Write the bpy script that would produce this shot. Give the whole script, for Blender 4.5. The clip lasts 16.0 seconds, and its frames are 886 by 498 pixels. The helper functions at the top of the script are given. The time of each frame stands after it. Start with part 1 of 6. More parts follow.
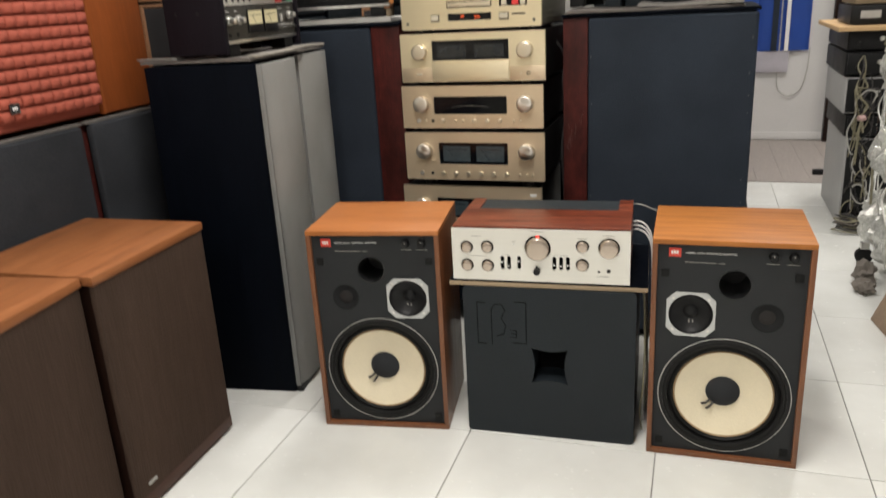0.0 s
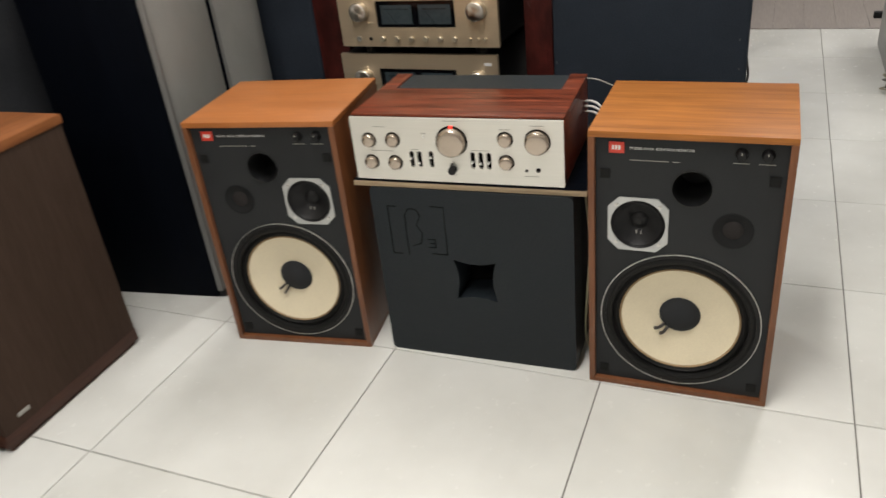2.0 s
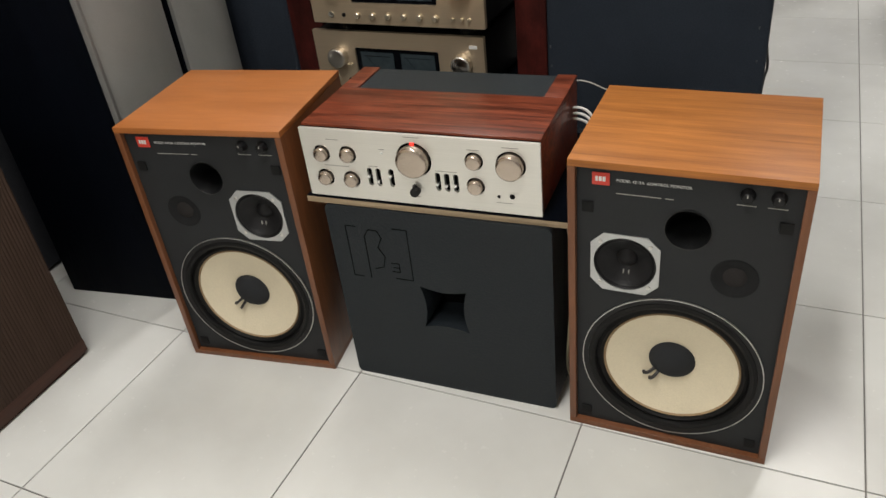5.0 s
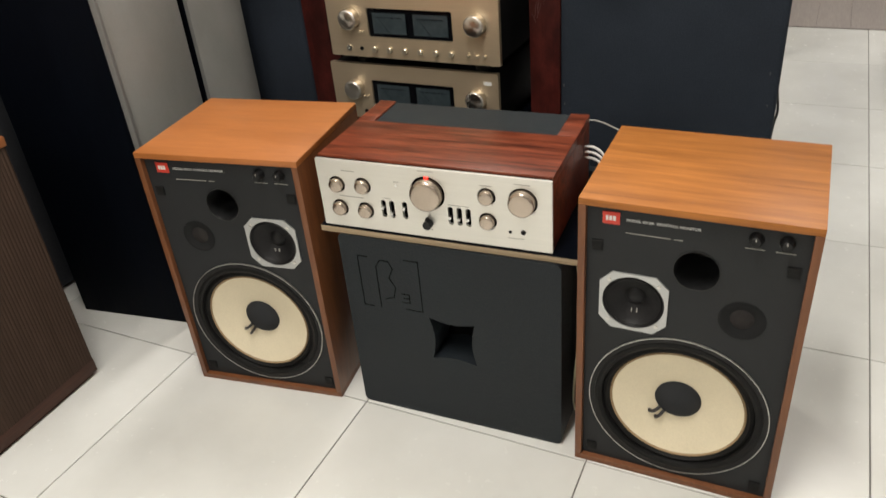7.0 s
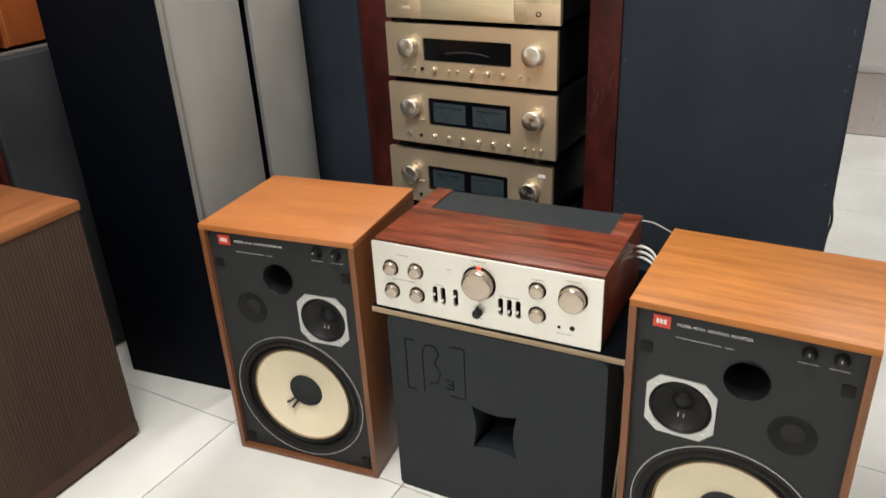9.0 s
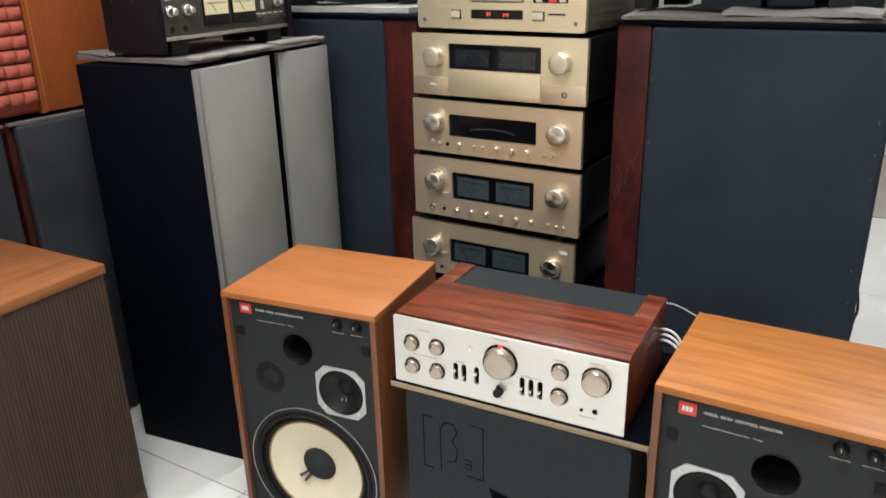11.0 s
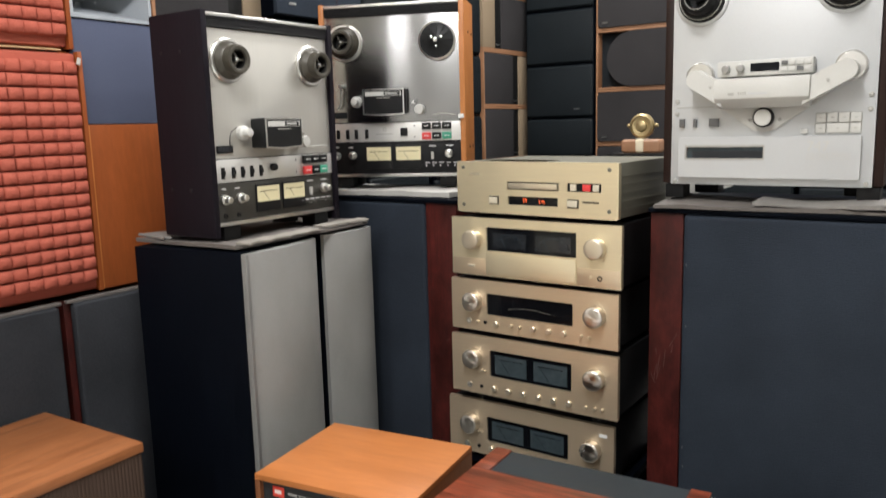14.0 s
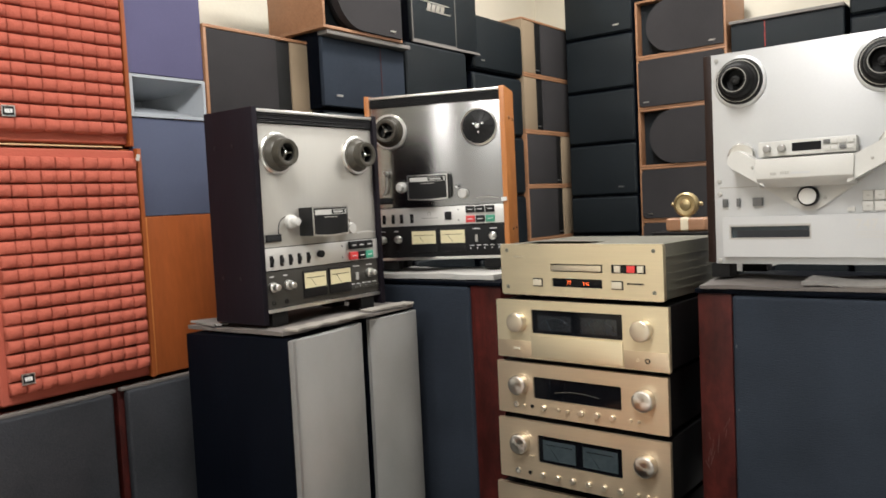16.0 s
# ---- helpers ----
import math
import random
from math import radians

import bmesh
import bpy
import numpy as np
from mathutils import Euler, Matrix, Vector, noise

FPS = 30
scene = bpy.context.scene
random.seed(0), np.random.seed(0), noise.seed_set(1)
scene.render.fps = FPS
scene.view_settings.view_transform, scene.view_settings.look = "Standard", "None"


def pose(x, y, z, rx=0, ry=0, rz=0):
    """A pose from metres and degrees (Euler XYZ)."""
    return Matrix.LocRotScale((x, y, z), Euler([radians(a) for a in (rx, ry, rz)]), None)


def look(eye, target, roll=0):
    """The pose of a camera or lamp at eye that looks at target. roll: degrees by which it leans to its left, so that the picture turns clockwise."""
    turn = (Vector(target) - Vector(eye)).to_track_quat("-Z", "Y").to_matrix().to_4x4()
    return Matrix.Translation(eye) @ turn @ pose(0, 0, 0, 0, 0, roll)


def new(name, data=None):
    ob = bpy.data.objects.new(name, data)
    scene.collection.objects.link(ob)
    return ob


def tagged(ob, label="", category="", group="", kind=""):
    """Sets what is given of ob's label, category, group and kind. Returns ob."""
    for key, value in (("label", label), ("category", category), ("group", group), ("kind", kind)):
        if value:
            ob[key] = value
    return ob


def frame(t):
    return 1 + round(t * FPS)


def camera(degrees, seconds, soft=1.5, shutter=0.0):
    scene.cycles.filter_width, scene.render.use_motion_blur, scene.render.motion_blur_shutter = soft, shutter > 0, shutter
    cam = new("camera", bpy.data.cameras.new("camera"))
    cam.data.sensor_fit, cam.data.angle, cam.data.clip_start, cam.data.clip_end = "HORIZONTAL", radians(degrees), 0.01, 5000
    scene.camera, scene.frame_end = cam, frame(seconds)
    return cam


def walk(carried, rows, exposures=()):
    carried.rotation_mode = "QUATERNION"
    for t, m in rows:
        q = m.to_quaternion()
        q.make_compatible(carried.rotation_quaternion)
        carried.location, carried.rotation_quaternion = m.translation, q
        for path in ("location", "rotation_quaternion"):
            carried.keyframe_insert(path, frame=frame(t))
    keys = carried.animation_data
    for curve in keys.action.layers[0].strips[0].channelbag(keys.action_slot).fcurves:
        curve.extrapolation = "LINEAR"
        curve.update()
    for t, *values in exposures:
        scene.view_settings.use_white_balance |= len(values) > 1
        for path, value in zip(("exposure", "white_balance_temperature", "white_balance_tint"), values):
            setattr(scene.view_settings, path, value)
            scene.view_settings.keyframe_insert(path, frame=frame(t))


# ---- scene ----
cam = camera(59.9, 16.0, shutter=0.8)
PATH = [
    (0, (0.058, 0.153, 1.165), (-0.55, 1.951, 0.534), -3.3),
    (0.5, (0.104, 0.243, 1.153), (-0.526, 1.988, 0.405), -2.9),
    (1, (0.14, 0.356, 1.16), (-0.532, 2.003, 0.245), -5.5),
    (1.5, (0.198, 0.461, 1.142), (-0.536, 2.067, 0.203), -7.5),
    (2, (0.272, 0.624, 1.11), (-0.462, 2.211, 0.139), -6.5),
    (2.5, (0.275, 0.723, 1.107), (-0.418, 2.287, 0.071), -6.8),
    (3, (0.245, 0.793, 1.119), (-0.413, 2.332, 0.025), -7.3),
    (3.5, (0.269, 0.853, 1.133), (-0.392, 2.369, 0.008), -7.1),
    (4, (0.294, 0.904, 1.148), (-0.43, 2.395, 0.029), -7.5),
    (4.2, (0.288, 0.914, 1.151), (-0.454, 2.398, 0.035), -7.6),
    (6.5, (0.273, 0.902, 1.167), (-0.504, 2.396, 0.088), -6.1),
    (7, (0.276, 0.898, 1.175), (-0.511, 2.407, 0.126), -5.4),
    (7.5, (0.268, 0.883, 1.189), (-0.538, 2.413, 0.186), -4.3),
    (8, (0.268, 0.884, 1.192), (-0.584, 2.42, 0.235), -3.7),
    (8.5, (0.266, 0.882, 1.199), (-0.621, 2.423, 0.282), -3.3),
    (9, (0.262, 0.881, 1.207), (-0.648, 2.435, 0.337), -2.9),
    (11.3, (0.242, 0.88, 1.229), (-0.745, 2.482, 0.551), -1.4),
    (11.5, (0.246, 0.877, 1.233), (-0.754, 2.482, 0.581), -1.4),
    (12, (0.248, 0.879, 1.243), (-0.774, 2.497, 0.663), -1.0),
    (12.5, (0.249, 0.874, 1.253), (-0.795, 2.501, 0.742), -0.8),
    (13, (0.25, 0.873, 1.26), (-0.821, 2.502, 0.814), -1.0),
    (13.5, (0.257, 0.876, 1.275), (-0.837, 2.505, 0.887), -1.2),
    (14, (0.256, 0.879, 1.285), (-0.852, 2.514, 0.967), -1.5),
    (14.5, (0.257, 0.877, 1.292), (-0.87, 2.51, 1.038), -1.8),
    (15, (0.263, 0.877, 1.296), (-0.893, 2.497, 1.096), -2.1),
    (15.5, (0.272, 0.88, 1.302), (-0.913, 2.484, 1.145), -2.4),
    (16, (0.274, 0.879, 1.306), (-0.945, 2.461, 1.188), -2.8),
]
walk(cam, [(t, look(eye, target, roll)) for t, eye, target, roll in PATH],
     [(0.0, 0.12, 6800, 10), (0.5, 0.11, 6850, 10), (1.0, 0.06, 6850, 10), (2.0, -0.12, 6800, 10), (3.5, -0.29, 6500, 10), (4.0, -0.29, 6550, 10), (6.5, -0.11, 6950, 10),
      (7.5, 0.11, 7000, 10), (9.0, 0.30, 6750, 10), (11.5, 0.34, 6300, 10), (12.5, 0.36, 6350, 10), (14.0, 0.36, 6450, 10), (16.0, 0.35, 6600, 10)])

# ---- light and exposure ----
world = bpy.data.worlds.new("world")
scene.world = world
world.use_nodes = True
world.node_tree.nodes["Background"].inputs[0].default_value = (0.75, 0.8, 0.9, 1)
world.node_tree.nodes["Background"].inputs[1].default_value = 0.1
scene.view_settings.exposure = 0.0


def ceiling_lamp(x, y, z, power, w=0.3, d=1.2):
    data = bpy.data.lights.new("tube_light", "AREA")
    data.shape, data.size, data.size_y, data.energy = "RECTANGLE", w, d, power
    data.color = (1.0, 0.985, 0.975)
    ob = new("tube_light", data)
    ob.matrix_world = pose(x, y, z)
    return ob


LAMPS = [(-0.25, 1.15, 56), (-0.9, 3.3, 36), (0.75, 4.2, 34), (-0.55, -1.2, 38), (2.2, 5.2, 20), (2.2, 1.5, 3)]
CEIL = 3.0
for lx, ly, lp in LAMPS:
    ceiling_lamp(lx, ly, CEIL - 0.09, lp)


# ---- materials ----
def tree(name):
    m = bpy.data.materials.new(name)
    m.use_nodes = True
    nt = m.node_tree
    return m, nt, nt.nodes["Principled BSDF"]


def lerp_colour(nt, fac, a, b):
    mix = nt.nodes.new("ShaderNodeMix")
    mix.data_type = "RGBA"
    mix.inputs[6].default_value, mix.inputs[7].default_value = (*a, 1), (*b, 1)
    nt.links.new(fac, mix.inputs[0])
    return mix.outputs[2]


def mapped(nt, stretch):
    tc = nt.nodes.new("ShaderNodeTexCoord")
    mp = nt.nodes.new("ShaderNodeMapping")
    mp.inputs["Scale"].default_value = stretch
    rnd = nt.nodes.new("ShaderNodeObjectInfo")
    off = nt.nodes.new("ShaderNodeMath")
    off.operation = "MULTIPLY"
    off.inputs[1].default_value = 7.0
    nt.links.new(rnd.outputs["Random"], off.inputs[0])
    nt.links.new(off.outputs[0], mp.inputs["Location"])
    nt.links.new(tc.outputs["Object"], mp.inputs["Vector"])
    return mp.outputs["Vector"]


def noise_of(nt, vec, scale, detail=4, rough=0.55, lo=0.3, hi=0.7):
    n = nt.nodes.new("ShaderNodeTexNoise")
    n.inputs["Scale"].default_value, n.inputs["Detail"].default_value, n.inputs["Roughness"].default_value = scale, detail, rough
    nt.links.new(vec, n.inputs["Vector"])
    r = nt.nodes.new("ShaderNodeMapRange")
    r.inputs["From Min"].default_value, r.inputs["From Max"].default_value = lo, hi
    nt.links.new(n.outputs["Fac"], r.inputs["Value"])
    return r.outputs["Result"]


def relief(nt, bsdf, height, strength, distance=0.001):
    b = nt.nodes.new("ShaderNodeBump")
    b.inputs["Strength"].default_value, b.inputs["Distance"].default_value = strength, distance
    nt.links.new(height, b.inputs["Height"])
    nt.links.new(b.outputs["Normal"], bsdf.inputs["Normal"])


def ranged(nt, fac, a, b):
    r = nt.nodes.new("ShaderNodeMapRange")
    r.inputs["To Min"].default_value, r.inputs["To Max"].default_value = a, b
    nt.links.new(fac, r.inputs["Value"])
    return r.outputs["Result"]


def surface(name, colour, rough=0.5, metal=0.0, var=0.12, scale=6.0, fine=350.0, bump=0.15, stretch=(1, 1, 1), spec=0.5, coat=0.0):
    """Paint, cloth, foam, metal or plastic: a broad and a fine variation, and relief."""
    m, nt, p = tree(name)
    vec = mapped(nt, stretch)
    broad, grain = noise_of(nt, vec, scale), noise_of(nt, vec, fine, 2)
    lo, hi = [max(0, c * (1 - var)) for c in colour], [min(1, c * (1 + var)) for c in colour]
    tone = lerp_colour(nt, broad, lo, hi)
    mul = nt.nodes.new("ShaderNodeMix")
    mul.data_type, mul.blend_type = "RGBA", "MULTIPLY"
    mul.inputs[0].default_value = 1.0
    nt.links.new(tone, mul.inputs[6])
    nt.links.new(lerp_colour(nt, grain, [1 - var] * 3, [1.0] * 3), mul.inputs[7])
    nt.links.new(mul.outputs[2], p.inputs["Base Color"])
    nt.links.new(ranged(nt, broad, rough * 0.9, min(1, rough * 1.1)), p.inputs["Roughness"])
    p.inputs["Metallic"].default_value, p.inputs["Specular IOR Level"].default_value = metal, spec
    p.inputs["Coat Weight"].default_value = coat
    if bump:
        relief(nt, p, grain, bump)
    return m


def wood(name, dark, light, rough=0.4, grain=(1.5, 22, 22), coat=0.0, bump=0.12, streak=0.5, spec=0.5, figure=0.0, bands=(0.9, 26, 26), pores=(7, 260, 260)):
    """figure: the strength of the uneven dark streaks (bands) and fine pores along the grain."""
    m, nt, p = tree(name)
    vec = mapped(nt, grain)
    a, b = noise_of(nt, vec, 2.2, 6, 0.6), noise_of(nt, vec, 9.0, 5, 0.7)
    mid = [(d * (1 - streak) + l * streak) for d, l in zip(dark, light)]
    base = lerp_colour(nt, a, mid, light)
    mix = nt.nodes.new("ShaderNodeMix")
    mix.data_type = "RGBA"
    nt.links.new(ranged(nt, b, 0.0, 0.6), mix.inputs[0])
    nt.links.new(base, mix.inputs[6])
    mix.inputs[7].default_value = (*dark, 1)
    colour = mix.outputs[2]
    if figure:
        for vec2, scale, detail, lo, hi, depth in ((mapped(nt, bands), 2.0, 5, 0.50, 0.66, figure), (mapped(nt, pores), 1.0, 2, 0.54, 0.68, figure * 0.55)):
            mul = nt.nodes.new("ShaderNodeMix")
            mul.data_type, mul.blend_type = "RGBA", "MULTIPLY"
            mul.inputs[0].default_value = 1.0
            nt.links.new(colour, mul.inputs[6])
            nt.links.new(lerp_colour(nt, noise_of(nt, vec2, scale, detail, 0.6, lo, hi), (1, 1, 1), (1 - depth, 1 - depth * 1.08, 1 - depth * 1.12)), mul.inputs[7])
            colour = mul.outputs[2]
    nt.links.new(colour, p.inputs["Base Color"])
    nt.links.new(ranged(nt, a, rough * 0.85, rough * 1.15), p.inputs["Roughness"])
    p.inputs["Specular IOR Level"].default_value = spec
    p.inputs["Coat Weight"].default_value, p.inputs["Coat Roughness"].default_value = coat, 0.12
    relief(nt, p, b, bump, 0.0006)
    return m


def brushed(name, colour, rough=0.3, stretch=(2, 400, 400), aniso=0.7, metal=1.0, upright=False):
    """upright: the brushing runs across, so that reflections are drawn out up and down."""
    m, nt, p = tree(name)
    if upright:
        up = nt.nodes.new("ShaderNodeCombineXYZ")
        up.inputs["Z"].default_value = 1.0
        nt.links.new(up.outputs[0], p.inputs["Tangent"])
    vec = mapped(nt, stretch)
    streaks, broad = noise_of(nt, vec, 3.0, 3), noise_of(nt, mapped(nt, (1, 1, 1)), 4.0)
    nt.links.new(lerp_colour(nt, streaks, [c * 0.92 for c in colour], colour), p.inputs["Base Color"])
    nt.links.new(ranged(nt, broad, rough * 0.85, rough * 1.15), p.inputs["Roughness"])
    p.inputs["Metallic"].default_value, p.inputs["Anisotropic"].default_value = metal, aniso
    relief(nt, p, streaks, 0.04, 0.0004)
    return m


def turned_metal(name, colour, rough=0.3):
    """Metal turned on a lathe: the sheen runs out from the middle."""
    m = brushed(name, colour, rough, (300, 2, 300), 0.85, 1.0)
    nt = m.node_tree
    tg = nt.nodes.new("ShaderNodeTangent")
    tg.direction_type, tg.axis = "RADIAL", "Y"
    nt.links.new(tg.outputs["Tangent"], nt.nodes["Principled BSDF"].inputs["Tangent"])
    return m


def glow(name, colour, strength):
    m, nt, p = tree(name)
    p.inputs["Base Color"].default_value = (*colour, 1)
    p.inputs["Emission Color"].default_value, p.inputs["Emission Strength"].default_value = (*colour, 1), strength
    return m


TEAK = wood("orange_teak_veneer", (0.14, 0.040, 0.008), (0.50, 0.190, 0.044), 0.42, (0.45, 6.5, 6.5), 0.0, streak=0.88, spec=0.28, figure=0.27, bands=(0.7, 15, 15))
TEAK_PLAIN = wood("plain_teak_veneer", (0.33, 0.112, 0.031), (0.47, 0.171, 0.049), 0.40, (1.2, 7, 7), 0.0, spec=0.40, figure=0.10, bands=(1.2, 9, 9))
# Teak darkened for worn edges, with the shade on sides and bottom painted in.
TEAK_SIDE = wood("worn_shaded_teak", (0.085, 0.029, 0.011), (0.22, 0.080, 0.029), 0.42, (16, 16, 1.6), 0.1)
OAK = wood("brown_oak_veneer", (0.17, 0.056, 0.018), (0.36, 0.138, 0.050), 0.45, (1.5, 16, 16), figure=0.22)
ROSEWOOD = wood("rosewood_veneer", (0.014, 0.0032, 0.0020), (0.36, 0.080, 0.034), 0.33, (2.2, 24, 24), 0.12, streak=0.40, spec=0.35, figure=0.72, bands=(1.6, 34, 34))
DARK_BASE = wood("dark_brown_base_veneer", (0.022, 0.009, 0.006), (0.085, 0.034, 0.021), 0.45, (1.5, 20, 20), spec=0.3)
PLY = wood("plywood_edge", (0.13, 0.085, 0.045), (0.52, 0.40, 0.26), 0.6, (1.2, 1, 130))
SCRATCH = surface("bare_scratch", (0.085, 0.048, 0.042), 0.7)
BURGUNDY = wood("burgundy_veneer", (0.0100, 0.0024, 0.0021), (0.100, 0.0155, 0.0120), 0.5, (5, 5, 2.6), 0.0, streak=0.25, spec=0.2, figure=0.45, bands=(6, 6, 3), pores=(160, 160, 8))
ORANGE_WOOD = wood("orange_cabinet_veneer", (0.17, 0.042, 0.010), (0.31, 0.080, 0.020), 0.45, (7, 7, 1.2), spec=0.3)
CHEEK_WOOD = wood("orange_cheek_veneer", (0.33, 0.11, 0.025), (0.55, 0.215, 0.06), 0.38, (14, 14, 1.2))
BOX_WOOD = wood("bookshelf_walnut_veneer", (0.21, 0.098, 0.046), (0.39, 0.20, 0.105), 0.5, (1.4, 16, 16))
BLACK_ASH = wood("black_ash_veneer", (0.0007, 0.0011, 0.0020), (0.0028, 0.0042, 0.0080), 0.55, (30, 30, 1.5), 0.0, 0.3, spec=0.04)
DARK_CHEEK = wood("dark_cheek_veneer", (0.0045, 0.0036, 0.0052), (0.0135, 0.0108, 0.0152), 0.5, (24, 24, 1.5), spec=0.08)
WALNUT_DARK = wood("dark_walnut_cheek", (0.006, 0.003, 0.002), (0.022, 0.009, 0.006), 0.4, (20, 20, 1.5), spec=0.2)
BAFFLE = surface("black_baffle_paint", (0.0205, 0.0224, 0.0243), 0.55, 0, 0.15, 5, 500, 0.25, spec=0.25)
BLACK = surface("black_plastic", (0.006, 0.006, 0.0065), 0.45, 0, 0.15, 8, 400, 0.1, spec=0.3)
BLACK_METAL = surface("black_painted_metal", (0.006, 0.006, 0.0065), 0.5, 0, 0.15, 8, 300, 0.1, spec=0.25)
VENT_GREY = surface("slate_vent_mesh", (0.018, 0.024, 0.028), 0.5, 0.2, 0.1, 8, 900, 0.5, spec=0.3)
RUBBER = surface("black_rubber", (0.005, 0.005, 0.005), 0.6, 0, 0.2, 30, 500, 0.15, spec=0.25)
PIT = surface("dark_hollow", (0.002, 0.002, 0.002), 0.9, 0, 0.1, spec=0.1)
SUB_PAINT = surface("textured_black_cabinet_paint", (0.0132, 0.0178, 0.0219), 0.48, 0, 0.12, 4, 260, 0.5, spec=0.25)
CREAM = surface("cream_paper_cone", (0.76, 0.675, 0.50), 0.75, 0, 0.06, 7, 260, 0.3)
TAN = surface("tan_cone_edge", (0.32, 0.22, 0.12), 0.7, 0, 0.1)
TWEETER_FELT = surface("dark_tweeter_felt", (0.0150, 0.0155, 0.0165), 0.8, 0, 0.15, 20, 400, 0.3, spec=0.15)
DOME_FELT = surface("brown_grey_dome_felt", (0.025, 0.0225, 0.0220), 0.75, 0, 0.2, 25, 400, 0.3, spec=0.2)
INK = surface("dark_panel_print", (0.30, 0.29, 0.265), 0.6, 0, 0.03)
WORN = surface("worn_grille_edge", (0.055, 0.060, 0.066), 0.8)
PORT_LIP = surface("black_port_tube", (0.010, 0.0105, 0.011), 0.33, 0, 0.1, spec=0.4)
DUST_CAP = surface("grey_felt_dust_cap", (0.026, 0.028, 0.031), 0.8, 0, 0.12, 20, 500, 0.4, spec=0.2)
CONE_BLACK = surface("black_paper_cone", (0.0095, 0.0095, 0.0105), 0.48, 0, 0.2, 18, 300, 0.2, spec=0.25)
FRAME_SILVER = surface("cast_silver_frame", (0.52, 0.53, 0.53), 0.38, 0.75, 0.06, 12, 300, 0.1)
CHROME = surface("chrome", (0.82, 0.82, 0.82), 0.12, 1.0, 0.04, 10, 200, 0.0)
SATIN = surface("satin_aluminium", (0.70, 0.69, 0.66), 0.3, 1.0, 0.05, 10, 300, 0.05)
KNOB_SATIN = brushed("turned_warm_aluminium", (0.52, 0.44, 0.37), 0.22, (300, 2, 300), 0.5, 0.95)
FACE_SILVER = brushed("brushed_silver_panel", (0.80, 0.785, 0.735), 0.40, (2, 300, 500), 0.3, 0.75)
DECK_STEEL = brushed("brushed_steel_deck_panel", (0.47, 0.455, 0.415), 0.50, (400, 300, 2), 0.6, 0.5, True)
DECK_MIRROR = brushed("polished_steel_deck_panel", (0.33, 0.33, 0.325), 0.22, (2, 300, 300), 0.92, 1.0, True)
DECK_PANEL = brushed("satin_deck_strip", (0.66, 0.65, 0.62), 0.38, (2, 300, 300), 0.6, 0.6, True)
WHITE_PANEL = surface("pearl_white_panel", (0.48, 0.488, 0.490), 0.36, 0.25, 0.03, 5, 300, 0.05)
WHITE_PART = surface("off_white_plastic", (0.50, 0.495, 0.465), 0.4, 0, 0.04, 8, 300, 0.05)
GOLD = brushed("champagne_gold_panel", (0.68, 0.552, 0.394), 0.36, (2, 300, 300), 0.5, 0.75, True)
PALE_GOLD = brushed("pale_gold_panel", (0.79, 0.695, 0.492), 0.36, (2, 300, 300), 0.5, 0.75, True)
KNOB_GOLD = surface("gold_knob", (0.70, 0.62, 0.49), 0.32, 0.8, 0.04, 20, 300, 0.03)
KNOB_SILVER = turned_metal("turned_silver_knob", (0.74, 0.70, 0.64))
OLIVE_CASE = surface("olive_grey_case_paint", (0.15, 0.145, 0.115), 0.5, 0.2, 0.06)
GLASS_BLACK = surface("black_display_glass", (0.004, 0.0045, 0.006), 0.08, 0, 0.1, 4, 50, 0.0, spec=0.22)
METER_DARK = surface("grey_green_meter_face", (0.040, 0.056, 0.064), 0.25, 0, 0.15, 10, 80, 0.0)
METER_PALE = surface("faint_scale_print", (0.11, 0.105, 0.095), 0.5)
METER_DIM = surface("dim_smoked_dial", (0.012, 0.015, 0.019), 0.15, 0, 0.2, 14, 80, 0.0)
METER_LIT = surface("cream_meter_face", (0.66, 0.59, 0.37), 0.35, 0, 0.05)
WHITE_INK = surface("white_ink", (0.72, 0.72, 0.70), 0.5, 0, 0.03)
GREY_INK = surface("grey_ink", (0.36, 0.35, 0.32), 0.6, 0, 0.03)
RED_BADGE = surface("red_badge", (0.62, 0.05, 0.03), 0.4, 0, 0.06)
RED_KEY = surface("red_key", (0.65, 0.05, 0.05), 0.35, 0, 0.05)
GREEN_KEY = surface("green_key", (0.05, 0.28, 0.18), 0.35, 0, 0.05)
CREAM_KEY = surface("cream_key", (0.55, 0.50, 0.39), 0.4, 0, 0.04)
LED_RED = glow("red_lamp", (1.0, 0.03, 0.02), 2.5)
DIGIT = glow("orange_digits", (1.0, 0.13, 0.03), 0.9)
BROWN_CLOTH = surface("brown_grille_cloth", (0.058, 0.0375, 0.0280), 0.85, 0, 0.22, 4, 150, 0.4, (2.0, 1, 0.10), spec=0.1)
NAVY_CLOTH = surface("blue_black_grille_cloth", (0.0262, 0.0335, 0.0455), 0.85, 0, 0.2, 4, 300, 0.6, spec=0.1)
SLATE_CLOTH = surface("slate_grey_grille_cloth", (0.0350, 0.0375, 0.0425), 0.9, 0, 0.26, 4, 300, 0.6, spec=0.1)
GREY_CLOTH = surface("light_grey_stretch_cloth", (0.265, 0.265, 0.255), 0.85, 0, 0.10, 4, 420, 0.5, (1.6, 1.6, 0.8), spec=0.1)
TRIM_GREY = surface("satin_grey_trim", (0.20, 0.20, 0.195), 0.45, 0.3, 0.08)
RED_FOAM = surface("red_block_foam", (0.385, 0.098, 0.066), 0.9, 0, 0.06, 5, 240, 0.8, spec=0.1)
BLUE_CLOTH = surface("slate_blue_cloth", (0.080, 0.092, 0.140), 0.9, 0, 0.08, 3, 420, 0.5, spec=0.1)
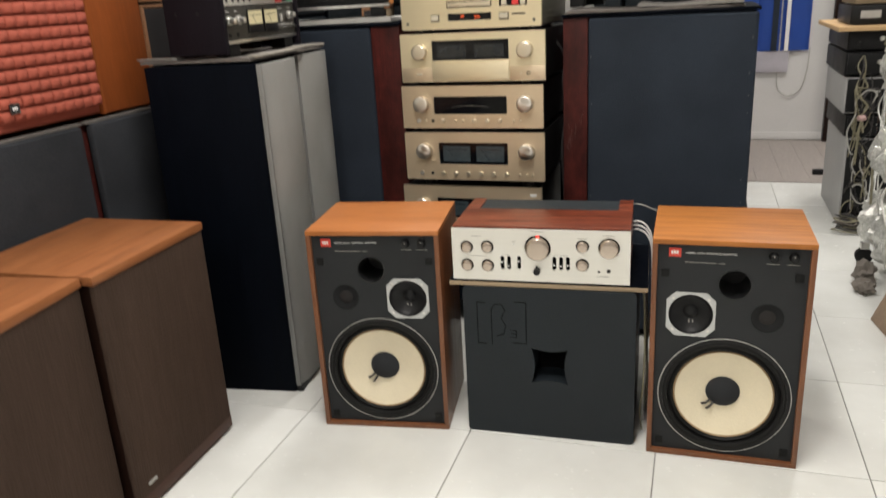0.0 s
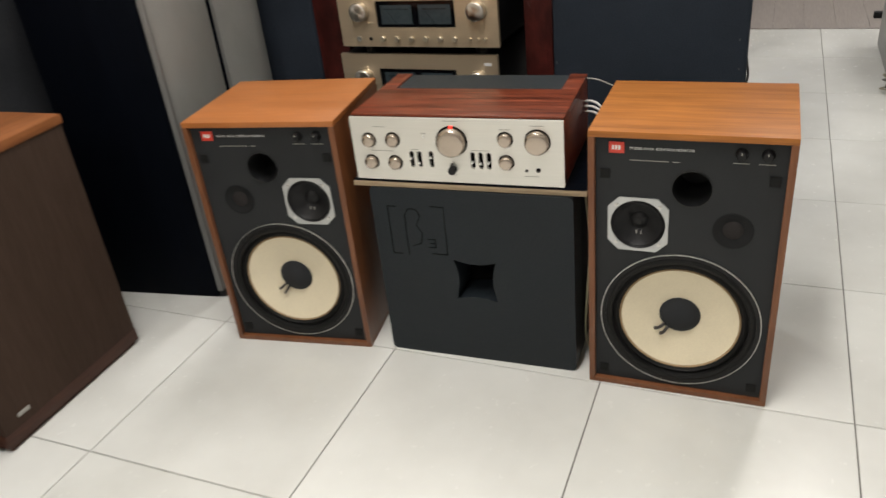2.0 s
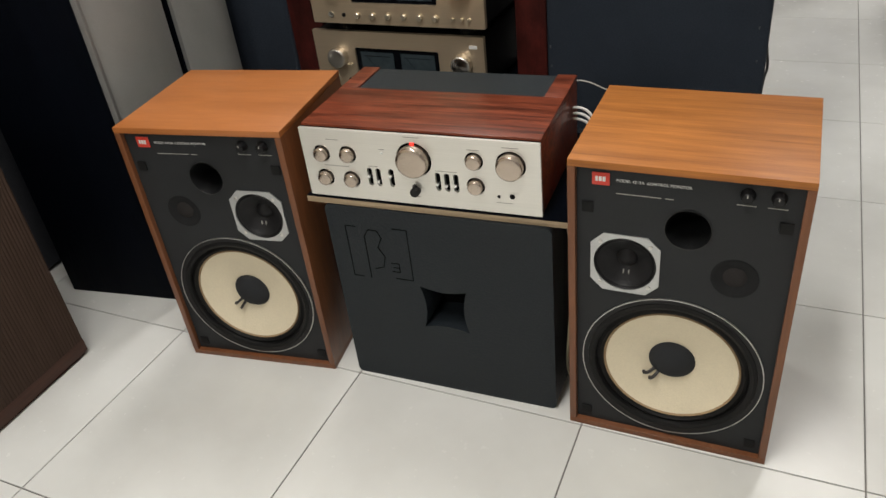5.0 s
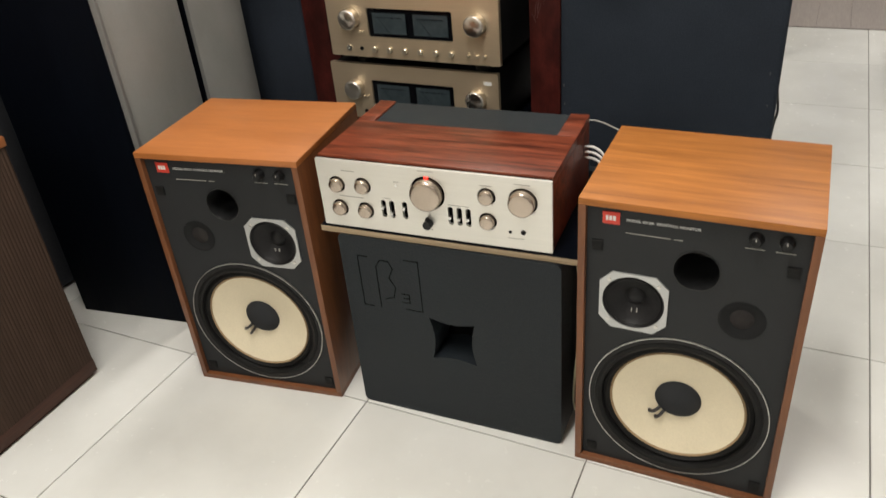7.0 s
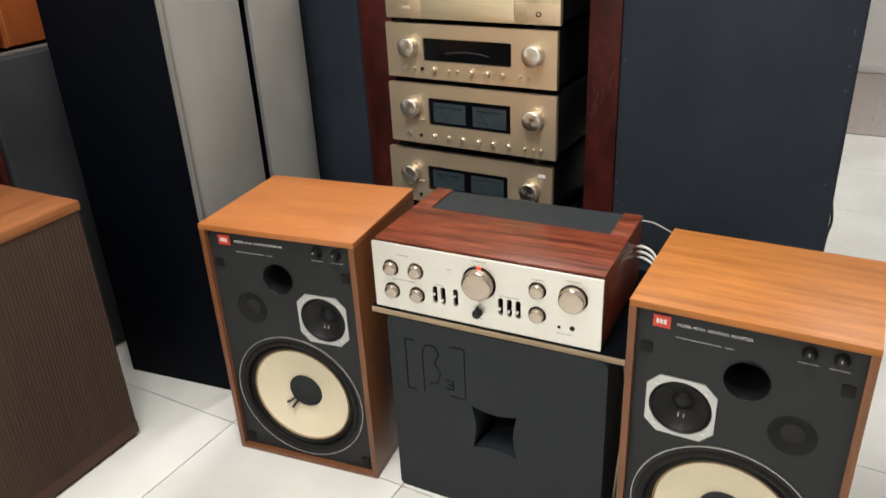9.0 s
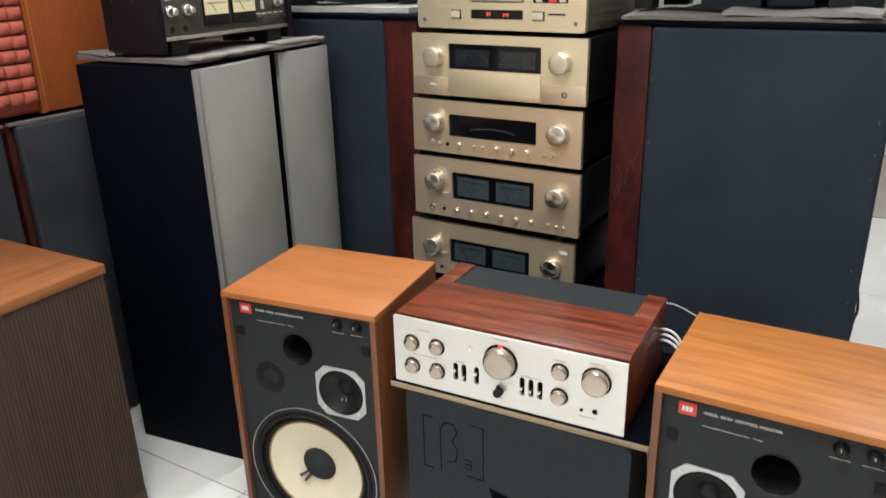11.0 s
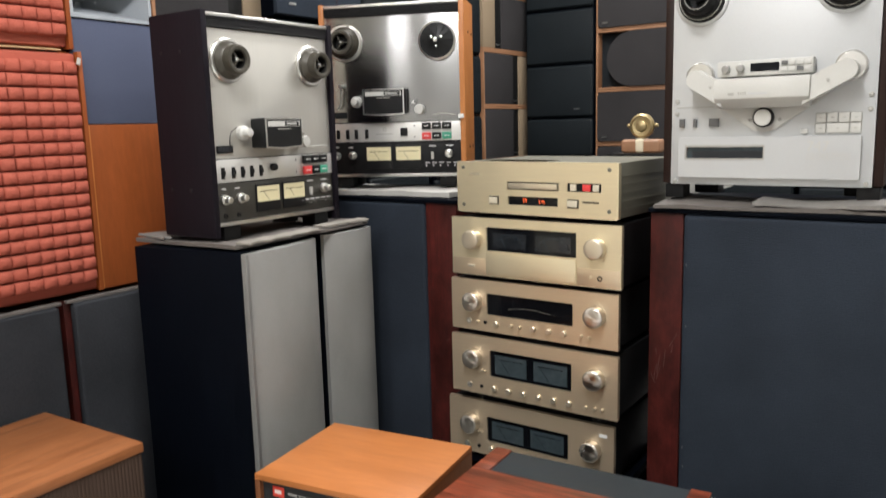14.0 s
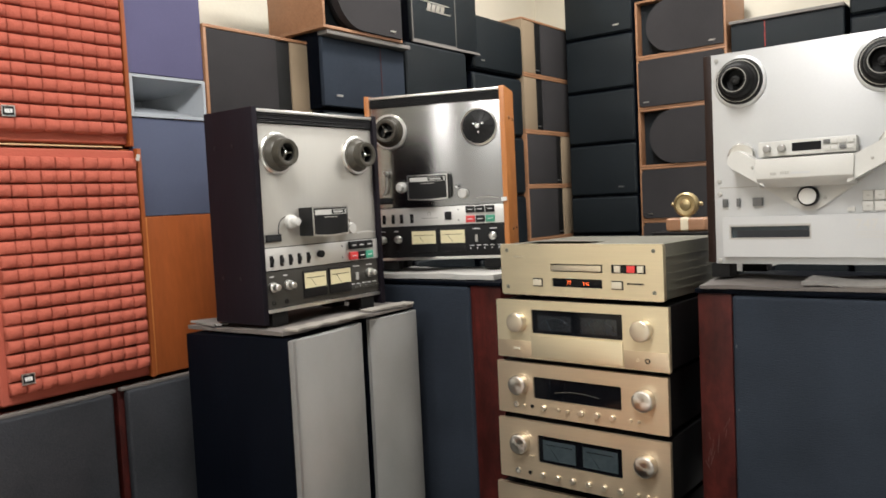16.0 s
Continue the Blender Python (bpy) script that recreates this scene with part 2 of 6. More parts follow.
PURPLE_CLOTH = surface("violet_grey_cloth", (0.105, 0.100, 0.180), 0.9, 0, 0.08, 3, 420, 0.5, spec=0.1)
HORN_GREY = surface("grey_horn_paint", (0.29, 0.312, 0.335), 0.5, 0, 0.08)
CHARCOAL_CLOTH = surface("charcoal_grille_cloth", (0.0390, 0.0368, 0.0376), 0.9, 0, 0.14, 4, 420, 0.6, spec=0.1)
TEAL_BLACK = surface("blue_black_plastic_grille", (0.0086, 0.0122, 0.0146), 0.5, 0, 0.16, 4, 500, 0.5, spec=0.2)
BEIGE = surface("beige_cloth_panel", (0.255, 0.195, 0.130), 0.85, 0, 0.06, 4, 420, 0.4, spec=0.1)
PAPER = surface("creased_paper", (0.45, 0.44, 0.41), 0.8, 0, 0.12, 9, 150, 0.3)
PAPER_DULL = surface("yellowed_folded_paper", (0.24, 0.220, 0.190), 0.85, 0, 0.18, 14, 150, 0.3)
PAPER_GREY = surface("grey_crumpled_paper", (0.20, 0.19, 0.175), 0.8, 0, 0.2, 14, 150, 0.4)
CARD = surface("grey_brown_card", (0.115, 0.102, 0.092), 0.85, 0, 0.15, 12, 200, 0.3)
CREAM_WALL = surface("cream_wall_paint", (0.72, 0.67, 0.55), 0.8, 0, 0.03, 1.5, 90, 0.2)
GREY_WALL = surface("pale_grey_wall_paint", (0.62, 0.61, 0.60), 0.8, 0, 0.04, 1.5, 90, 0.2)
CEIL_PAINT = surface("white_ceiling_paint", (0.80, 0.80, 0.78), 0.85, 0, 0.02, 1.0, 60, 0.2)
GROUT = surface("grey_grout", (0.29, 0.275, 0.255), 0.9, 0, 0.42, 1.3, 200, 0.4)
PLANK = wood("grey_plank_floor", (0.25, 0.215, 0.195), (0.42, 0.38, 0.35), 0.5, (16, 1.2, 16))
BLUE_CLOTH_FLAG = surface("royal_blue_banner_cloth", (0.004, 0.045, 0.26), 0.7, 0, 0.08, 6, 300, 0.3)
CABLE_WHITE = surface("white_cable", (0.72, 0.71, 0.68), 0.45, 0, 0.06)
CABLE_DARK = surface("dark_cable", (0.025, 0.022, 0.022), 0.5, 0, 0.1)
CABLE_OLIVE = surface("olive_cable", (0.22, 0.20, 0.13), 0.5, 0, 0.15)
CLEAR_WRAP = surface("crumpled_silver_wrap", (0.62, 0.62, 0.58), 0.22, 0.35, 0.25, 30, 120, 0.9)
BRASS = surface("polished_brass", (0.46, 0.36, 0.19), 0.42, 0.7, 0.08, 20, 200, 0.1)
TAN_WOOD = wood("tan_ornament_wood", (0.25, 0.12, 0.06), (0.42, 0.23, 0.13), 0.45, (3, 20, 20))
PINE = wood("pale_pine_board", (0.45, 0.28, 0.13), (0.62, 0.42, 0.22), 0.55, (2, 14, 14))


def tile_material():
    m, nt, p = tree("glossy_white_tile")
    vec = mapped(nt, (1, 1, 1))
    cloud, speck, info = noise_of(nt, vec, 3.0, 5), noise_of(nt, vec, 60, 3), nt.nodes.new("ShaderNodeObjectInfo")
    base = lerp_colour(nt, cloud, (0.632, 0.635, 0.604), (0.747, 0.755, 0.727))
    mul = nt.nodes.new("ShaderNodeMix")
    mul.data_type, mul.blend_type = "RGBA", "MULTIPLY"
    mul.inputs[0].default_value = 1.0
    nt.links.new(base, mul.inputs[6])
    nt.links.new(lerp_colour(nt, info.outputs["Random"], (0.95, 0.95, 0.945), (1, 1, 1)), mul.inputs[7])
    nt.links.new(mul.outputs[2], p.inputs["Base Color"])
    nt.links.new(ranged(nt, speck, 0.235, 0.275), p.inputs["Roughness"])
    p.inputs["Specular IOR Level"].default_value = 0.40
    relief(nt, p, cloud, 0.03, 0.002)
    return m


TILE = tile_material()


# ---- mesh helpers ----
def box(bm, x0, x1, y0, y1, z0, z1, bev=0.0, seg=2):
    m = Matrix.Translation(((x0 + x1) / 2, (y0 + y1) / 2, (z0 + z1) / 2)) @ Matrix.Diagonal((x1 - x0, y1 - y0, z1 - z0, 1))
    made = bmesh.ops.create_cube(bm, size=1, matrix=m)["verts"]
    if bev:
        edges = list({e for v in made for e in v.link_edges})
        bmesh.ops.bevel(bm, geom=edges, offset=bev, segments=seg, affect="EDGES", profile=0.6)
    return bm


def boxed(*args, **kw):
    return box(bmesh.new(), *args, **kw)


def lathe(bm, cx, cz, profile, seg=40):
    """A turned form round an axis along y: profile rows are (radius, y)."""
    rings = []
    for r, y in profile:
        if r <= 0:
            rings.append([bm.verts.new((cx, y, cz))])
        else:
            rings.append([bm.verts.new((cx + r * math.cos(2 * math.pi * i / seg), y, cz + r * math.sin(2 * math.pi * i / seg))) for i in range(seg)])
    for a, b in zip(rings, rings[1:]):
        for i in range(seg):
            j = (i + 1) % seg
            quad = [a[i % len(a)], a[j % len(a)], b[j % len(b)], b[i % len(b)]]
            quad = list(dict.fromkeys(quad))
            if len(quad) > 2:
                bm.faces.new(quad)
    return bm


def turned(cx, cz, profile, seg=40):
    return lathe(bmesh.new(), cx, cz, profile, seg)


def circle(cx, cz, r, seg=40):
    return [(cx + r * math.cos(2 * math.pi * i / seg), cz + r * math.sin(2 * math.pi * i / seg)) for i in range(seg)]


def rect(x0, x1, z0, z1, cut=0.0):
    if not cut:
        return [(x0, z0), (x1, z0), (x1, z1), (x0, z1)]
    return [(x0 + cut, z0), (x1 - cut, z0), (x1, z0 + cut), (x1, z1 - cut), (x1 - cut, z1), (x0 + cut, z1), (x0, z1 - cut), (x0, z0 + cut)]


def round_rect(x0, x1, z0, z1, r, n=5):
    pts = []
    for cx, cz, a in ((x1 - r, z1 - r, 0), (x0 + r, z1 - r, 90), (x0 + r, z0 + r, 180), (x1 - r, z0 + r, 270)):
        pts += [(cx + r * math.cos(radians(a + 90 * i / n)), cz + r * math.sin(radians(a + 90 * i / n))) for i in range(n + 1)]
    return pts


def panel(outline, holes, y0, y1):
    """A plate with openings through it, from y0 (front) to y1."""
    bm = bmesh.new()
    edges = []
    for loop in (outline, *holes):
        vs = [bm.verts.new((x, y0, z)) for x, z in loop]
        edges += [bm.edges.new((a, b)) for a, b in zip(vs, vs[1:] + vs[:1])]
    bmesh.ops.triangle_fill(bm, use_beauty=True, use_dissolve=False, edges=edges)
    out = bmesh.ops.extrude_face_region(bm, geom=bm.faces[:] + bm.edges[:] + bm.verts[:])
    bmesh.ops.translate(bm, verts=[g for g in out["geom"] if isinstance(g, bmesh.types.BMVert)], vec=(0, y1 - y0, 0))
    return bm


def tube(points, r, seg=8):
    """A cable along a smooth line through the points."""
    bm = bmesh.new()
    pts = [Vector(p) for p in points]
    fine = []
    for i in range(len(pts) - 1):
        p0, p1, p2, p3 = pts[max(i - 1, 0)], pts[i], pts[i + 1], pts[min(i + 2, len(pts) - 1)]
        for k in range(6):
            t = k / 6
            fine.append(0.5 * (2 * p1 + (p2 - p0) * t + (2 * p0 - 5 * p1 + 4 * p2 - p3) * t * t + (3 * p1 - p0 - 3 * p2 + p3) * t ** 3))
    fine.append(pts[-1])
    rings = []
    for i, p in enumerate(fine):
        d = (fine[min(i + 1, len(fine) - 1)] - fine[max(i - 1, 0)]).normalized()
        u = d.orthogonal().normalized()
        v = d.cross(u)
        if rings:
            u = (last - d * last.dot(d)).normalized()
            v = d.cross(u)
        last = u
        rings.append([bm.verts.new(p + r * (u * math.cos(2 * math.pi * j / seg) + v * math.sin(2 * math.pi * j / seg))) for j in range(seg)])
    for a, b in zip(rings, rings[1:]):
        for j in range(seg):
            bm.faces.new((a[j], a[(j + 1) % seg], b[(j + 1) % seg], b[j]))
    bm.faces.new(rings[0])
    bm.faces.new(rings[-1])
    return bm


def mesh_of(name, bm, material, smooth=35):
    bmesh.ops.recalc_face_normals(bm, faces=bm.faces)
    me = bpy.data.meshes.new(name)
    bm.to_mesh(me)
    bm.free()
    me.materials.append(material)
    if smooth:
        me.shade_smooth()
        me.set_sharp_from_angle(angle=radians(smooth))
    return me


def part(name, bm, material, parent, label="", smooth=35):
    ob = new(name, mesh_of(name, bm, material, smooth))
    ob.parent = parent
    if label:
        ob["label"] = label
    return ob


def thing(name, label, category, group="", m=None):
    ob = tagged(new(name), label, category, group)
    if m is not None:
        ob.matrix_basis = m
    return ob


def solid(name, bm, material, label, category, m=None, group=""):
    """A thing of one mesh."""
    ob = tagged(new(name, mesh_of(name, bm, material)), label, category, group)
    if m is not None:
        ob.matrix_basis = m
    return ob


def structure(name, bm, material, label=""):
    ob = new(name, mesh_of(name, bm, material))
    return tagged(ob, label, "", "", "structure")


def words(name, text, size, x, y, z, material, parent, label="", align="LEFT"):
    """Writing on a front that faces -y."""
    cu = bpy.data.curves.new(name, "FONT")
    cu.body, cu.size, cu.align_x, cu.align_y, cu.extrude = text, size, align, "CENTER", 0.0002
    tmp = new("tmp", cu)
    me = bpy.data.meshes.new_from_object(tmp)
    bpy.data.objects.remove(tmp)
    me.transform(Matrix.Translation((x, y, z)) @ Matrix.Rotation(radians(90), 4, "X"))
    me.name = name
    me.materials.clear()
    me.materials.append(material)
    ob = new(name, me)
    ob.parent = parent
    if label:
        ob["label"] = label
    return ob


# ---- the room ----
X0, X1, Y0, Y1 = -1.95, 3.05, -2.55, 6.27
structure("wall_west", boxed(X0 - 0.12, X0, Y0 - 0.12, 4.72, 0, CEIL), CREAM_WALL, "cream painted wall behind the stacked loudspeakers")
structure("wall_north_inner", boxed(X0 - 0.12, 0.12, 4.72, 4.84, 0, CEIL), CREAM_WALL, "cream painted wall behind the stacked loudspeakers")
structure("wall_passage", boxed(0.0, 0.12, 4.84, Y1, 0, CEIL), GREY_WALL, "pale grey wall beside the rear passage")
structure("wall_north", boxed(0.0, X1, Y1, Y1 + 0.12, 0, CEIL), GREY_WALL, "pale grey wall at the far end")
structure("wall_east", boxed(X1, X1 + 0.12, Y0 - 0.12, Y1 + 0.12, 0, CEIL), GREY_WALL, "pale grey side wall")
structure("wall_south", boxed(X0, X1, Y0 - 0.12, Y0, 0, CEIL), GREY_WALL, "pale grey wall")
structure("ceiling", boxed(X0 - 0.12, X1 + 0.12, Y0 - 0.12, Y1 + 0.12, CEIL, CEIL + 0.1), CEIL_PAINT, "white painted ceiling")
structure("baseboard", boxed(0.12, X1, Y1 - 0.012, Y1 - 0.001, 0.006, 0.06, 0.002), GREY_WALL, "thin grey skirting along the far wall")

for lx, ly, lp in LAMPS:
    fx = thing("ceiling_light", "white fluorescent ceiling fitting with a twin tube", "ceiling light", "ceiling lights", pose(lx, ly, CEIL))
    part("housing", boxed(-0.17, 0.17, -0.63, 0.63, -0.07, -0.001, 0.006), CEIL_PAINT, fx)


# ---- the loudspeaker pair with open baffles ----
def monitor(name, label, m, side, top_wood):
    """side is 1 where the small cone sits to the right of the middle, -1 to the left."""
    W, H, D, T = 0.360, 0.585, 0.297, 0.0125
    h = W / 2
    ob = thing(name, label, "loudspeaker", "pair of open-front loudspeakers", m)
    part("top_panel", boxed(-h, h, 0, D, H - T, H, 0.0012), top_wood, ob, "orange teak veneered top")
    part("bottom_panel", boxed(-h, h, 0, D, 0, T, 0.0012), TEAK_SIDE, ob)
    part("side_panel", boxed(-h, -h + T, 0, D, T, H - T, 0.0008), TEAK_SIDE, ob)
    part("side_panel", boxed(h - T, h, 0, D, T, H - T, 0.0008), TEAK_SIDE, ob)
    part("back_panel", boxed(-h + T, h - T, D - 0.015, D - 0.002, T, H - T), BLACK, ob)
    px, pz, mx, mz, tx, tz, wx, wz = 0.010 * -side, 0.474, 0.086 * side, 0.3925, -0.087 * side, 0.394, 0.0, 0.178
    b0, b1 = 0.011, 0.028
    holes = [circle(px, pz, 0.0365, 48), circle(mx, mz, 0.0522, 48), circle(tx, tz, 0.036, 40), circle(wx, wz, 0.147, 72)]
    part("baffle", panel(rect(-h + T, h - T, T, H - T), holes, b0, b1), BAFFLE, ob, "matt black front baffle", 20)
    port = part("port", turned(px, pz, [(0.0368, b0 - 0.0015), (0.0355, b0 - 0.002), (0.0345, b0), (0.034, 0.11), (0, 0.11)], 48), PORT_LIP, ob, "open black bass port")
    # woofer
    wo = part("woofer", turned(wx, wz, [(0.146, b0 + 0.004), (0.146, b0 - 0.004), (0.140, b0 - 0.006), (0.134, b0 - 0.003), (0.132, b0 + 0.004), (0.128, b0 + 0.002),
                                        (0.125, b0 + 0.0), (0.122, b0 + 0.004), (0.118, b0 + 0.006)], 72), RUBBER, ob, "black woofer frame and surround")
    part("trim_ring", turned(wx, wz, [(0.1555, b0 - 0.0002), (0.1555, b0 - 0.003), (0.1515, b0 - 0.0035), (0.1465, b0 - 0.003), (0.1465, b0 - 0.0002)], 72), BLACK, wo)
    part("chrome_line", turned(wx, wz, [(0.1563, b0 - 0.0004), (0.1563, b0 - 0.0035), (0.1550, b0 - 0.0036), (0.1549, b0 - 0.0004)], 72), SATIN, wo, "thin bright trim line")
    part("cone_edge", turned(wx, wz, [(0.1200, b0 + 0.006), (0.1175, b0 + 0.0030), (0.1150, b0 + 0.006)], 72), TAN, wo, "tan cone edge")
    part("cone", turned(wx, wz, [(0.116, b0 + 0.006), (0.09, b0 + 0.0135), (0.065, b0 + 0.0195), (0.038, b0 + 0.026)], 72), CREAM, wo, "cream paper cone")
    part("dust_cap", turned(wx, wz, [(0.041, b0 + 0.0245), (0.036, b0 + 0.019), (0.025, b0 + 0.0135), (0.012, b0 + 0.011), (0, b0 + 0.0105)], 48), DUST_CAP, wo, "dark grey dust cap")
    for k in (-1, 1):
        a = radians(225 + k * 8)
        ca, sa = math.cos(a), math.sin(a)
        part("lead_wire", tube([(wx + 0.036 * ca, b0 + 0.019, wz + 0.036 * sa), (wx + 0.047 * ca, b0 + 0.012, wz + 0.047 * sa), (wx + 0.058 * ca, b0 + 0.0155, wz + 0.058 * sa), (wx + 0.0595 * ca, b0 + 0.020, wz + 0.0595 * sa)], 0.0031, 8), CABLE_DARK, wo, "black lead wire")
    # small cone with its chamfered frame
    s = 0.0572
    mid = part("midrange", panel(rect(mx - s, mx + s, mz - s, mz + s, 0.021), [circle(mx, mz, 0.0520, 48)], b0 - 0.003, b0 - 0.0003), FRAME_SILVER, ob, "silver chamfered midrange frame")
    part("cone", turned(mx, mz, [(0.0522, b0 - 0.0012), (0.0500, b0 - 0.0016), (0.0480, b0 + 0.0005), (0.0462, b0 - 0.0008), (0.0440, b0 + 0.002), (0.038, b0 + 0.0065), (0.030, b0 + 0.011), (0.017, b0 + 0.02)], 48), CONE_BLACK, mid, "black ribbed cone")
    part("dust_cap", turned(mx, mz, [(0.0175, b0 + 0.02), (0.013, b0 + 0.0155), (0.006, b0 + 0.013), (0, b0 + 0.0125)], 32), CONE_BLACK, mid)
    for dx in (-1, 1):
        for dz in (-1, 1):
            part("screw", turned(mx + dx * 0.0408, mz + dz * 0.0408, [(0.0036, b0 - 0.003), (0.0034, b0 - 0.0046), (0.001, b0 - 0.0052), (0, b0 - 0.0040)], 12), SATIN, mid)
    for dx in (-0.004, 0.005):
        part("terminal", boxed(mx + dx, mx + dx + 0.0016, b0 + 0.005, b0 + 0.009, mz - 0.024, mz - 0.017, 0.0004), GREY_INK, mid)
    tw = part("tweeter", turned(tx, tz, [(0.0368, b0 - 0.0003), (0.0366, b0 - 0.0010), (0.034, b0 - 0.0012), (0.030, b0 + 0.0005), (0.018, b0 + 0.0035), (0.012, b0 + 0.0040)], 40), TWEETER_FELT, ob, "dark cone tweeter")
    part("dome", turned(tx, tz, [(0.0185, b0 + 0.0034), (0.015, b0 + 0.0015), (0.008, b0 + 0.0002), (0, b0 - 0.0002)], 24), DOME_FELT, tw)
    # badge, writing, level controls, pads
    badge = part("badge", boxed(-0.142, -0.114, b0 - 0.0022, b0 - 0.0002, 0.5395, 0.5615, 0.0006), RED_BADGE, ob, "small red maker's plate")
    for k, (bx, bw) in enumerate(((-0.1365, 0.004), (-0.131, 0.0045), (-0.125, 0.0045))):
        part("mark", boxed(bx, bx + bw, b0 - 0.0026, b0 - 0.0021, 0.5465, 0.5550), WHITE_INK, badge)
    words("model_writing", "MODEL 4312A  CONTROL MONITOR", 0.0069, -0.104, b0 - 0.0006, 0.5495, WHITE_INK, ob, "white printed model line")
    for bx, bw in ((-0.104, 0.070), (-0.028, 0.013)):
        part("print_line", boxed(bx, bx + bw, b0 - 0.0005, b0 - 0.0001, 0.5255, 0.5268), GREY_INK, ob, "fine printed line")
    for kx in (0.090, 0.133):
        kn = part("level_control", turned(kx, 0.5485, [(0.0112, b0 - 0.0002), (0.0112, b0 - 0.003), (0.0102, b0 - 0.0048), (0.009, b0 - 0.0065), (0.0085, b0 - 0.013), (0.007, b0 - 0.0145), (0, b0 - 0.0145)], 24), BLACK, ob, "black level control knob")
        part("pointer", boxed(kx - 0.0008, kx + 0.0008, b0 - 0.0150, b0 - 0.0144, 0.551, 0.5555), GREY_INK, kn)
        part("print_line", boxed(kx - 0.014, kx + 0.014, b0 - 0.0005, b0 - 0.0001, 0.5295, 0.5308), GREY_INK, ob)
    for sx, sz in ((-0.149, 0.497), (0.149, 0.499), (-0.149, 0.036), (0.149, 0.036)):
        part("grille_pad", boxed(sx - 0.0095, sx + 0.0095, b0 - 0.003, b0 - 0.0002, sz - 0.0095, sz + 0.0095, 0.0008), RUBBER, ob, "black fabric fastener square")
    return ob


monitor("monitor_loudspeaker", "teak-veneered loudspeaker with open black front and cream woofer", pose(0.156, 1.955, 0.0, 0, 0, 0.5), -1, TEAK)
monitor("monitor_loudspeaker", "teak-veneered loudspeaker with plain orange top and cream woofer", pose(-0.737, 1.917, 0.0, 0, 0, 8.2), 1, TEAK_PLAIN)


# ---- the black bass cabinet, the board and the amplifier on it ----
def bass_cabinet(m):
    ob = thing("bass_cabinet", "black textured bass cabinet with a pinched square port", "subwoofer", "", m)
    w, hgt, d = 0.447, 0.433, 0.40
    cx, cz = 0.004, 0.214
    hole = []
    hw, hh, q = 0.048, 0.051, 0.0085
    corners = [(-hw, -hh), (hw, -hh), (hw, hh), (-hw, hh)]
    for (ax, az), (bx, bz) in zip(corners, corners[1:] + corners[:1]):
        for i in range(8):
            t = i / 8
            bow = q * math.sin(math.pi * t)
            x, z = ax + (bx - ax) * t, az + (bz - az) * t
            nx, nz = (az - bz), (bx - ax)
            ln = math.hypot(nx, nz)
            hole.append((cx + x + nx / ln * bow, cz + z + nz / ln * bow))
    part("front", panel(round_rect(-w / 2, w / 2, 0.0, hgt, 0.012), [hole], 0, 0.080), SUB_PAINT, ob, "black textured front with port", 25)
    part("shell", boxed(-w / 2, w / 2, 0.0805, d, 0.0, hgt, 0.006), SUB_PAINT, ob)
    inner = [(cx + (x - cx) * 0.98, cz + (z - cz) * 0.98) for x, z in hole]
    part("port_well", panel(inner, [], 0.0790, 0.0803), PIT, ob, "dark port well")
    grooves = [((-0.186, 0.270), (-0.186, 0.388)), ((-0.186, 0.388), (-0.165, 0.388)), ((-0.186, 0.270), (-0.165, 0.270)), ((-0.085, 0.393), (-0.056, 0.393)),
               ((-0.056, 0.393), (-0.056, 0.276)), ((-0.056, 0.276), (-0.092, 0.276)),
               ((-0.148, 0.270), (-0.148, 0.368)), ((-0.148, 0.368), (-0.138, 0.384)), ((-0.138, 0.384), (-0.120, 0.384)), ((-0.120, 0.384), (-0.112, 0.368)), ((-0.112, 0.368), (-0.122, 0.345)),
               ((-0.122, 0.345), (-0.110, 0.325)), ((-0.110, 0.325), (-0.116, 0.300)), ((-0.116, 0.300), (-0.135, 0.293)),
               ((-0.098, 0.312), (-0.082, 0.312)), ((-0.094, 0.302), (-0.082, 0.302)), ((-0.098, 0.292), (-0.082, 0.292)), ((-0.082, 0.312), (-0.082, 0.292))]
    # Raised near-black strips; the shade inside the engraved grooves is put into the colour.
    for (ax, az), (bx, bz) in grooves:
        ln, ang = math.hypot(bx - ax, bz - az), math.atan2(bz - az, bx - ax)
        g = boxed(-ln / 2 - 0.0010, ln / 2 + 0.0010, -0.0007, 0.002, -0.0010, 0.0010, 0.0004, 1)
        bmesh.ops.transform(g, matrix=Matrix.Translation(((ax + bx) / 2, 0, (az + bz) / 2)) @ Matrix.Rotation(-ang, 4, "Y"), verts=g.verts)
        part("emblem_line", g, PIT, ob, "emblem line with its groove shade painted dark")
    return ob


bass_cabinet(pose(-0.2815, 1.966, 0.0, 0, 0, 2.2))
board = thing("plywood_board", "thin plywood board with a dark top lying on the black cabinet", "board", "", pose(-0.290, 1.970, 0.4335, 0, 0, 3.0))
part("core", boxed(-0.250, 0.258, 0, 0.34, 0, 0.0115, 0.0008), PLY, board, "layered plywood core")
part("top_veneer", boxed(-0.2495, 0.2575, 0.001, 0.339, 0.0116, 0.0132), BLACK_ASH, board, "dark top face")


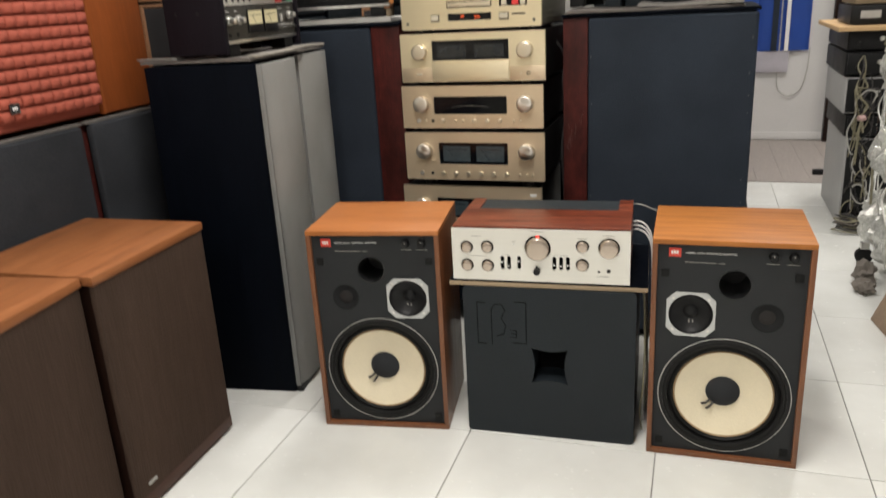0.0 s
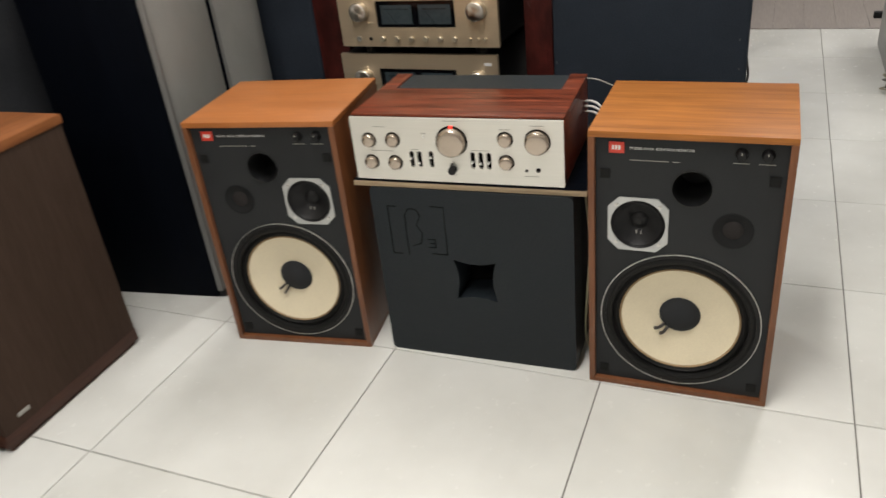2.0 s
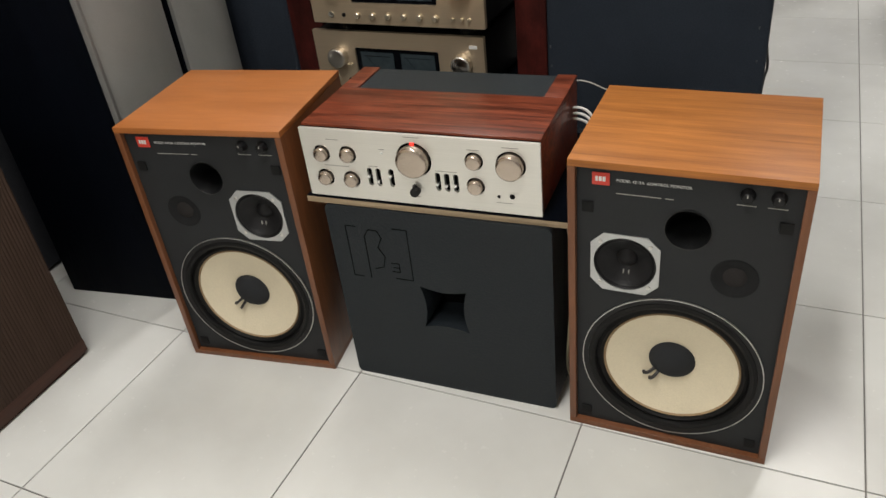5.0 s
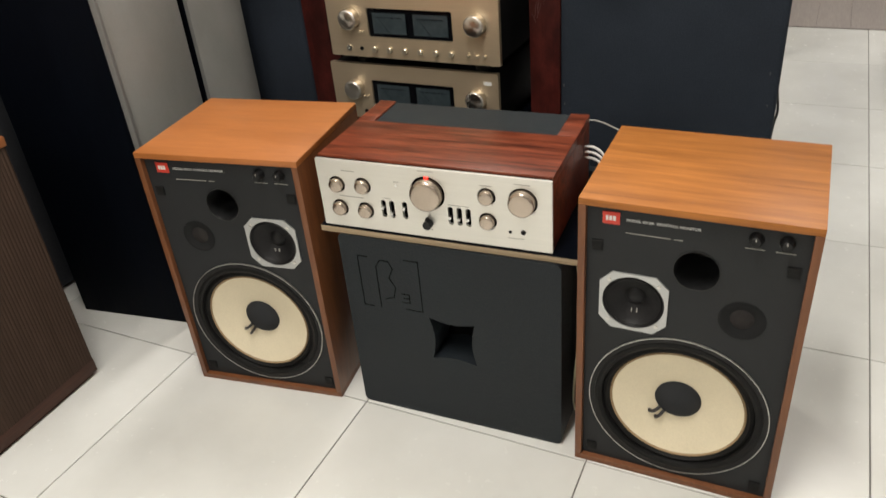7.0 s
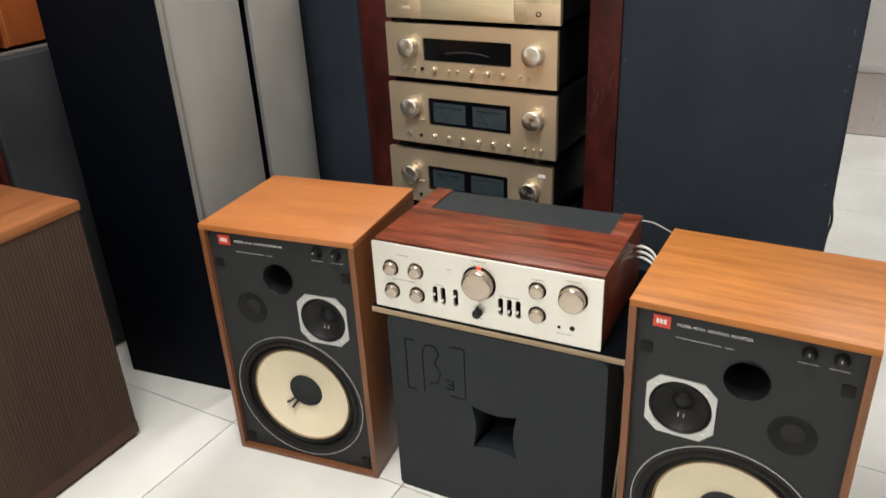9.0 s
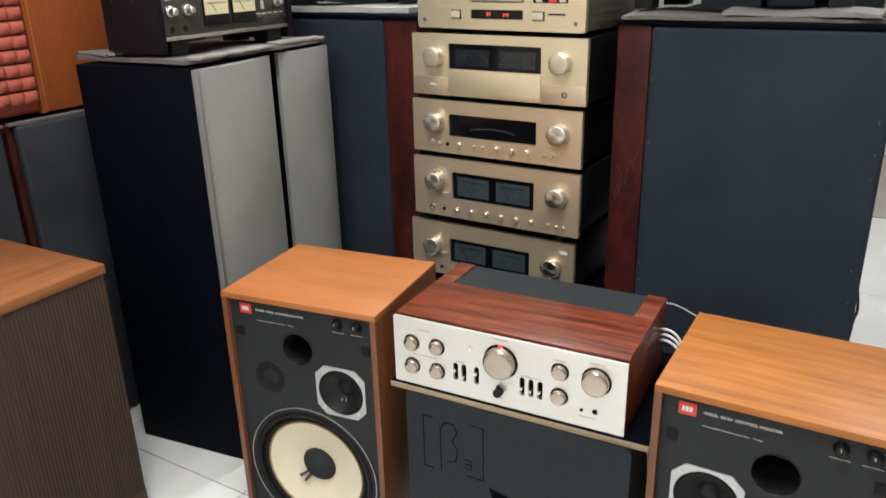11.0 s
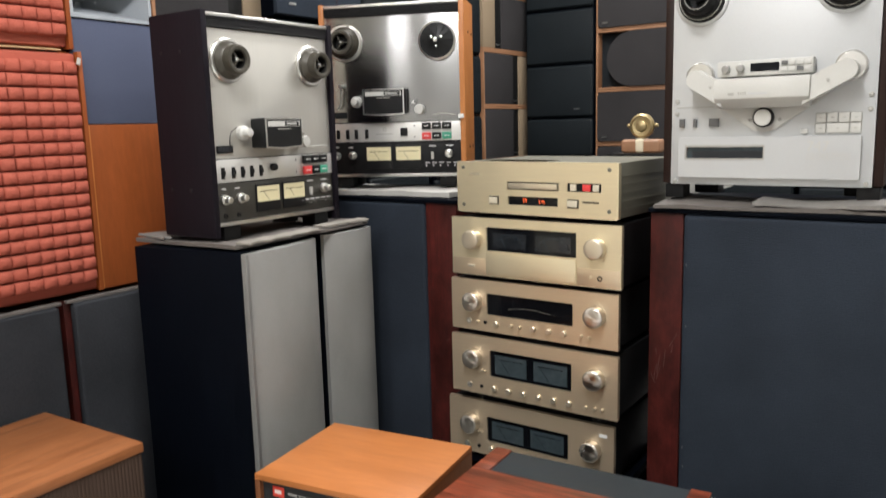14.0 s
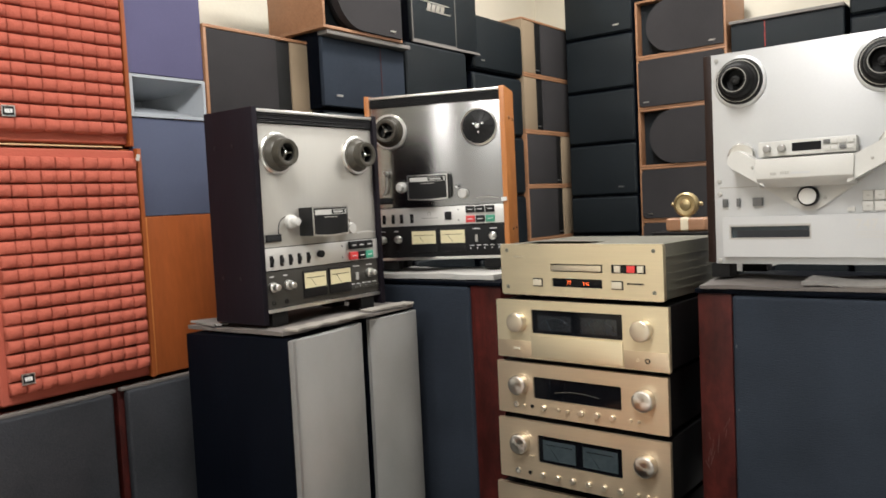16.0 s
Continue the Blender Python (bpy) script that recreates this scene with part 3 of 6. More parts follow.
def knob(name, parent, x, z, r, depth, material, y0=0.0, label="", pointer=True, seg=32):
    k = part(name, turned(x, z, [(r, y0 - 0.0003), (r, y0 - depth * 0.80), (r * 0.975, y0 - depth * 0.90), (r * 0.91, y0 - depth * 0.965), (r * 0.80, y0 - depth), (r * 0.4, y0 - depth * 1.02), (0, y0 - depth * 1.025)], seg), material, parent, label)
    if pointer:
        a = radians(pointer if isinstance(pointer, (int, float)) and not isinstance(pointer, bool) else 215)
        g = boxed(r * 0.45, r * 0.92, -0.0004, 0.0004, -r * 0.03 - 0.0002, r * 0.03 + 0.0002)
        bmesh.ops.transform(g, matrix=Matrix.Translation((x, y0 - depth * 1.02 - 0.0002, z)) @ Matrix.Rotation(-a, 4, "Y"), verts=g.verts)
        part("pointer", g, BLACK, k)
    return k


def integrated_amplifier(m):
    ob = thing("integrated_amplifier", "silver-fronted amplifier in a glossy rosewood case, switched on", "amplifier", "", m)
    w, h, d = 0.452, 0.142, 0.285
    z0 = 0.003
    slots = []
    for sx, sz in ((-0.094, 0.052), (-0.077, 0.052), (-0.051, 0.053), (0.039, 0.054), (0.056, 0.054), (0.073, 0.054)):
        slots.append((sx, sz))
    holes = [round_rect(sx - 0.0049, sx + 0.0049, sz - 0.0180, sz + 0.0180, 0.0045, 4) for sx, sz in slots]
    holes += [circle(-0.003, 0.094, 0.0335, 48), circle(0.174, 0.098, 0.0265, 40)]
    small = [(-0.187, 0.092), (-0.133, 0.094), (-0.187, 0.043), (-0.133, 0.043), (0.109, 0.101), (0.109, 0.052)]
    holes += [circle(x, z, 0.0168, 32) for x, z in small]
    holes += [circle(0.150, 0.036, 0.0032, 16), circle(0.174, 0.038, 0.0050, 16)]
    part("front_panel", panel(rect(-w / 2, w / 2, z0, h, 0.0008), holes, 0, 0.006), FACE_SILVER, ob, "brushed silver front panel", 20)
    part("inner_plate", boxed(-w / 2 + 0.004, w / 2 - 0.004, 0.0075, 0.012, z0 + 0.003, h - 0.003), PIT, ob)
    part("chassis", boxed(-w / 2 + 0.014, w / 2 - 0.014, 0.013, d - 0.004, z0 + 0.002, h - 0.016), BLACK_METAL, ob, "black metal chassis")
    # Near-black strip paints the shadow line between front panel and wood.
    part("shadow_joint", boxed(-w / 2 + 0.001, w / 2 - 0.001, 0.0063, 0.0110, h - 0.014, h - 0.0005), PIT, ob, "black strip painting the shadow in the joint behind the front panel")
    part("top_wood", boxed(-w / 2 + 0.001, w / 2 - 0.001, 0.0112, 0.178, h - 0.013, h + 0.004, 0.001), ROSEWOOD, ob, "glossy rosewood top")
    for sx in (-1, 1):
        a, b = sorted((sx * (w / 2 - 0.001), sx * (w / 2 - 0.038)))
        part("top_rail", boxed(a, b, 0.1782, d, h - 0.013, h + 0.004, 0.001), ROSEWOOD, ob)
        a, b = sorted((sx * (w / 2 - 0.001), sx * (w / 2 - 0.014)))
        part("side_panel", boxed(a, b, 0.0065, d, z0, h - 0.0132, 0.001), ROSEWOOD, ob, "rosewood side")
    part("vent_plate", boxed(-w / 2 + 0.0385, w / 2 - 0.0385, 0.179, d - 0.002, h - 0.012, h + 0.001), VENT_GREY, ob, "slate grey ventilation plate")
    for x, z in ((-0.19, 0.03), (0.19, 0.03), (-0.19, 0.24), (0.19, 0.24)):
        g = boxed(x - 0.015, x + 0.015, z - 0.015, z + 0.015, 0, z0, 0.002)
        part("foot", g, RUBBER, ob)
    for x, z in small:
        knob("small_knob", ob, x, z, 0.0135, 0.017, KNOB_SATIN, 0.0065, "warm satin metal knob", False)
    big = knob("volume_knob", ob, -0.003, 0.094, 0.0295, 0.024, KNOB_SATIN, 0.0065, "large satin metal volume knob", False, 48)
    knob("selector_knob", ob, 0.174, 0.098, 0.0235, 0.022, KNOB_SATIN, 0.0065, "satin metal selector knob", False, 40)
    part("indicator_lamp", boxed(-0.0065, 0.0005, -0.0012, 0.003, 0.1235, 0.1270, 0.0008), LED_RED, ob, "lit red indicator lamp")
    kb = knob("black_knob", ob, -0.005, 0.033, 0.0085, 0.014, BLACK, 0, "small black lever knob", False, 20)
    part("lever", boxed(-0.0068, -0.0032, -0.013, -0.003, 0.036, 0.048, 0.001), BLACK, kb)
    for i, (sx, sz) in enumerate(slots):
        dz = (0.004, -0.006, 0.006, -0.002, -0.004, -0.002)[i]
        part("switch", boxed(sx - 0.0022, sx + 0.0022, -0.007, 0.005, sz + dz - 0.0030, sz + dz + 0.0030, 0.0010), CHROME, ob, "chrome lever switch")
    for x, z, r in ((0.150, 0.036, 0.0030), (0.174, 0.038, 0.0048)):
        part("socket", turned(x, z, [(r, -0.0008), (r * 0.6, -0.001), (r * 0.55, 0.004), (0, 0.004)], 16), BLACK, ob)
    part("push_stud", turned(-0.063, 0.103, [(0.0022, 0), (0.002, -0.002), (0, -0.0022)], 12), CHROME, ob)
    for x, z, l in ((-0.16, 0.122, 0.026), (-0.003, 0.1375, 0.03), (0.109, 0.122, 0.022), (0.174, 0.131, 0.028), (-0.16, 0.069, 0.05), (-0.085, 0.074, 0.018), (0.056, 0.076, 0.04), (-0.063, 0.110, 0.01), (0.160, 0.024, 0.03), (-0.005, 0.020, 0.014)):
        part("print_line", boxed(x - l / 2, x + l / 2, -0.0003, 0.0001, z - 0.0006, z + 0.0006), INK, ob)
    return ob


integrated_amplifier(pose(-0.3025, 1.9725, 0.4470, 0, 0, 3.0))

# cables behind the amplifier
for k in range(3):
    z = 0.545 - 0.012 * k
    solid("speaker_cable", tube([(-0.105, 2.225 + 0.004 * k, z - 0.004), (-0.075, 2.228, z), (-0.052, 2.225, z - 0.014), (-0.038, 2.22, z - 0.05), (-0.034, 2.22, z - 0.14), (-0.036, 2.23, 0.28), (-0.05, 2.24, 0.10), (-0.03, 2.28, 0.006)], 0.0027),
          CABLE_WHITE, "white speaker cable hanging behind the amplifier", "cable", None, "cables behind the amplifier")
solid("thin_cable", tube([(-0.125, 2.255, 0.580), (-0.085, 2.264, 0.584), (-0.050, 2.268, 0.573), (-0.015, 2.27, 0.548), (0.005, 2.28, 0.46), (0.02, 2.31, 0.2), (0.03, 2.32, 0.004)], 0.0015), GREY_INK, "thin pale cable behind the amplifier", "cable", None, "cables behind the amplifier")
for k in range(4):
    y = 2.02 + 0.05 * k
    solid("loose_wire", tube([(-0.045, y, 0.43), (-0.040 - 0.004 * (k % 2), y + 0.02, 0.30), (-0.038, y - 0.02, 0.18), (-0.046 + 0.004 * k, y, 0.08), (-0.042, y + 0.03, 0.006)], 0.0025),
          CABLE_WHITE if k % 2 else CABLE_OLIVE, "thin loose wire hanging between the cabinets", "cable", None, "cables behind the amplifier")


# ---- the two brown cabinets with oak tops ----
def ribbed_cloth(x0, x1, back, z0, z1, ribs):
    """Cloth woven in upright ribs, stretched over a board: one closed slab with a corrugated face."""
    bm = bmesh.new()
    step = (x1 - x0) / ribs
    face = [(0.0, 0.0005), (0.14, -0.0001), (0.36, -0.0007), (0.64, -0.0007), (0.86, -0.0001)]
    line = [(x0, back)] + [(x0 + step * (k + f), y) for k in range(ribs) for f, y in face] + [(x1, 0.0005), (x1, back)]
    low, high = ([bm.verts.new((x, y, z)) for x, y in line] for z in (z0, z1))
    for i in range(len(line)):
        k = (i + 1) % len(line)
        bm.faces.new((low[i], low[k], high[k], high[i]))
    bm.faces.new(low[::-1])
    bm.faces.new(high)
    bmesh.ops.recalc_face_normals(bm, faces=bm.faces)
    return bm


def brown_cabinet(label, m, end):
    w, h, d = 0.42, 0.626, 0.368
    ob = thing("brown_loudspeaker", label, "loudspeaker", "brown cloth-fronted loudspeakers", m)
    part("plinth", boxed(-w / 2 + 0.008, w / 2 - 0.008, 0.008, d - 0.008, 0.0, 0.0108), DARK_BASE, ob)
    part("base_board", boxed(-w / 2, w / 2, 0.0, d, 0.011, 0.044, 0.0015), DARK_BASE, ob, "dark brown wooden base board")
    part("top_board", boxed(-w / 2 - 0.002, w / 2 + 0.002, -0.004, d, h - 0.022, h, 0.003), OAK, ob, "orange-brown oak top")
    part("body", boxed(-w / 2 + 0.004, w / 2 - 0.004, 0.012, d - 0.002, 0.0442, h - 0.0222), WALNUT_DARK, ob)
    part("grille", ribbed_cloth(-w / 2 + 0.002, w / 2 - 0.002, 0.0118, 0.0444, h - 0.0224, 50), BROWN_CLOTH, ob, "dark brown ribbed grille cloth", 70)
    bd = boxed(-0.016, 0.016, -0.0025, 0.0, -0.0045, 0.0045, 0.0008)
    bmesh.ops.transform(bd, matrix=Matrix.Translation((end * (w / 2 - 0.062), 0, 0.070)), verts=bd.verts)
    part("badge", bd, GREY_INK, ob, "small grey metal badge")
    return ob


brown_cabinet("dark brown loudspeaker with ribbed cloth front and oak top", pose(-1.172, 1.603, 0.0, 0, 0, 91.5), -1)
brown_cabinet("dark brown loudspeaker with cloth front and lighter oak top", pose(-1.168, 1.174, 0.0, 0, 0, 96.5), 1)


# ---- tall grey-fronted towers ----
def grey_tower(label, m, w, trim):
    h, d, left = 1.010, 0.345, 0.010 if trim else 0.008
    ob = thing("tower_loudspeaker", label, "loudspeaker", "tall grey-fronted towers", m)
    part("body", boxed(-w / 2, w / 2, 0.012, d, 0.0, h, 0.003), BLACK_ASH, ob, "black ash veneered cabinet")
    bm = bmesh.new()
    n = 12
    rows = []
    for i in range(n + 1):
        u = -1 + 2 * i / n
        x = (-w / 2 + left) + (w - left - 0.004) * (u + 1) / 2
        y = -0.020 * (1 - abs(u) ** 2.4)
        rows.append((bm.verts.new((x, y, 0.02)), bm.verts.new((x, y, h - 0.004)), bm.verts.new((x, 0.0115, 0.02)), bm.verts.new((x, 0.0115, h - 0.004))))
    for a, b in zip(rows, rows[1:]):
        bm.faces.new((a[0], b[0], b[1], a[1]))
        bm.faces.new((a[1], b[1], b[3], a[3]))
        bm.faces.new((a[0], a[2], b[2], b[0]))
    for r in (rows[0], rows[-1]):
        bm.faces.new((r[0], r[1], r[3], r[2]))
    part("grille", bm, GREY_CLOTH, ob, "bowed light grey cloth grille")
    if trim:
        part("edge_trim", boxed(-w / 2 + 0.0005, -w / 2 + 0.0095, -0.003, 0.0117, 0.02, h - 0.004, 0.001), TRIM_GREY, ob, "satin grey edge trim")
    part("base_trim", boxed(-w / 2 + 0.003, w / 2 - 0.003, -0.008, 0.0115, 0.0, 0.0198, 0.002), BLACK, ob)
    return ob


grey_tower("tall black ash tower with light grey cloth front", pose(-1.1024, 2.190, 0.0, 0, 0, 98), 0.279, True)
grey_tower("tall black tower with light grey cloth front", pose(-1.136, 2.467, 0.0, 0, 0, 90), 0.208, False)


def sheet(w, d, t, seed, lift=0.006, n=8):
    """A creased sheet lying flat: an uneven, thin slab."""
    rng = random.Random(seed)
    bm = bmesh.new()
    ph = [rng.uniform(0, 6.28) for _ in range(4)]
    top, low = [], []
    for i in range(n + 1):
        for j in range(n + 1):
            x, y = (i / n - 0.5) * w, (j / n - 0.5) * d
            edge = 0.006 * math.sin(9 * x / w * 3 + ph[2]) if j in (0, n) else 0
            z = lift * (0.5 + 0.25 * math.sin(x * 23 + ph[0]) + 0.25 * math.sin(y * 19 + ph[1]))
            top.append(bm.verts.new((x, y + edge, z + t)))
            low.append(bm.verts.new((x, y + edge, z * 0.15)))
    k = n + 1
    for i in range(n):
        for j in range(n):
            a = i * k + j
            bm.faces.new((top[a], top[a + k], top[a + k + 1], top[a + 1]))
            bm.faces.new((low[a], low[a + 1], low[a + k + 1], low[a + k]))
    for i in range(n):
        for a, b in ((i * k, (i + 1) * k), ((i + 1) * k + n, i * k + n), (n * k + i, n * k + i + 1), (i + 1, i)):
            bm.faces.new((top[a], low[a], low[b], top[b]))
    return bm


solid("card_sheet", sheet(0.50, 0.345, 0.003, 3, 0.009), CARD, "creased grey-brown card covering the tower tops", "card", pose(-1.29, 2.29, 1.0155, 0, 0, 93), "sheets under the tape decks")
solid("paper_sheet", sheet(0.27, 0.045, 0.0035, 5, 0.003), PAPER_DULL, "folded white paper on a tower top", "paper", pose(-1.118, 2.20, 1.0255, 0, 0, 95), "sheets under the tape decks")
solid("paper_sheet", sheet(0.18, 0.045, 0.0035, 8, 0.003), PAPER_DULL, "folded white paper on a tower top", "paper", pose(-1.150, 2.465, 1.0255, 0, 0, 88), "sheets under the tape decks")
solid("paper_sheet", sheet(0.08, 0.14, 0.002, 11, 0.004), PAPER_GREY, "torn white paper on a tower top", "paper", pose(-1.42, 2.09, 1.0255, 0, 0, 80), "sheets under the tape decks")


# ---- large dark loudspeakers with burgundy sides ----
def large_speaker(label, m, w, side, s=0.078):
    """side: -1 burgundy strip on its left, 1 on its right."""
    h, d = 1.081, 0.42
    ob = thing("large_loudspeaker", label, "loudspeaker", "large burgundy-sided loudspeakers", m)
    a, b = sorted((side * w / 2, side * (w / 2 - s)))
    part("side_strip", boxed(a, b, -0.004, d, 0, h - 0.012, 0.004), BURGUNDY, ob, "scratched burgundy veneered side")
    a, b = sorted((-side * w / 2, side * (w / 2 - s - 0.001)))
    part("body", boxed(a + (0.012 if side > 0 else 0), b - (0.012 if side < 0 else 0), 0.03, d, 0, h - 0.012), BLACK_ASH, ob)
    part("grille", boxed(a, b, -0.010, 0.0295, 0.03, h - 0.013, 0.013, 4), NAVY_CLOTH, ob, "blue-black cloth grille")
    part("top", boxed(-w / 2 - 0.004, w / 2 + 0.004, -0.012, d, h - 0.0115, h, 0.004), BLACK_ASH, ob, "black top board")
    return ob


big_right = large_speaker("large dark loudspeaker with blue-black grille and burgundy side", pose(-0.063, 2.655, 0.0, 0, 0, 0), 0.572, -1)
large_speaker("large dark loudspeaker with burgundy side behind grey towers", pose(-1.17, 2.655, 0.0, 0, 0, 0), 0.545, 1, 0.104)
rng = random.Random(31)
for k in range(9):
    x, z = -0.25 + rng.uniform(-0.022, 0.022), 0.70 + rng.uniform(-0.05, 0.05)
    a = radians(rng.uniform(60, 120))
    ln = rng.uniform(0.012, 0.045)
    part("scratch", tube([(x, -0.0042, z), (x + ln * 0.5 * math.cos(a), -0.0044, z + ln * 0.5 * math.sin(a)), (x + ln * math.cos(a), -0.0042, z + ln * math.sin(a))], 0.0005, 4), SCRATCH, big_right, "pale scratch in the veneer")
for k in range(10):
    x, z = (0.268 + rng.uniform(-0.006, 0.004), rng.uniform(0.35, 1.0)) if k < 6 else (-0.196 + rng.uniform(-0.003, 0.003), rng.uniform(0.4, 1.0))
    part("worn_spot", boxed(x - 0.0015, x + 0.0015, -0.0112, -0.0098, z - rng.uniform(0.002, 0.008), z + 0.002, 0.0004, 1), WORN, big_right, "pale worn spot on the grille edge")
solid("paper_sheet", sheet(0.46, 0.23, 0.010, 21, 0.008), PAPER, "stack of creased white sheets under a tape deck", "paper", pose(-1.17, 2.775, 1.0830, 0, 0, 4), "sheets under the tape decks")
solid("card_sheet", sheet(0.52, 0.22, 0.005, 22, 0.010), CARD, "creased grey card under the white tape deck", "card", pose(-0.08, 2.752, 1.0815, 0, 0, 2), "sheets under the tape decks")
solid("paper_sheet", sheet(0.30, 0.08, 0.0015, 23, 0.018, 12), PAPER_GREY, "crumpled pale paper poking out under a tape deck", "paper", pose(0.03, 2.688, 1.0915, 0, 0, -4), "sheets under the tape decks")

solid("hanging_cable", tube([(0.2175, 2.72, 0.51), (0.2270, 2.69, 0.465), (0.2220, 2.685, 0.425), (0.2180, 2.69, 0.30), (0.2220, 2.70, 0.006)], 0.003), CABLE_DARK, "thin black cable hanging beside the large dark loudspeaker", "cable")


# ---- reel tape decks ----
def hub(parent, x, z, y, r, mats):
    base, body, ring = mats
    hb = part("reel_hub", turned(x, z, [(r * 1.34, y - 0.0002), (r * 1.34, y - 0.006), (r * 1.26, y - 0.009), (r * 1.0, y - 0.009)], 40), ring, parent, "pale reel table rim")
    part("hub_body", turned(x, z, [(r * 1.15, y - 0.0091), (r * 1.12, y - 0.014), (r * 1.02, y - 0.018), (r * 0.98, y - 0.023), (r * 0.90, y - 0.026), (r * 0.88, y - 0.041), (r * 0.84, y - 0.046), (r * 0.74, y - 0.047), (r * 0.58, y - 0.045), (r * 0.55, y - 0.040)], 40), body, hb, "dark hub adaptor")
    part("hub_well", turned(x, z, [(r * 0.565, y - 0.0415), (r * 0.53, y - 0.036), (r * 0.50, y - 0.020), (0, y - 0.020)], 40), base, hb, "hollow middle of the hub")
    part("spindle", turned(x, z, [(r * 0.15, y - 0.0202), (r * 0.13, y - 0.038), (r * 0.05, y - 0.041), (0, y - 0.041)], 16), SATIN, hb)
    for k in range(3):
        a = radians(90 + 120 * k)
        g = boxed(-0.002, 0.002, y - 0.038, y - 0.0202, r * 0.16, r * 0.50)
        bmesh.ops.transform(g, matrix=Matrix.Translation((x, 0, z)) @ Matrix.Rotation(a, 4, "Y"), verts=g.verts)
        part("hub_fin", g, body, hb)
    return hb


def disc_table(parent, x, z, y, r):
    hb = part("reel_table", turned(x, z, [(r, y - 0.0002), (r, y - 0.007), (r * 0.93, y - 0.009), (r * 0.90, y - 0.007)], 40), SATIN, parent, "reel table with pale rim")
    part("disc", turned(x, z, [(r * 0.92, y - 0.0071), (r * 0.3, y - 0.0085), (r * 0.2, y - 0.012), (0, y - 0.012)], 40), BLACK, hb)
    for k in range(12):
        g = boxed(-0.0012, 0.0012, y - 0.010, y - 0.0078, r * 0.32, r * 0.86)
        bmesh.ops.transform(g, matrix=Matrix.Translation((x, 0, z)) @ Matrix.Rotation(radians(30 * k), 4, "Y"), verts=g.verts)
        part("rib", g, RUBBER, hb)
    part("spindle", turned(x, z, [(r * 0.13, y - 0.012), (r * 0.12, y - 0.030), (0, y - 0.032)], 16), CHROME, hb)
    for k in range(3):
        a = radians(30 + 120 * k)
        part("pin", turned(x + r * 0.30 * math.cos(a), z + r * 0.30 * math.sin(a), [(0.004, y - 0.010), (0.0035, y - 0.018), (0, y - 0.019)], 10), CHROME, hb)
    return hb


def steel_deck(label, m, cheek, right_hub, w=0.446, h=0.498, depth=0.18, streaks=DECK_STEEL, low=None, drop=0.0, foot_gap=0.012, hub_r=0.042, reach=0.040):
    ob = thing("tape_deck", label, "tape deck", "reel tape decks", m)
    c = 0.016
    u = lambda f: -w / 2 + c + f * (w - 2 * c)
    v = lambda f: h * (1 - f)
    for sx in (-1, 1):
        a, b = sorted((sx * w / 2, sx * (w / 2 - c)))
        ck = part("cheek", boxed(a, b, -0.012, depth, foot_gap, h + 0.004, 0.0025), cheek, ob, "veneered side cheek")
        for py, pz in ((depth * 0.38, 0.09), (depth * 0.78, 0.09), (depth * 0.38, h * 0.83), (depth * 0.78, h * 0.83)):
            g = bmesh.new()
            lathe(g, 0, 0, [(0.005, 0), (0.0045, -0.0014), (0.002, -0.0018), (0, -0.0012)], 12)
            bmesh.ops.transform(g, matrix=Matrix.Translation((sx * (w / 2), py, pz)) @ Matrix.Rotation(radians(90 * sx), 4, "Z"), verts=g.verts)
            part("screw", g, BLACK, ck)
    part("body", boxed(u(0) + 0.001, u(1) - 0.001, 0.005, depth - 0.004, 0.016, h - 0.002), BLACK_METAL, ob)
    part("top_edge", boxed(u(0), u(1), -0.010, 0.0045, h - 0.008, h, 0.001), SATIN, ob, "bright top trim")
    for k in range(5):
        z = v(0.022 + 0.009 * k)
        part("vent_slat", boxed(u(0), u(1), -0.008 + 0.001 * (k % 2), 0.0045, z - 0.0030, z + 0.0004, 0.0005, 1), BLACK, ob, "black vent slat")
    part("upper_plate", boxed(u(0), u(1), -0.002, 0.0045, v(0.672), v(0.068), 0.0008), streaks, ob, "brushed steel transport plate")
    part("switch_strip", boxed(u(0), u(1), -0.006, 0.0045, v(0.785), v(0.676), 0.001), DECK_PANEL, ob, "satin metal switch strip")
    lower = part("level_panel", boxed(u(0), u(1), -0.003, 0.0045, v(0.972), v(0.7885), 0.001), low or BLACK_METAL, ob, "dark level panel")
    part("bottom_edge", boxed(u(0), u(1), -0.007, 0.0045, v(0.992), v(0.975), 0.001), SATIN, ob, "bright bottom trim")
    for x in (-w / 2 + 0.06, w / 2 - 0.06):
        part("foot", boxed(x - 0.025, x + 0.025, 0.0, 0.05, -drop, 0.0158, 0.002), RUBBER, ob)
        part("foot", boxed(x - 0.025, x + 0.025, depth - 0.06, depth - 0.01, -drop, 0.0158, 0.002), RUBBER, ob)
    sh = 0.015 if right_hub else -0.005
    grey_hub = (RUBBER, HUB_GREY, SATIN)
    hub(ob, u(0.148), v(0.213), -0.002, hub_r, grey_hub)
    if right_hub:
        hub(ob, u(0.84), v(0.213), -0.002, hub_r, grey_hub)
    else:
        disc_table(ob, u(0.84), v(0.220), -0.002, 0.0565)
    # tape path
    x0, x1, z0, z1, yf = u(0.298), u(0.606), v(0.628), v(0.484), -0.002 - reach
    hc = part("head_cover", boxed(x0, x1, yf, -0.0022, z0, z1, 0.004), BLACK, ob, "black head cover with silver rim")
    bow = [(x1 + (x0 - x1) * i / 10, z0 - 0.0035 * math.sin(math.pi * i / 10)) for i in range(11)]
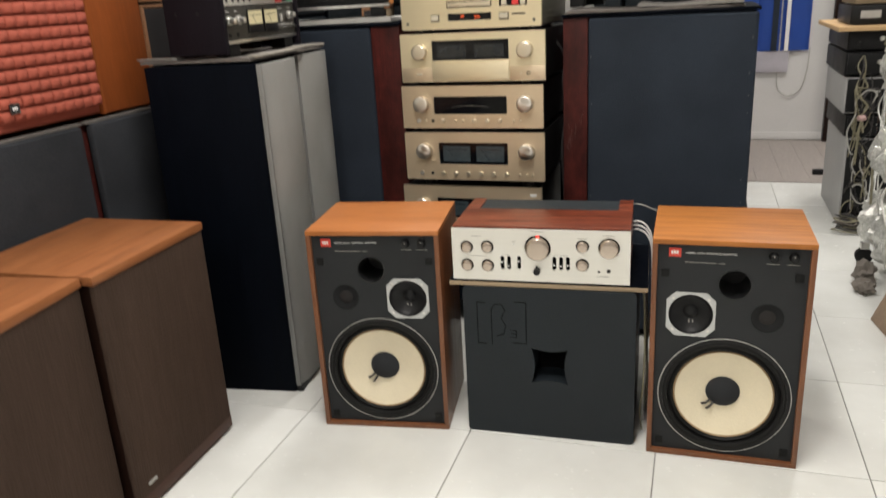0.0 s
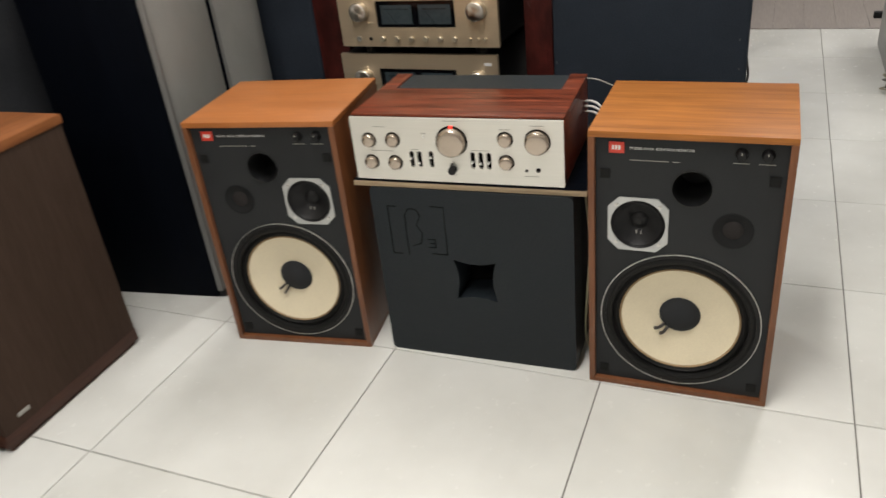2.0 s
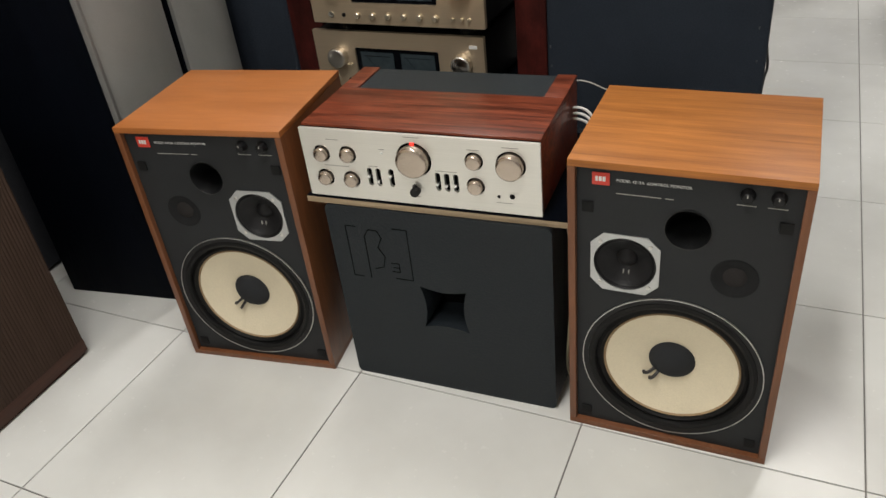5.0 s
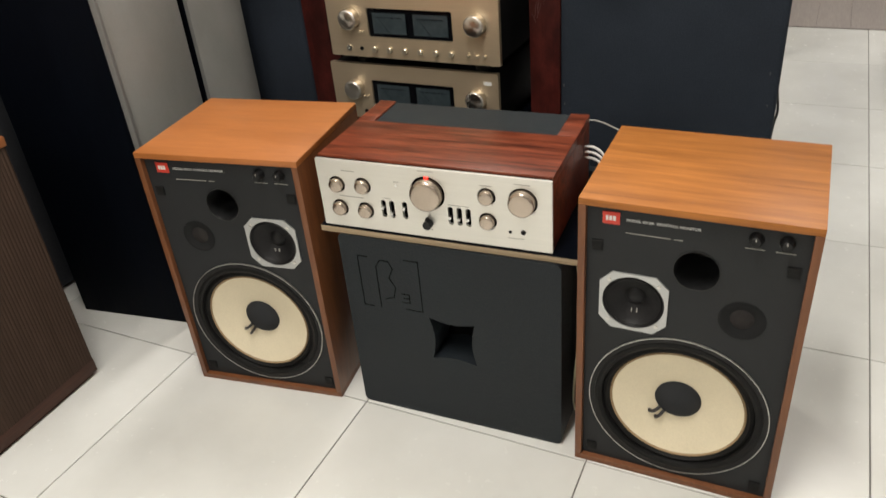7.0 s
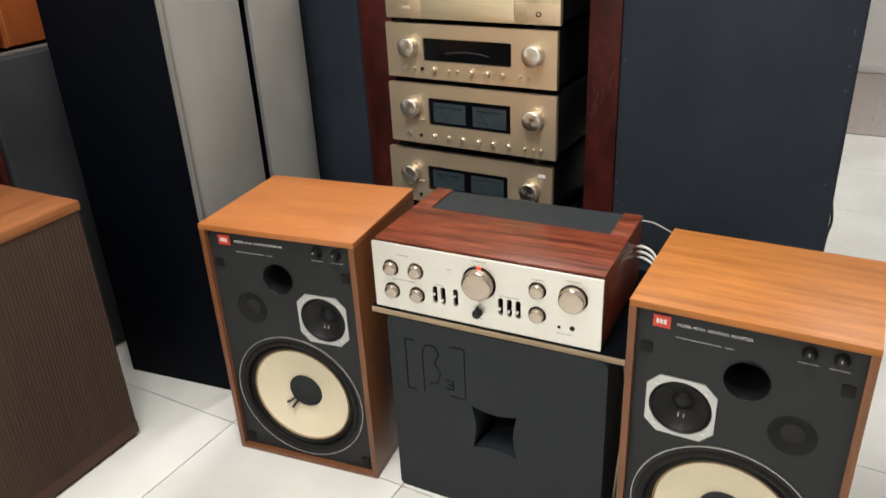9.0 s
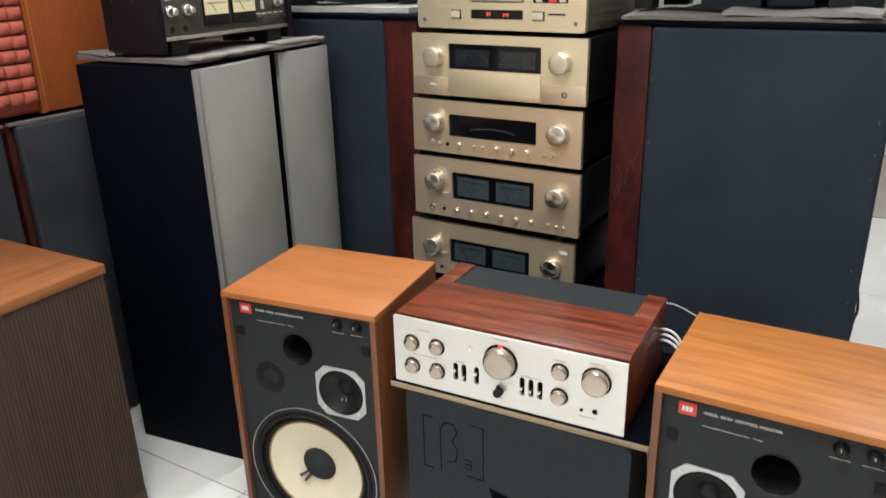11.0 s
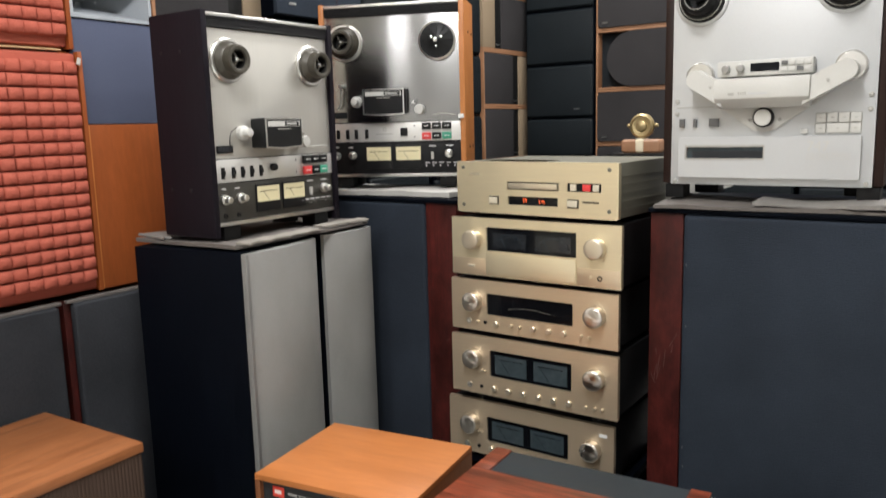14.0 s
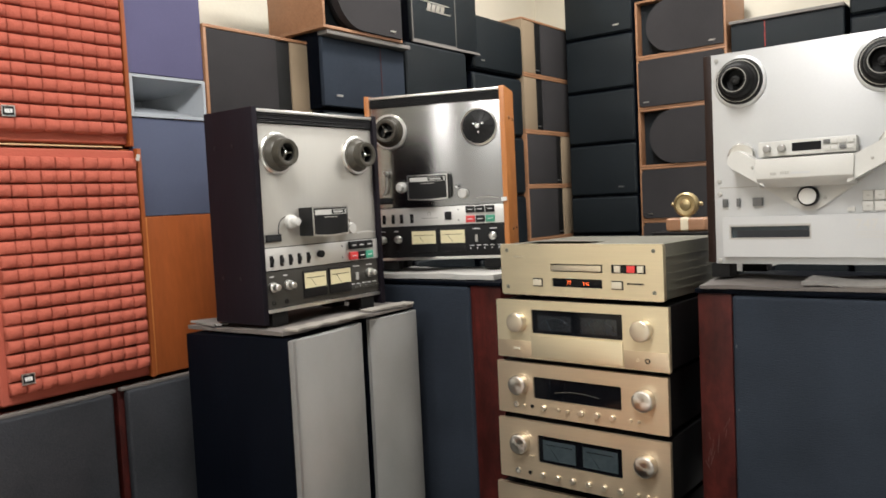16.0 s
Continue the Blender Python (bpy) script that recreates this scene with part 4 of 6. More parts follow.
    low_bow = [(x1 - 0.0035 + (x0 - x1 + 0.007) * i / 10, z0 + 0.0035 - 0.0035 * math.sin(math.pi * i / 10)) for i in range(11)]
    part("rim", panel([(x0, z1), (x1, z1)] + bow, [[(x0 + 0.0035, z1 - 0.0035), (x1 - 0.0035, z1 - 0.0035)] + low_bow], yf - 0.0022, yf - 0.0002), SATIN, hc, "bright metal rim")
    part("face", panel([(x0 + 0.0037, z1 - 0.0037), (x1 - 0.0037, z1 - 0.0037)] + low_bow, [], yf - 0.0010, yf - 0.0002), BLACK, hc)
    part("name_strip", boxed(x0 + 0.008, x1 - 0.008, yf - 0.0020, yf - 0.0011, z1 - 0.0205, z1 - 0.0075), WHITE_PART, hc, "silver name strip")
    part("dark_tag", boxed((x0 + x1) / 2 + 0.002, x1 - 0.012, yf - 0.0024, yf - 0.0021, z1 - 0.0190, z1 - 0.0090), BLACK, hc)
    part("print_bar", boxed((x0 + x1) / 2 + 0.008, x1 - 0.020, yf - 0.0027, yf - 0.0025, z1 - 0.0160, z1 - 0.0120), WHITE_PART, hc)
    part("print_line", boxed((x0 + x1) / 2 - 0.022, (x0 + x1) / 2 + 0.022, yf - 0.0016, yf - 0.0011, z1 - 0.0275, z1 - 0.0255), GREY_INK, hc)
    part("roller", turned(u(0.225), v(0.552), [(0.017, -0.0022), (0.017, -0.014), (0.012, -0.018), (0.0095, -0.034), (0, -0.036)], 24), WHITE_PART, ob, "pale guide roller")
    part("pinch_roller", turned(u(0.705), v(0.605), [(0.015, -0.0022), (0.015, -0.026), (0.013, -0.031), (0, -0.032)], 24), WHITE_PART, ob, "pale capstan roller")
    part("capstan", turned(u(0.665), v(0.565), [(0.006, -0.0022), (0.006, -0.030), (0.004, -0.034), (0, -0.034)], 16), CHROME, ob)
    arm = [(0.105, 0.612), (0.108, 0.575), (0.125, 0.545), (0.165, 0.525)] if right_hub else [(0.085, 0.590), (0.105, 0.565), (0.115, 0.50), (0.11, 0.46)]
    part("tension_arm", tube([(u(a), -0.014, v(b)) for a, b in arm], 0.0014 if right_hub else 0.0032), CABLE_DARK if right_hub else SATIN, ob, "bent tape tension arm")
    if not right_hub:
        part("arm_knob", turned(u(0.11), v(0.46), [(0.006, -0.0022), (0.006, -0.022), (0, -0.023)], 16), SATIN, ob)
    part("lever", tube([(u(0.80), -0.010, v(0.636)), (u(0.88), -0.014, v(0.630)), (u(0.965), -0.010, v(0.640))], 0.0015), GREY_INK, ob, "slim tape lever")
    ct = part("counter", boxed(u(0.025), u(0.145), -0.006, -0.0021, v(0.646), v(0.610), 0.001), BLACK, ob, "black tape counter")
    for k in range(4):
        part("digit_wheel", boxed(u(0.035 + 0.026 * k), u(0.055 + 0.026 * k), -0.0066, -0.0061, v(0.638), v(0.619)), DUST_CAP, ct)
    for f in ((0.055, 0.134, 0.205, 0.277, 0.352) if right_hub else (0.071, 0.144, 0.211, 0.292)):
        sw = part("slide_switch", boxed(u(f) - 0.0055, u(f) + 0.0055, -0.0066, -0.0061, v(0.768), v(0.713)), BLACK, ob, "black lever switch")
        part("lever", boxed(u(f) - 0.0035, u(f) + 0.0035, -0.0130, -0.0067, v(0.750), v(0.727), 0.001), BLACK, sw)
    if right_hub:
        knob("speed_knob", ob, u(0.45), v(0.727), 0.0095, 0.012, BLACK, -0.006, "black speed selector", False, 20)
    else:
        part("power_switch", boxed(u(0.578) - 0.011, u(0.578) + 0.011, -0.012, -0.0061, v(0.757), v(0.707), 0.002), BLACK, ob, "black rocker power switch")
        part("emblem", turned(u(0.43), v(0.715), [(0.006, -0.0061), (0.006, -0.0066), (0.004, -0.0066)], 16), GREY_INK, ob)
        part("print_line", boxed(u(0.365), u(0.495), -0.0066, -0.0061, v(0.744), v(0.740)), GREY_INK, ob)
    for f in (0.70, 0.76):
        part("lamp_dot", turned(u(0.655), v(f), [(0.0022, -0.0061), (0.002, -0.0072), (0, -0.0074)], 10), BLACK, ob)
    rows = ((0.700, (BLACK, BLACK, BLACK)), (0.757, (RED_KEY, BLACK, GREEN_KEY)))
    for fz, mats in rows:
        for k, mt in enumerate(mats):
            x = u(0.748 + 0.075 * k)
            key = part("key", boxed(x - 0.0142, x + 0.0142, -0.0150, -0.0061, v(fz) - 0.0105, v(fz) + 0.0105, 0.002), mt, ob, "piano key button")
            part("key_mark", boxed(x - 0.008, x + 0.008, -0.0155, -0.0150, v(fz) - 0.001, v(fz) + 0.001), WHITE_INK, key)
    for a, b in ((0.285 + sh, 0.485 + sh), (0.510 + sh, 0.710 + sh)):
        mt = part("meter", boxed(u(a), u(b), -0.0075, -0.0031, v(0.945), v(0.808), 0.0015), BLACK, ob, "level meter in a black housing")
        part("dial", boxed(u(a) + 0.003, u(b) - 0.003, -0.0082, -0.0076, v(0.895), v(0.818)), METER_LIT, mt, "cream meter dial")
        g = boxed(-0.0005, 0.0005, -0.0088, -0.0083, 0.0, 0.026)
        bmesh.ops.transform(g, matrix=Matrix.Translation(((u(a) + u(b)) / 2, 0, v(0.887))) @ Matrix.Rotation(radians(-38), 4, "Y"), verts=g.verts)
        part("needle", g, BLACK, mt)
        part("scale_line", boxed(u(a) + 0.010, u(b) - 0.010, -0.0087, -0.0083, v(0.845), v(0.842)), BLACK, mt)
    for f, fz in ((0.055, 0.866), (0.178, 0.864), (0.908, 0.860)):
        kk = knob("level_knob", ob, u(f), v(fz), 0.0125, 0.010, SATIN, -0.003, "satin level knob", False, 24)
        part("inner_knob", turned(u(f), v(fz), [(0.0085, -0.0131), (0.008, -0.027), (0.006, -0.029), (0, -0.029)], 24), SATIN, kk)
    for f in (0.06, 0.16):
        part("jack", turned(u(f), v(0.945), [(0.006, -0.0031), (0.006, -0.005), (0.0035, -0.0052), (0.003, -0.001), (0, -0.001)], 16), BLACK, ob)
    part("slider", boxed(u(0.785) - 0.004, u(0.785) + 0.004, -0.0090, -0.0031, v(0.893), v(0.850), 0.001), GREY_INK, ob)
    for k in range(5):
        x = u(0.745 + 0.053 * k)
        part("toggle", tube([(x, -0.002, v(0.936)), (x, -0.012, v(0.930)), (x, -0.019, v(0.928))], 0.0024, 6), CHROME, ob, "small chrome toggle")
        part("print_line", boxed(x - 0.007, x + 0.007, -0.0037, -0.0031, v(0.915), v(0.911)), WHITE_INK, ob)
    for f, l in ((0.055, 0.014), (0.160, 0.014), (0.785, 0.022), (0.915, 0.022)):
        part("print_line", boxed(u(f) - l / 2, u(f) + l / 2, -0.0037, -0.0031, v(0.818), v(0.813)), WHITE_INK, ob)
    return ob


LEVEL_GREY = surface("dark_olive_panel", (0.055, 0.052, 0.045), 0.42, 0.4, 0.08)
HUB_GREY = surface("olive_grey_hub", (0.054, 0.048, 0.036), 0.42, 0.2, 0.2)
steel_deck("steel reel tape deck with dark cheeks on a grey tower", pose(-1.192, 2.272, 1.057, 0, 0, 89.4), DARK_CHEEK, True, 0.429, 0.496, 0.176, DECK_STEEL, LEVEL_GREY, 0.0300, -0.022, 0.0385, 0.052)
steel_deck("steel reel tape deck with orange wood cheeks", pose(-1.198, 2.776, 1.128, 0, 0, 22.5), CHEEK_WOOD, False, 0.448, 0.521, 0.15, DECK_MIRROR, None, 0.0270)


DIAL_GREY = surface("satin_grey_dial", (0.34, 0.335, 0.32), 0.32, 0.6, 0.08, 20, 300, 0.05)


def white_deck(m):
    ob = thing("tape_deck", "white reel tape deck with dark cheeks and looped arms", "tape deck", "reel tape decks", m)
    w, h, d = 0.424, 0.486, 0.22
    u = lambda f: -w / 2 + f * w
    v = lambda f: h * (1 - f) + 0.033
    part("face_plate", boxed(-w / 2, w / 2, 0, 0.010, v(1.0), v(0), 0.002), WHITE_PANEL, ob, "pearl white face plate")
    part("body", boxed(-w / 2 + 0.002, w / 2 - 0.002, 0.0102, d, v(1.0) + 0.001, v(0) - 0.001), BLACK_METAL, ob)
    for sx in (-1, 1):
        a, b = sorted((sx * (w / 2 + 0.0004), sx * (w / 2 + 0.020)))
        part("cheek", boxed(a, b, 0.004, d, v(1.0) + 0.002, v(0) + 0.001, 0.003), WALNUT_DARK, ob, "dark wooden cheek")
        part("foot", boxed(sx * 0.205 - 0.022, sx * 0.205 + 0.022, 0.008, 0.06, 0, 0.0328, 0.003), RUBBER, ob)
        part("foot", boxed(sx * 0.17 - 0.03, sx * 0.17 + 0.03, d - 0.07, d - 0.02, 0, 0.0328, 0.003), RUBBER, ob)
    for f in (0.152, 0.843):
        r = 0.038
        x, z = u(f), v(0.140)
        hb = part("reel_hub", turned(x, z, [(r * 1.55, -0.0003), (r * 1.55, -0.003), (r * 1.45, -0.0045), (r * 1.38, -0.0045)], 48), FRAME_SILVER, ob, "pale reel table")
        part("hub_body", turned(x, z, [(r * 1.38, -0.0046), (r * 1.32, -0.012), (r * 1.18, -0.014), (r * 1.12, -0.020), (r * 1.00, -0.022), (r * 0.92, -0.034), (r * 0.88, -0.042), (r * 0.80, -0.045), (r * 0.66, -0.045), (r * 0.62, -0.020), (r * 0.30, -0.018), (r * 0.26, -0.034), (r * 0.14, -0.036), (0, -0.034)], 48), RUBBER, hb, "black hub adaptor")
        part("chrome_line", turned(x, z, [(r * 1.24, -0.0135), (r * 1.24, -0.0150), (r * 1.20, -0.0150), (r * 1.20, -0.0135)], 48), GREY_INK, hb)
        part("front_ring", turned(x, z, [(r * 0.72, -0.0448), (r * 0.71, -0.0462), (r * 0.68, -0.0462), (r * 0.67, -0.0448)], 48), INK, hb, "worn grey ring round the hub")
    bar = part("control_bar", boxed(u(0.262), u(0.722), -0.034, -0.0002, v(0.505), v(0.437), 0.003), WHITE_PART, ob, "white control bar")
    for f in (0.308, 0.380):
        knob("dial", bar, u(f), v(0.470), 0.0085, 0.010, DIAL_GREY, -0.034, "grey pitch dial", False, 24)
    part("display", boxed(u(0.428), u(0.566), -0.0345, -0.0341, v(0.487), v(0.450)), GLASS_BLACK, bar, "dark counter display")
    for r2, fz in enumerate((0.456, 0.483)):
        for k in range(4):
            x = u(0.592 + 0.036 * k)
            part("small_key", boxed(x - 0.0065, x + 0.0065, -0.0375, -0.0341, v(fz) - 0.0045, v(fz) + 0.0045, 0.001), SWITCH_GREY if (k == 0 and r2 == 0) or (k == 2 and r2) else WHITE_PART, bar, "small push key")
    cover = bmesh.new()
    ends = []
    for sx in (-1, 1):
        rim = [(-0.0003, 0.515, 1), (-0.060, 0.515, 1), (-0.060, 0.604, 0.99), (-0.040, 0.645, 0.97), (-0.0003, 0.645, 0.97)]
        ends.append([cover.verts.new((u(0.492) + sx * 0.230 * w * k, y, v(f))) for y, f, k in rim])
    for a in range(5):
        b = (a + 1) % 5
        cover.faces.new((ends[0][a], ends[0][b], ends[1][b], ends[1][a]))
    cover.faces.new(ends[0][::-1])
    cover.faces.new(ends[1])
    bmesh.ops.recalc_face_normals(cover, faces=cover.faces)
    bmesh.ops.bevel(cover, geom=list(cover.edges), offset=0.002, segments=2, affect="EDGES", profile=0.5)
    hc = part("head_cover", cover, WHITE_PART, ob, "white head cover")
    part("mark", boxed(u(0.335), u(0.365), -0.0606, -0.0601, v(0.590), v(0.578)), GREY_INK, hc)
    for k in range(4):
        part("mark", boxed(u(0.385 + 0.011 * k), u(0.392 + 0.011 * k), -0.0606, -0.0601, v(0.588), v(0.575)), GREY_INK, hc)
    part("mark", boxed(u(0.435), u(0.525), -0.0606, -0.0601, v(0.588), v(0.580)), WHITE_PANEL, hc)
    # the two guide arms: long rounded plates
    for fx, fz, ex, ez in ((0.165, 0.512, 0.290, 0.585), (0.872, 0.500, 0.695, 0.580)):
        ax, az, bx, bz = u(fx), v(fz), u(ex), v(ez)
        r, sd = 0.0215, 1 if fx < 0.5 else -1
        pts = [(ax - sd * r * math.cos(radians(k)), az + r * math.sin(radians(k))) for k in range(-60, 101, 16)]
        pts += [(u(0.266 if sd > 0 else 0.718), v(0.520)), (u(0.30 if sd > 0 else 0.684), v(0.640))]
        arm = part("guide_arm", panel(pts, [], -0.052, -0.016), WHITE_PART, ob, "white rounded guide arm")
        part("roller", turned(ax - 0.004 * (1 if fx < 0.5 else -1), az + 0.010, [(0.031, -0.0003), (0.030, -0.010), (0.027, -0.0125), (0, -0.0125)], 36), SATIN, arm, "satin guide roller")
        part("screw", turned((ax + bx) / 2 + 0.006, (az + bz) / 2, [(0.0034, -0.052), (0.0032, -0.0535), (0.001, -0.0538), (0, -0.0528)], 10), GREY_INK, arm)
    part("shield", panel([(u(0.19), v(0.595)), (u(0.79), v(0.595)), (u(0.56), v(0.735)), (u(0.525), v(0.750)), (u(0.488), v(0.756)), (u(0.45), v(0.750)), (u(0.415), v(0.735))], [], -0.006, -0.0003), WHITE_PART, ob, "white pointed shield")
    kn = knob("capstan_knob", ob, u(0.490), v(0.690), 0.0215, 0.016, BLACK, -0.006, "white-capped black knob", False, 32)
    part("cap", turned(u(0.490), v(0.690), [(0.0180, -0.0225), (0.0175, -0.0245), (0, -0.0250)], 32), WHITE_PART, kn)
    for f in (0.420, 0.565):
        part("screw", turned(u(f), v(0.700), [(0.004, -0.0061), (0.0036, -0.0075), (0, -0.0077)], 12), GREY_INK, ob)
    for f, sw in ((0.061, 0.006), (0.132, 0.004), (0.233, 0.011)):
        part("rocker_switch", boxed(u(f) - sw, u(f) + sw, -0.007, -0.0003, v(0.728), v(0.688), 0.0015), SWITCH_GREY, ob, "grey rocker switch")
    for fz in (0.697, 0.743):
        n = 4 if fz < 0.7 else 3
        for k in range(n):
            wd = 0.0215 if n == 4 or k != 1 else 0.0435
            x = u(0.758 + 0.0525 * k) if n == 4 else u((0.758, 0.8365, 0.9155)[k])
            rim = part("transport_key", boxed(x - wd / 2, x + wd / 2, -0.0012, -0.0002, v(fz) - 0.0108, v(fz) + 0.0108), GREY_INK, ob, "white transport key in a grey rim")
            part("key_cap", boxed(x - wd / 2 + 0.001, x + wd / 2 - 0.001, -0.0050, -0.0013, v(fz) - 0.0098, v(fz) + 0.0098, 0.001), WHITE_PART, rim)
            part("key_mark", boxed(x - 0.003, x + 0.003, -0.0054, -0.0050, v(fz) - 0.0012, v(fz) + 0.0012), GREY_INK, rim)
    part("eject_key", boxed(u(0.665), u(0.70), -0.004, -0.0003, v(0.765), v(0.745), 0.001), WHITE_PART, ob)
    x0, x1, z0, z1 = u(0.05), u(0.945), v(0.965), v(0.776)
    wx0, wx1, wz0, wz1 = u(0.085), u(0.50), v(0.882), v(0.812)
    low = part("lower_panel", panel(rect(x0, x1, z0, z1, 0.002), [rect(wx0, wx1, wz0, wz1)], -0.012, -0.0003), WHITE_PANEL, ob, "raised white lower panel with meter window", 20)
    part("window_frame", panel(rect(wx0, wx1, wz0, wz1), [rect(wx0 + 0.0035, wx1 - 0.003, wz0 + 0.0035, wz1 - 0.0045)], -0.0128, -0.003), GREY_INK, low, "grey window frame")
    part("window", boxed(wx0 + 0.002, wx1 - 0.001, -0.0045, -0.0008, wz0 + 0.002, wz1 - 0.002), METER_DARK, low, "dark meter window")
    # Grey strip stands in for the reflection in the window's lower half.
    part("window_sill", boxed(wx0 + 0.016, wx1 - 0.004, -0.0070, -0.0046, wz0 + 0.004, wz0 + 0.020), DUST_CAP, low)
    words("model_number", "747", 0.030, u(0.70), -0.0122, v(0.822), WHITE_SHADE, low, "faint pale model number")
    for x, l, z in ((0.70, 0.086, 0.853), (0.70, 0.086, 0.864), (0.70, 0.086, 0.875)):
        part("print_line", boxed(u(x), u(x) + l, -0.0126, -0.0121, v(z) - 0.0012, v(z)), WHITE_SHADE, low, "faint pale printing")
    for f, fz in ((0.03, 0.03), (0.03, 0.605), (0.03, 0.665), (0.975, 0.605), (0.975, 0.665), (0.025, 0.985), (0.972, 0.985)):
        part("screw", turned(u(f), v(fz), [(0.0052, -0.0003), (0.0048, -0.003), (0.002, -0.0038), (0, -0.0022)], 16), GREY_INK, ob, "grey panel screw")
    part("seam", boxed(u(0.03), u(0.23), -0.0010, -0.0002, v(0.637), v(0.633)), GREY_INK, ob)
    return ob


SWITCH_GREY = surface("dark_grey_switch_plastic", (0.10, 0.10, 0.098), 0.4, 0, 0.1)
WHITE_SHADE = surface("pale_print", (0.49, 0.48, 0.45), 0.5, 0, 0.03)
white_deck(pose(-0.110, 2.706, 1.0998, 0, 0, -0.9))


# ---- stack of gold components ----
def component(label, m, w, h, d, case, z0):
    ob = thing("gold_component", label, "amplifier", "stack of gold components", m)
    part("case", boxed(-w / 2 + 0.010, w / 2 - 0.010, 0.0135, d, z0 + 0.001, h - 0.001, 0.002), case, ob, "plain metal case")
    for sx in (-1, 1):
        for y in (0.05, d - 0.05):
            g = bmesh.new()
            bmesh.ops.create_cone(g, cap_ends=True, segments=20, radius1=0.020, radius2=0.022, depth=z0 + 0.0004, matrix=Matrix.Translation((sx * w * 0.36, y, (z0 + 0.0004) / 2)))
            part("foot", g, BLACK, ob)
    return ob


def gold_face(ob, w, h, z0, holes, material, r=0.0015):
    fp = part("front_panel", panel(round_rect(-w / 2, w / 2, z0, h, r), holes, 0, 0.013), material, ob, "brushed gold front panel", 20)
    part("backing", boxed(-w / 2 + 0.006, w / 2 - 0.006, 0.0105, 0.0128, z0 + 0.004, h - 0.004), PIT, ob)
    return fp


def row_of_studs(ob, u, z, fs, r, material, label):
    for f in fs:
        part("stud", turned(u(f), z, [(r, -0.0002), (r, -0.007), (r * 0.8, -0.0085), (0, -0.0085)], 16), material, ob, label)


def disc_player(m):
    w, h, z0 = 0.475, 0.1455, 0.0105
    ob = component("pale gold disc player with lit display on an amplifier stack", m, w, h, 0.34, OLIVE_CASE, z0)
    u = lambda f: -w / 2 + f * w
    v = lambda f: h - f * (h - z0)
    tray, disp = rect(u(0.341), u(0.662), v(0.525), v(0.375)), rect(u(0.346), u(0.657), v(0.815), v(0.650))
    block = rect(u(0.713), u(0.905), v(0.525), v(0.370))
    gold_face(ob, w, h, z0, [tray, disp, block], PALE_GOLD, 0.007)
    part("disc_tray", boxed(u(0.3475), u(0.6555), -0.003, 0.010, v(0.505), v(0.398), 0.0012), KNOB_GOLD, ob, "gold disc tray front")
    ds = part("display", boxed(u(0.347), u(0.656), 0.004, 0.010, v(0.813), v(0.652)), GLASS_BLACK, ob, "black display with orange digits")
    words("digits", "77", 0.014, u(0.435), 0.0036, v(0.735), DIGIT, ds, "lit orange digits")
    words("digits", "2.42", 0.011, u(0.535), 0.0036, v(0.740), DIGIT, ds, "lit orange digits")
    bl = part("key_block", boxed(u(0.714), u(0.904), 0.003, 0.010, v(0.523), v(0.372)), GLASS_BLACK, ob, "black key block")
    for f, mt in ((0.748, CREAM_KEY), (0.825, RED_KEY), (0.877, CREAM_KEY)):
        hw = 0.0105 if mt is RED_KEY else 0.008
        part("key", boxed(u(f) - hw, u(f) + hw, -0.003, 0.003, v(0.508), v(0.388), 0.001), mt, bl, "small square key")
    for f, hw in ((0.254, 0.0125), (0.746, 0.0135)):
        rim = part("key_rim", boxed(u(f) - hw - 0.0024, u(f) + hw + 0.0024, -0.001, -0.0002, v(0.822), v(0.662)), BLACK, ob)
        part("key", boxed(u(f) - hw, u(f) + hw, -0.006, -0.0011, v(0.800), v(0.680), 0.001), CREAM_KEY, rim, "cream square key")
    part("slot", boxed(u(0.801), u(0.893), -0.0012, -0.0002, v(0.720), v(0.692)), BLACK, ob)
    part("print_line", boxed(u(0.09), u(0.155), -0.0006, -0.0002, v(0.265), v(0.225)), GOLD_SHADE, ob, "faint gold lettering")
    for f in (0.046, 0.950):
        for fz in (0.12, 0.85):
            part("screw", turned(u(f), v(fz), [(0.005, -0.0002), (0.0046, -0.002), (0.0015, -0.0026), (0, -0.0014)], 14), OLIVE_CASE, ob)
    for k in range(5):
        z = 0.03 + 0.02 * k
        part("case_rib", boxed(w / 2 - 0.0098, w / 2 - 0.0085, 0.03, 0.33, z, z + 0.004), OLIVE_CASE, ob)
    part("top_plate", boxed(-0.19, 0.02, 0.015, 0.12, h - 0.0035, h - 0.001), PALE_GOLD, ob, "gold top edge plate")
    return ob


GOLD_SHADE = surface("worn_gold_print", (0.50, 0.43, 0.30), 0.5, 0.3, 0.03)


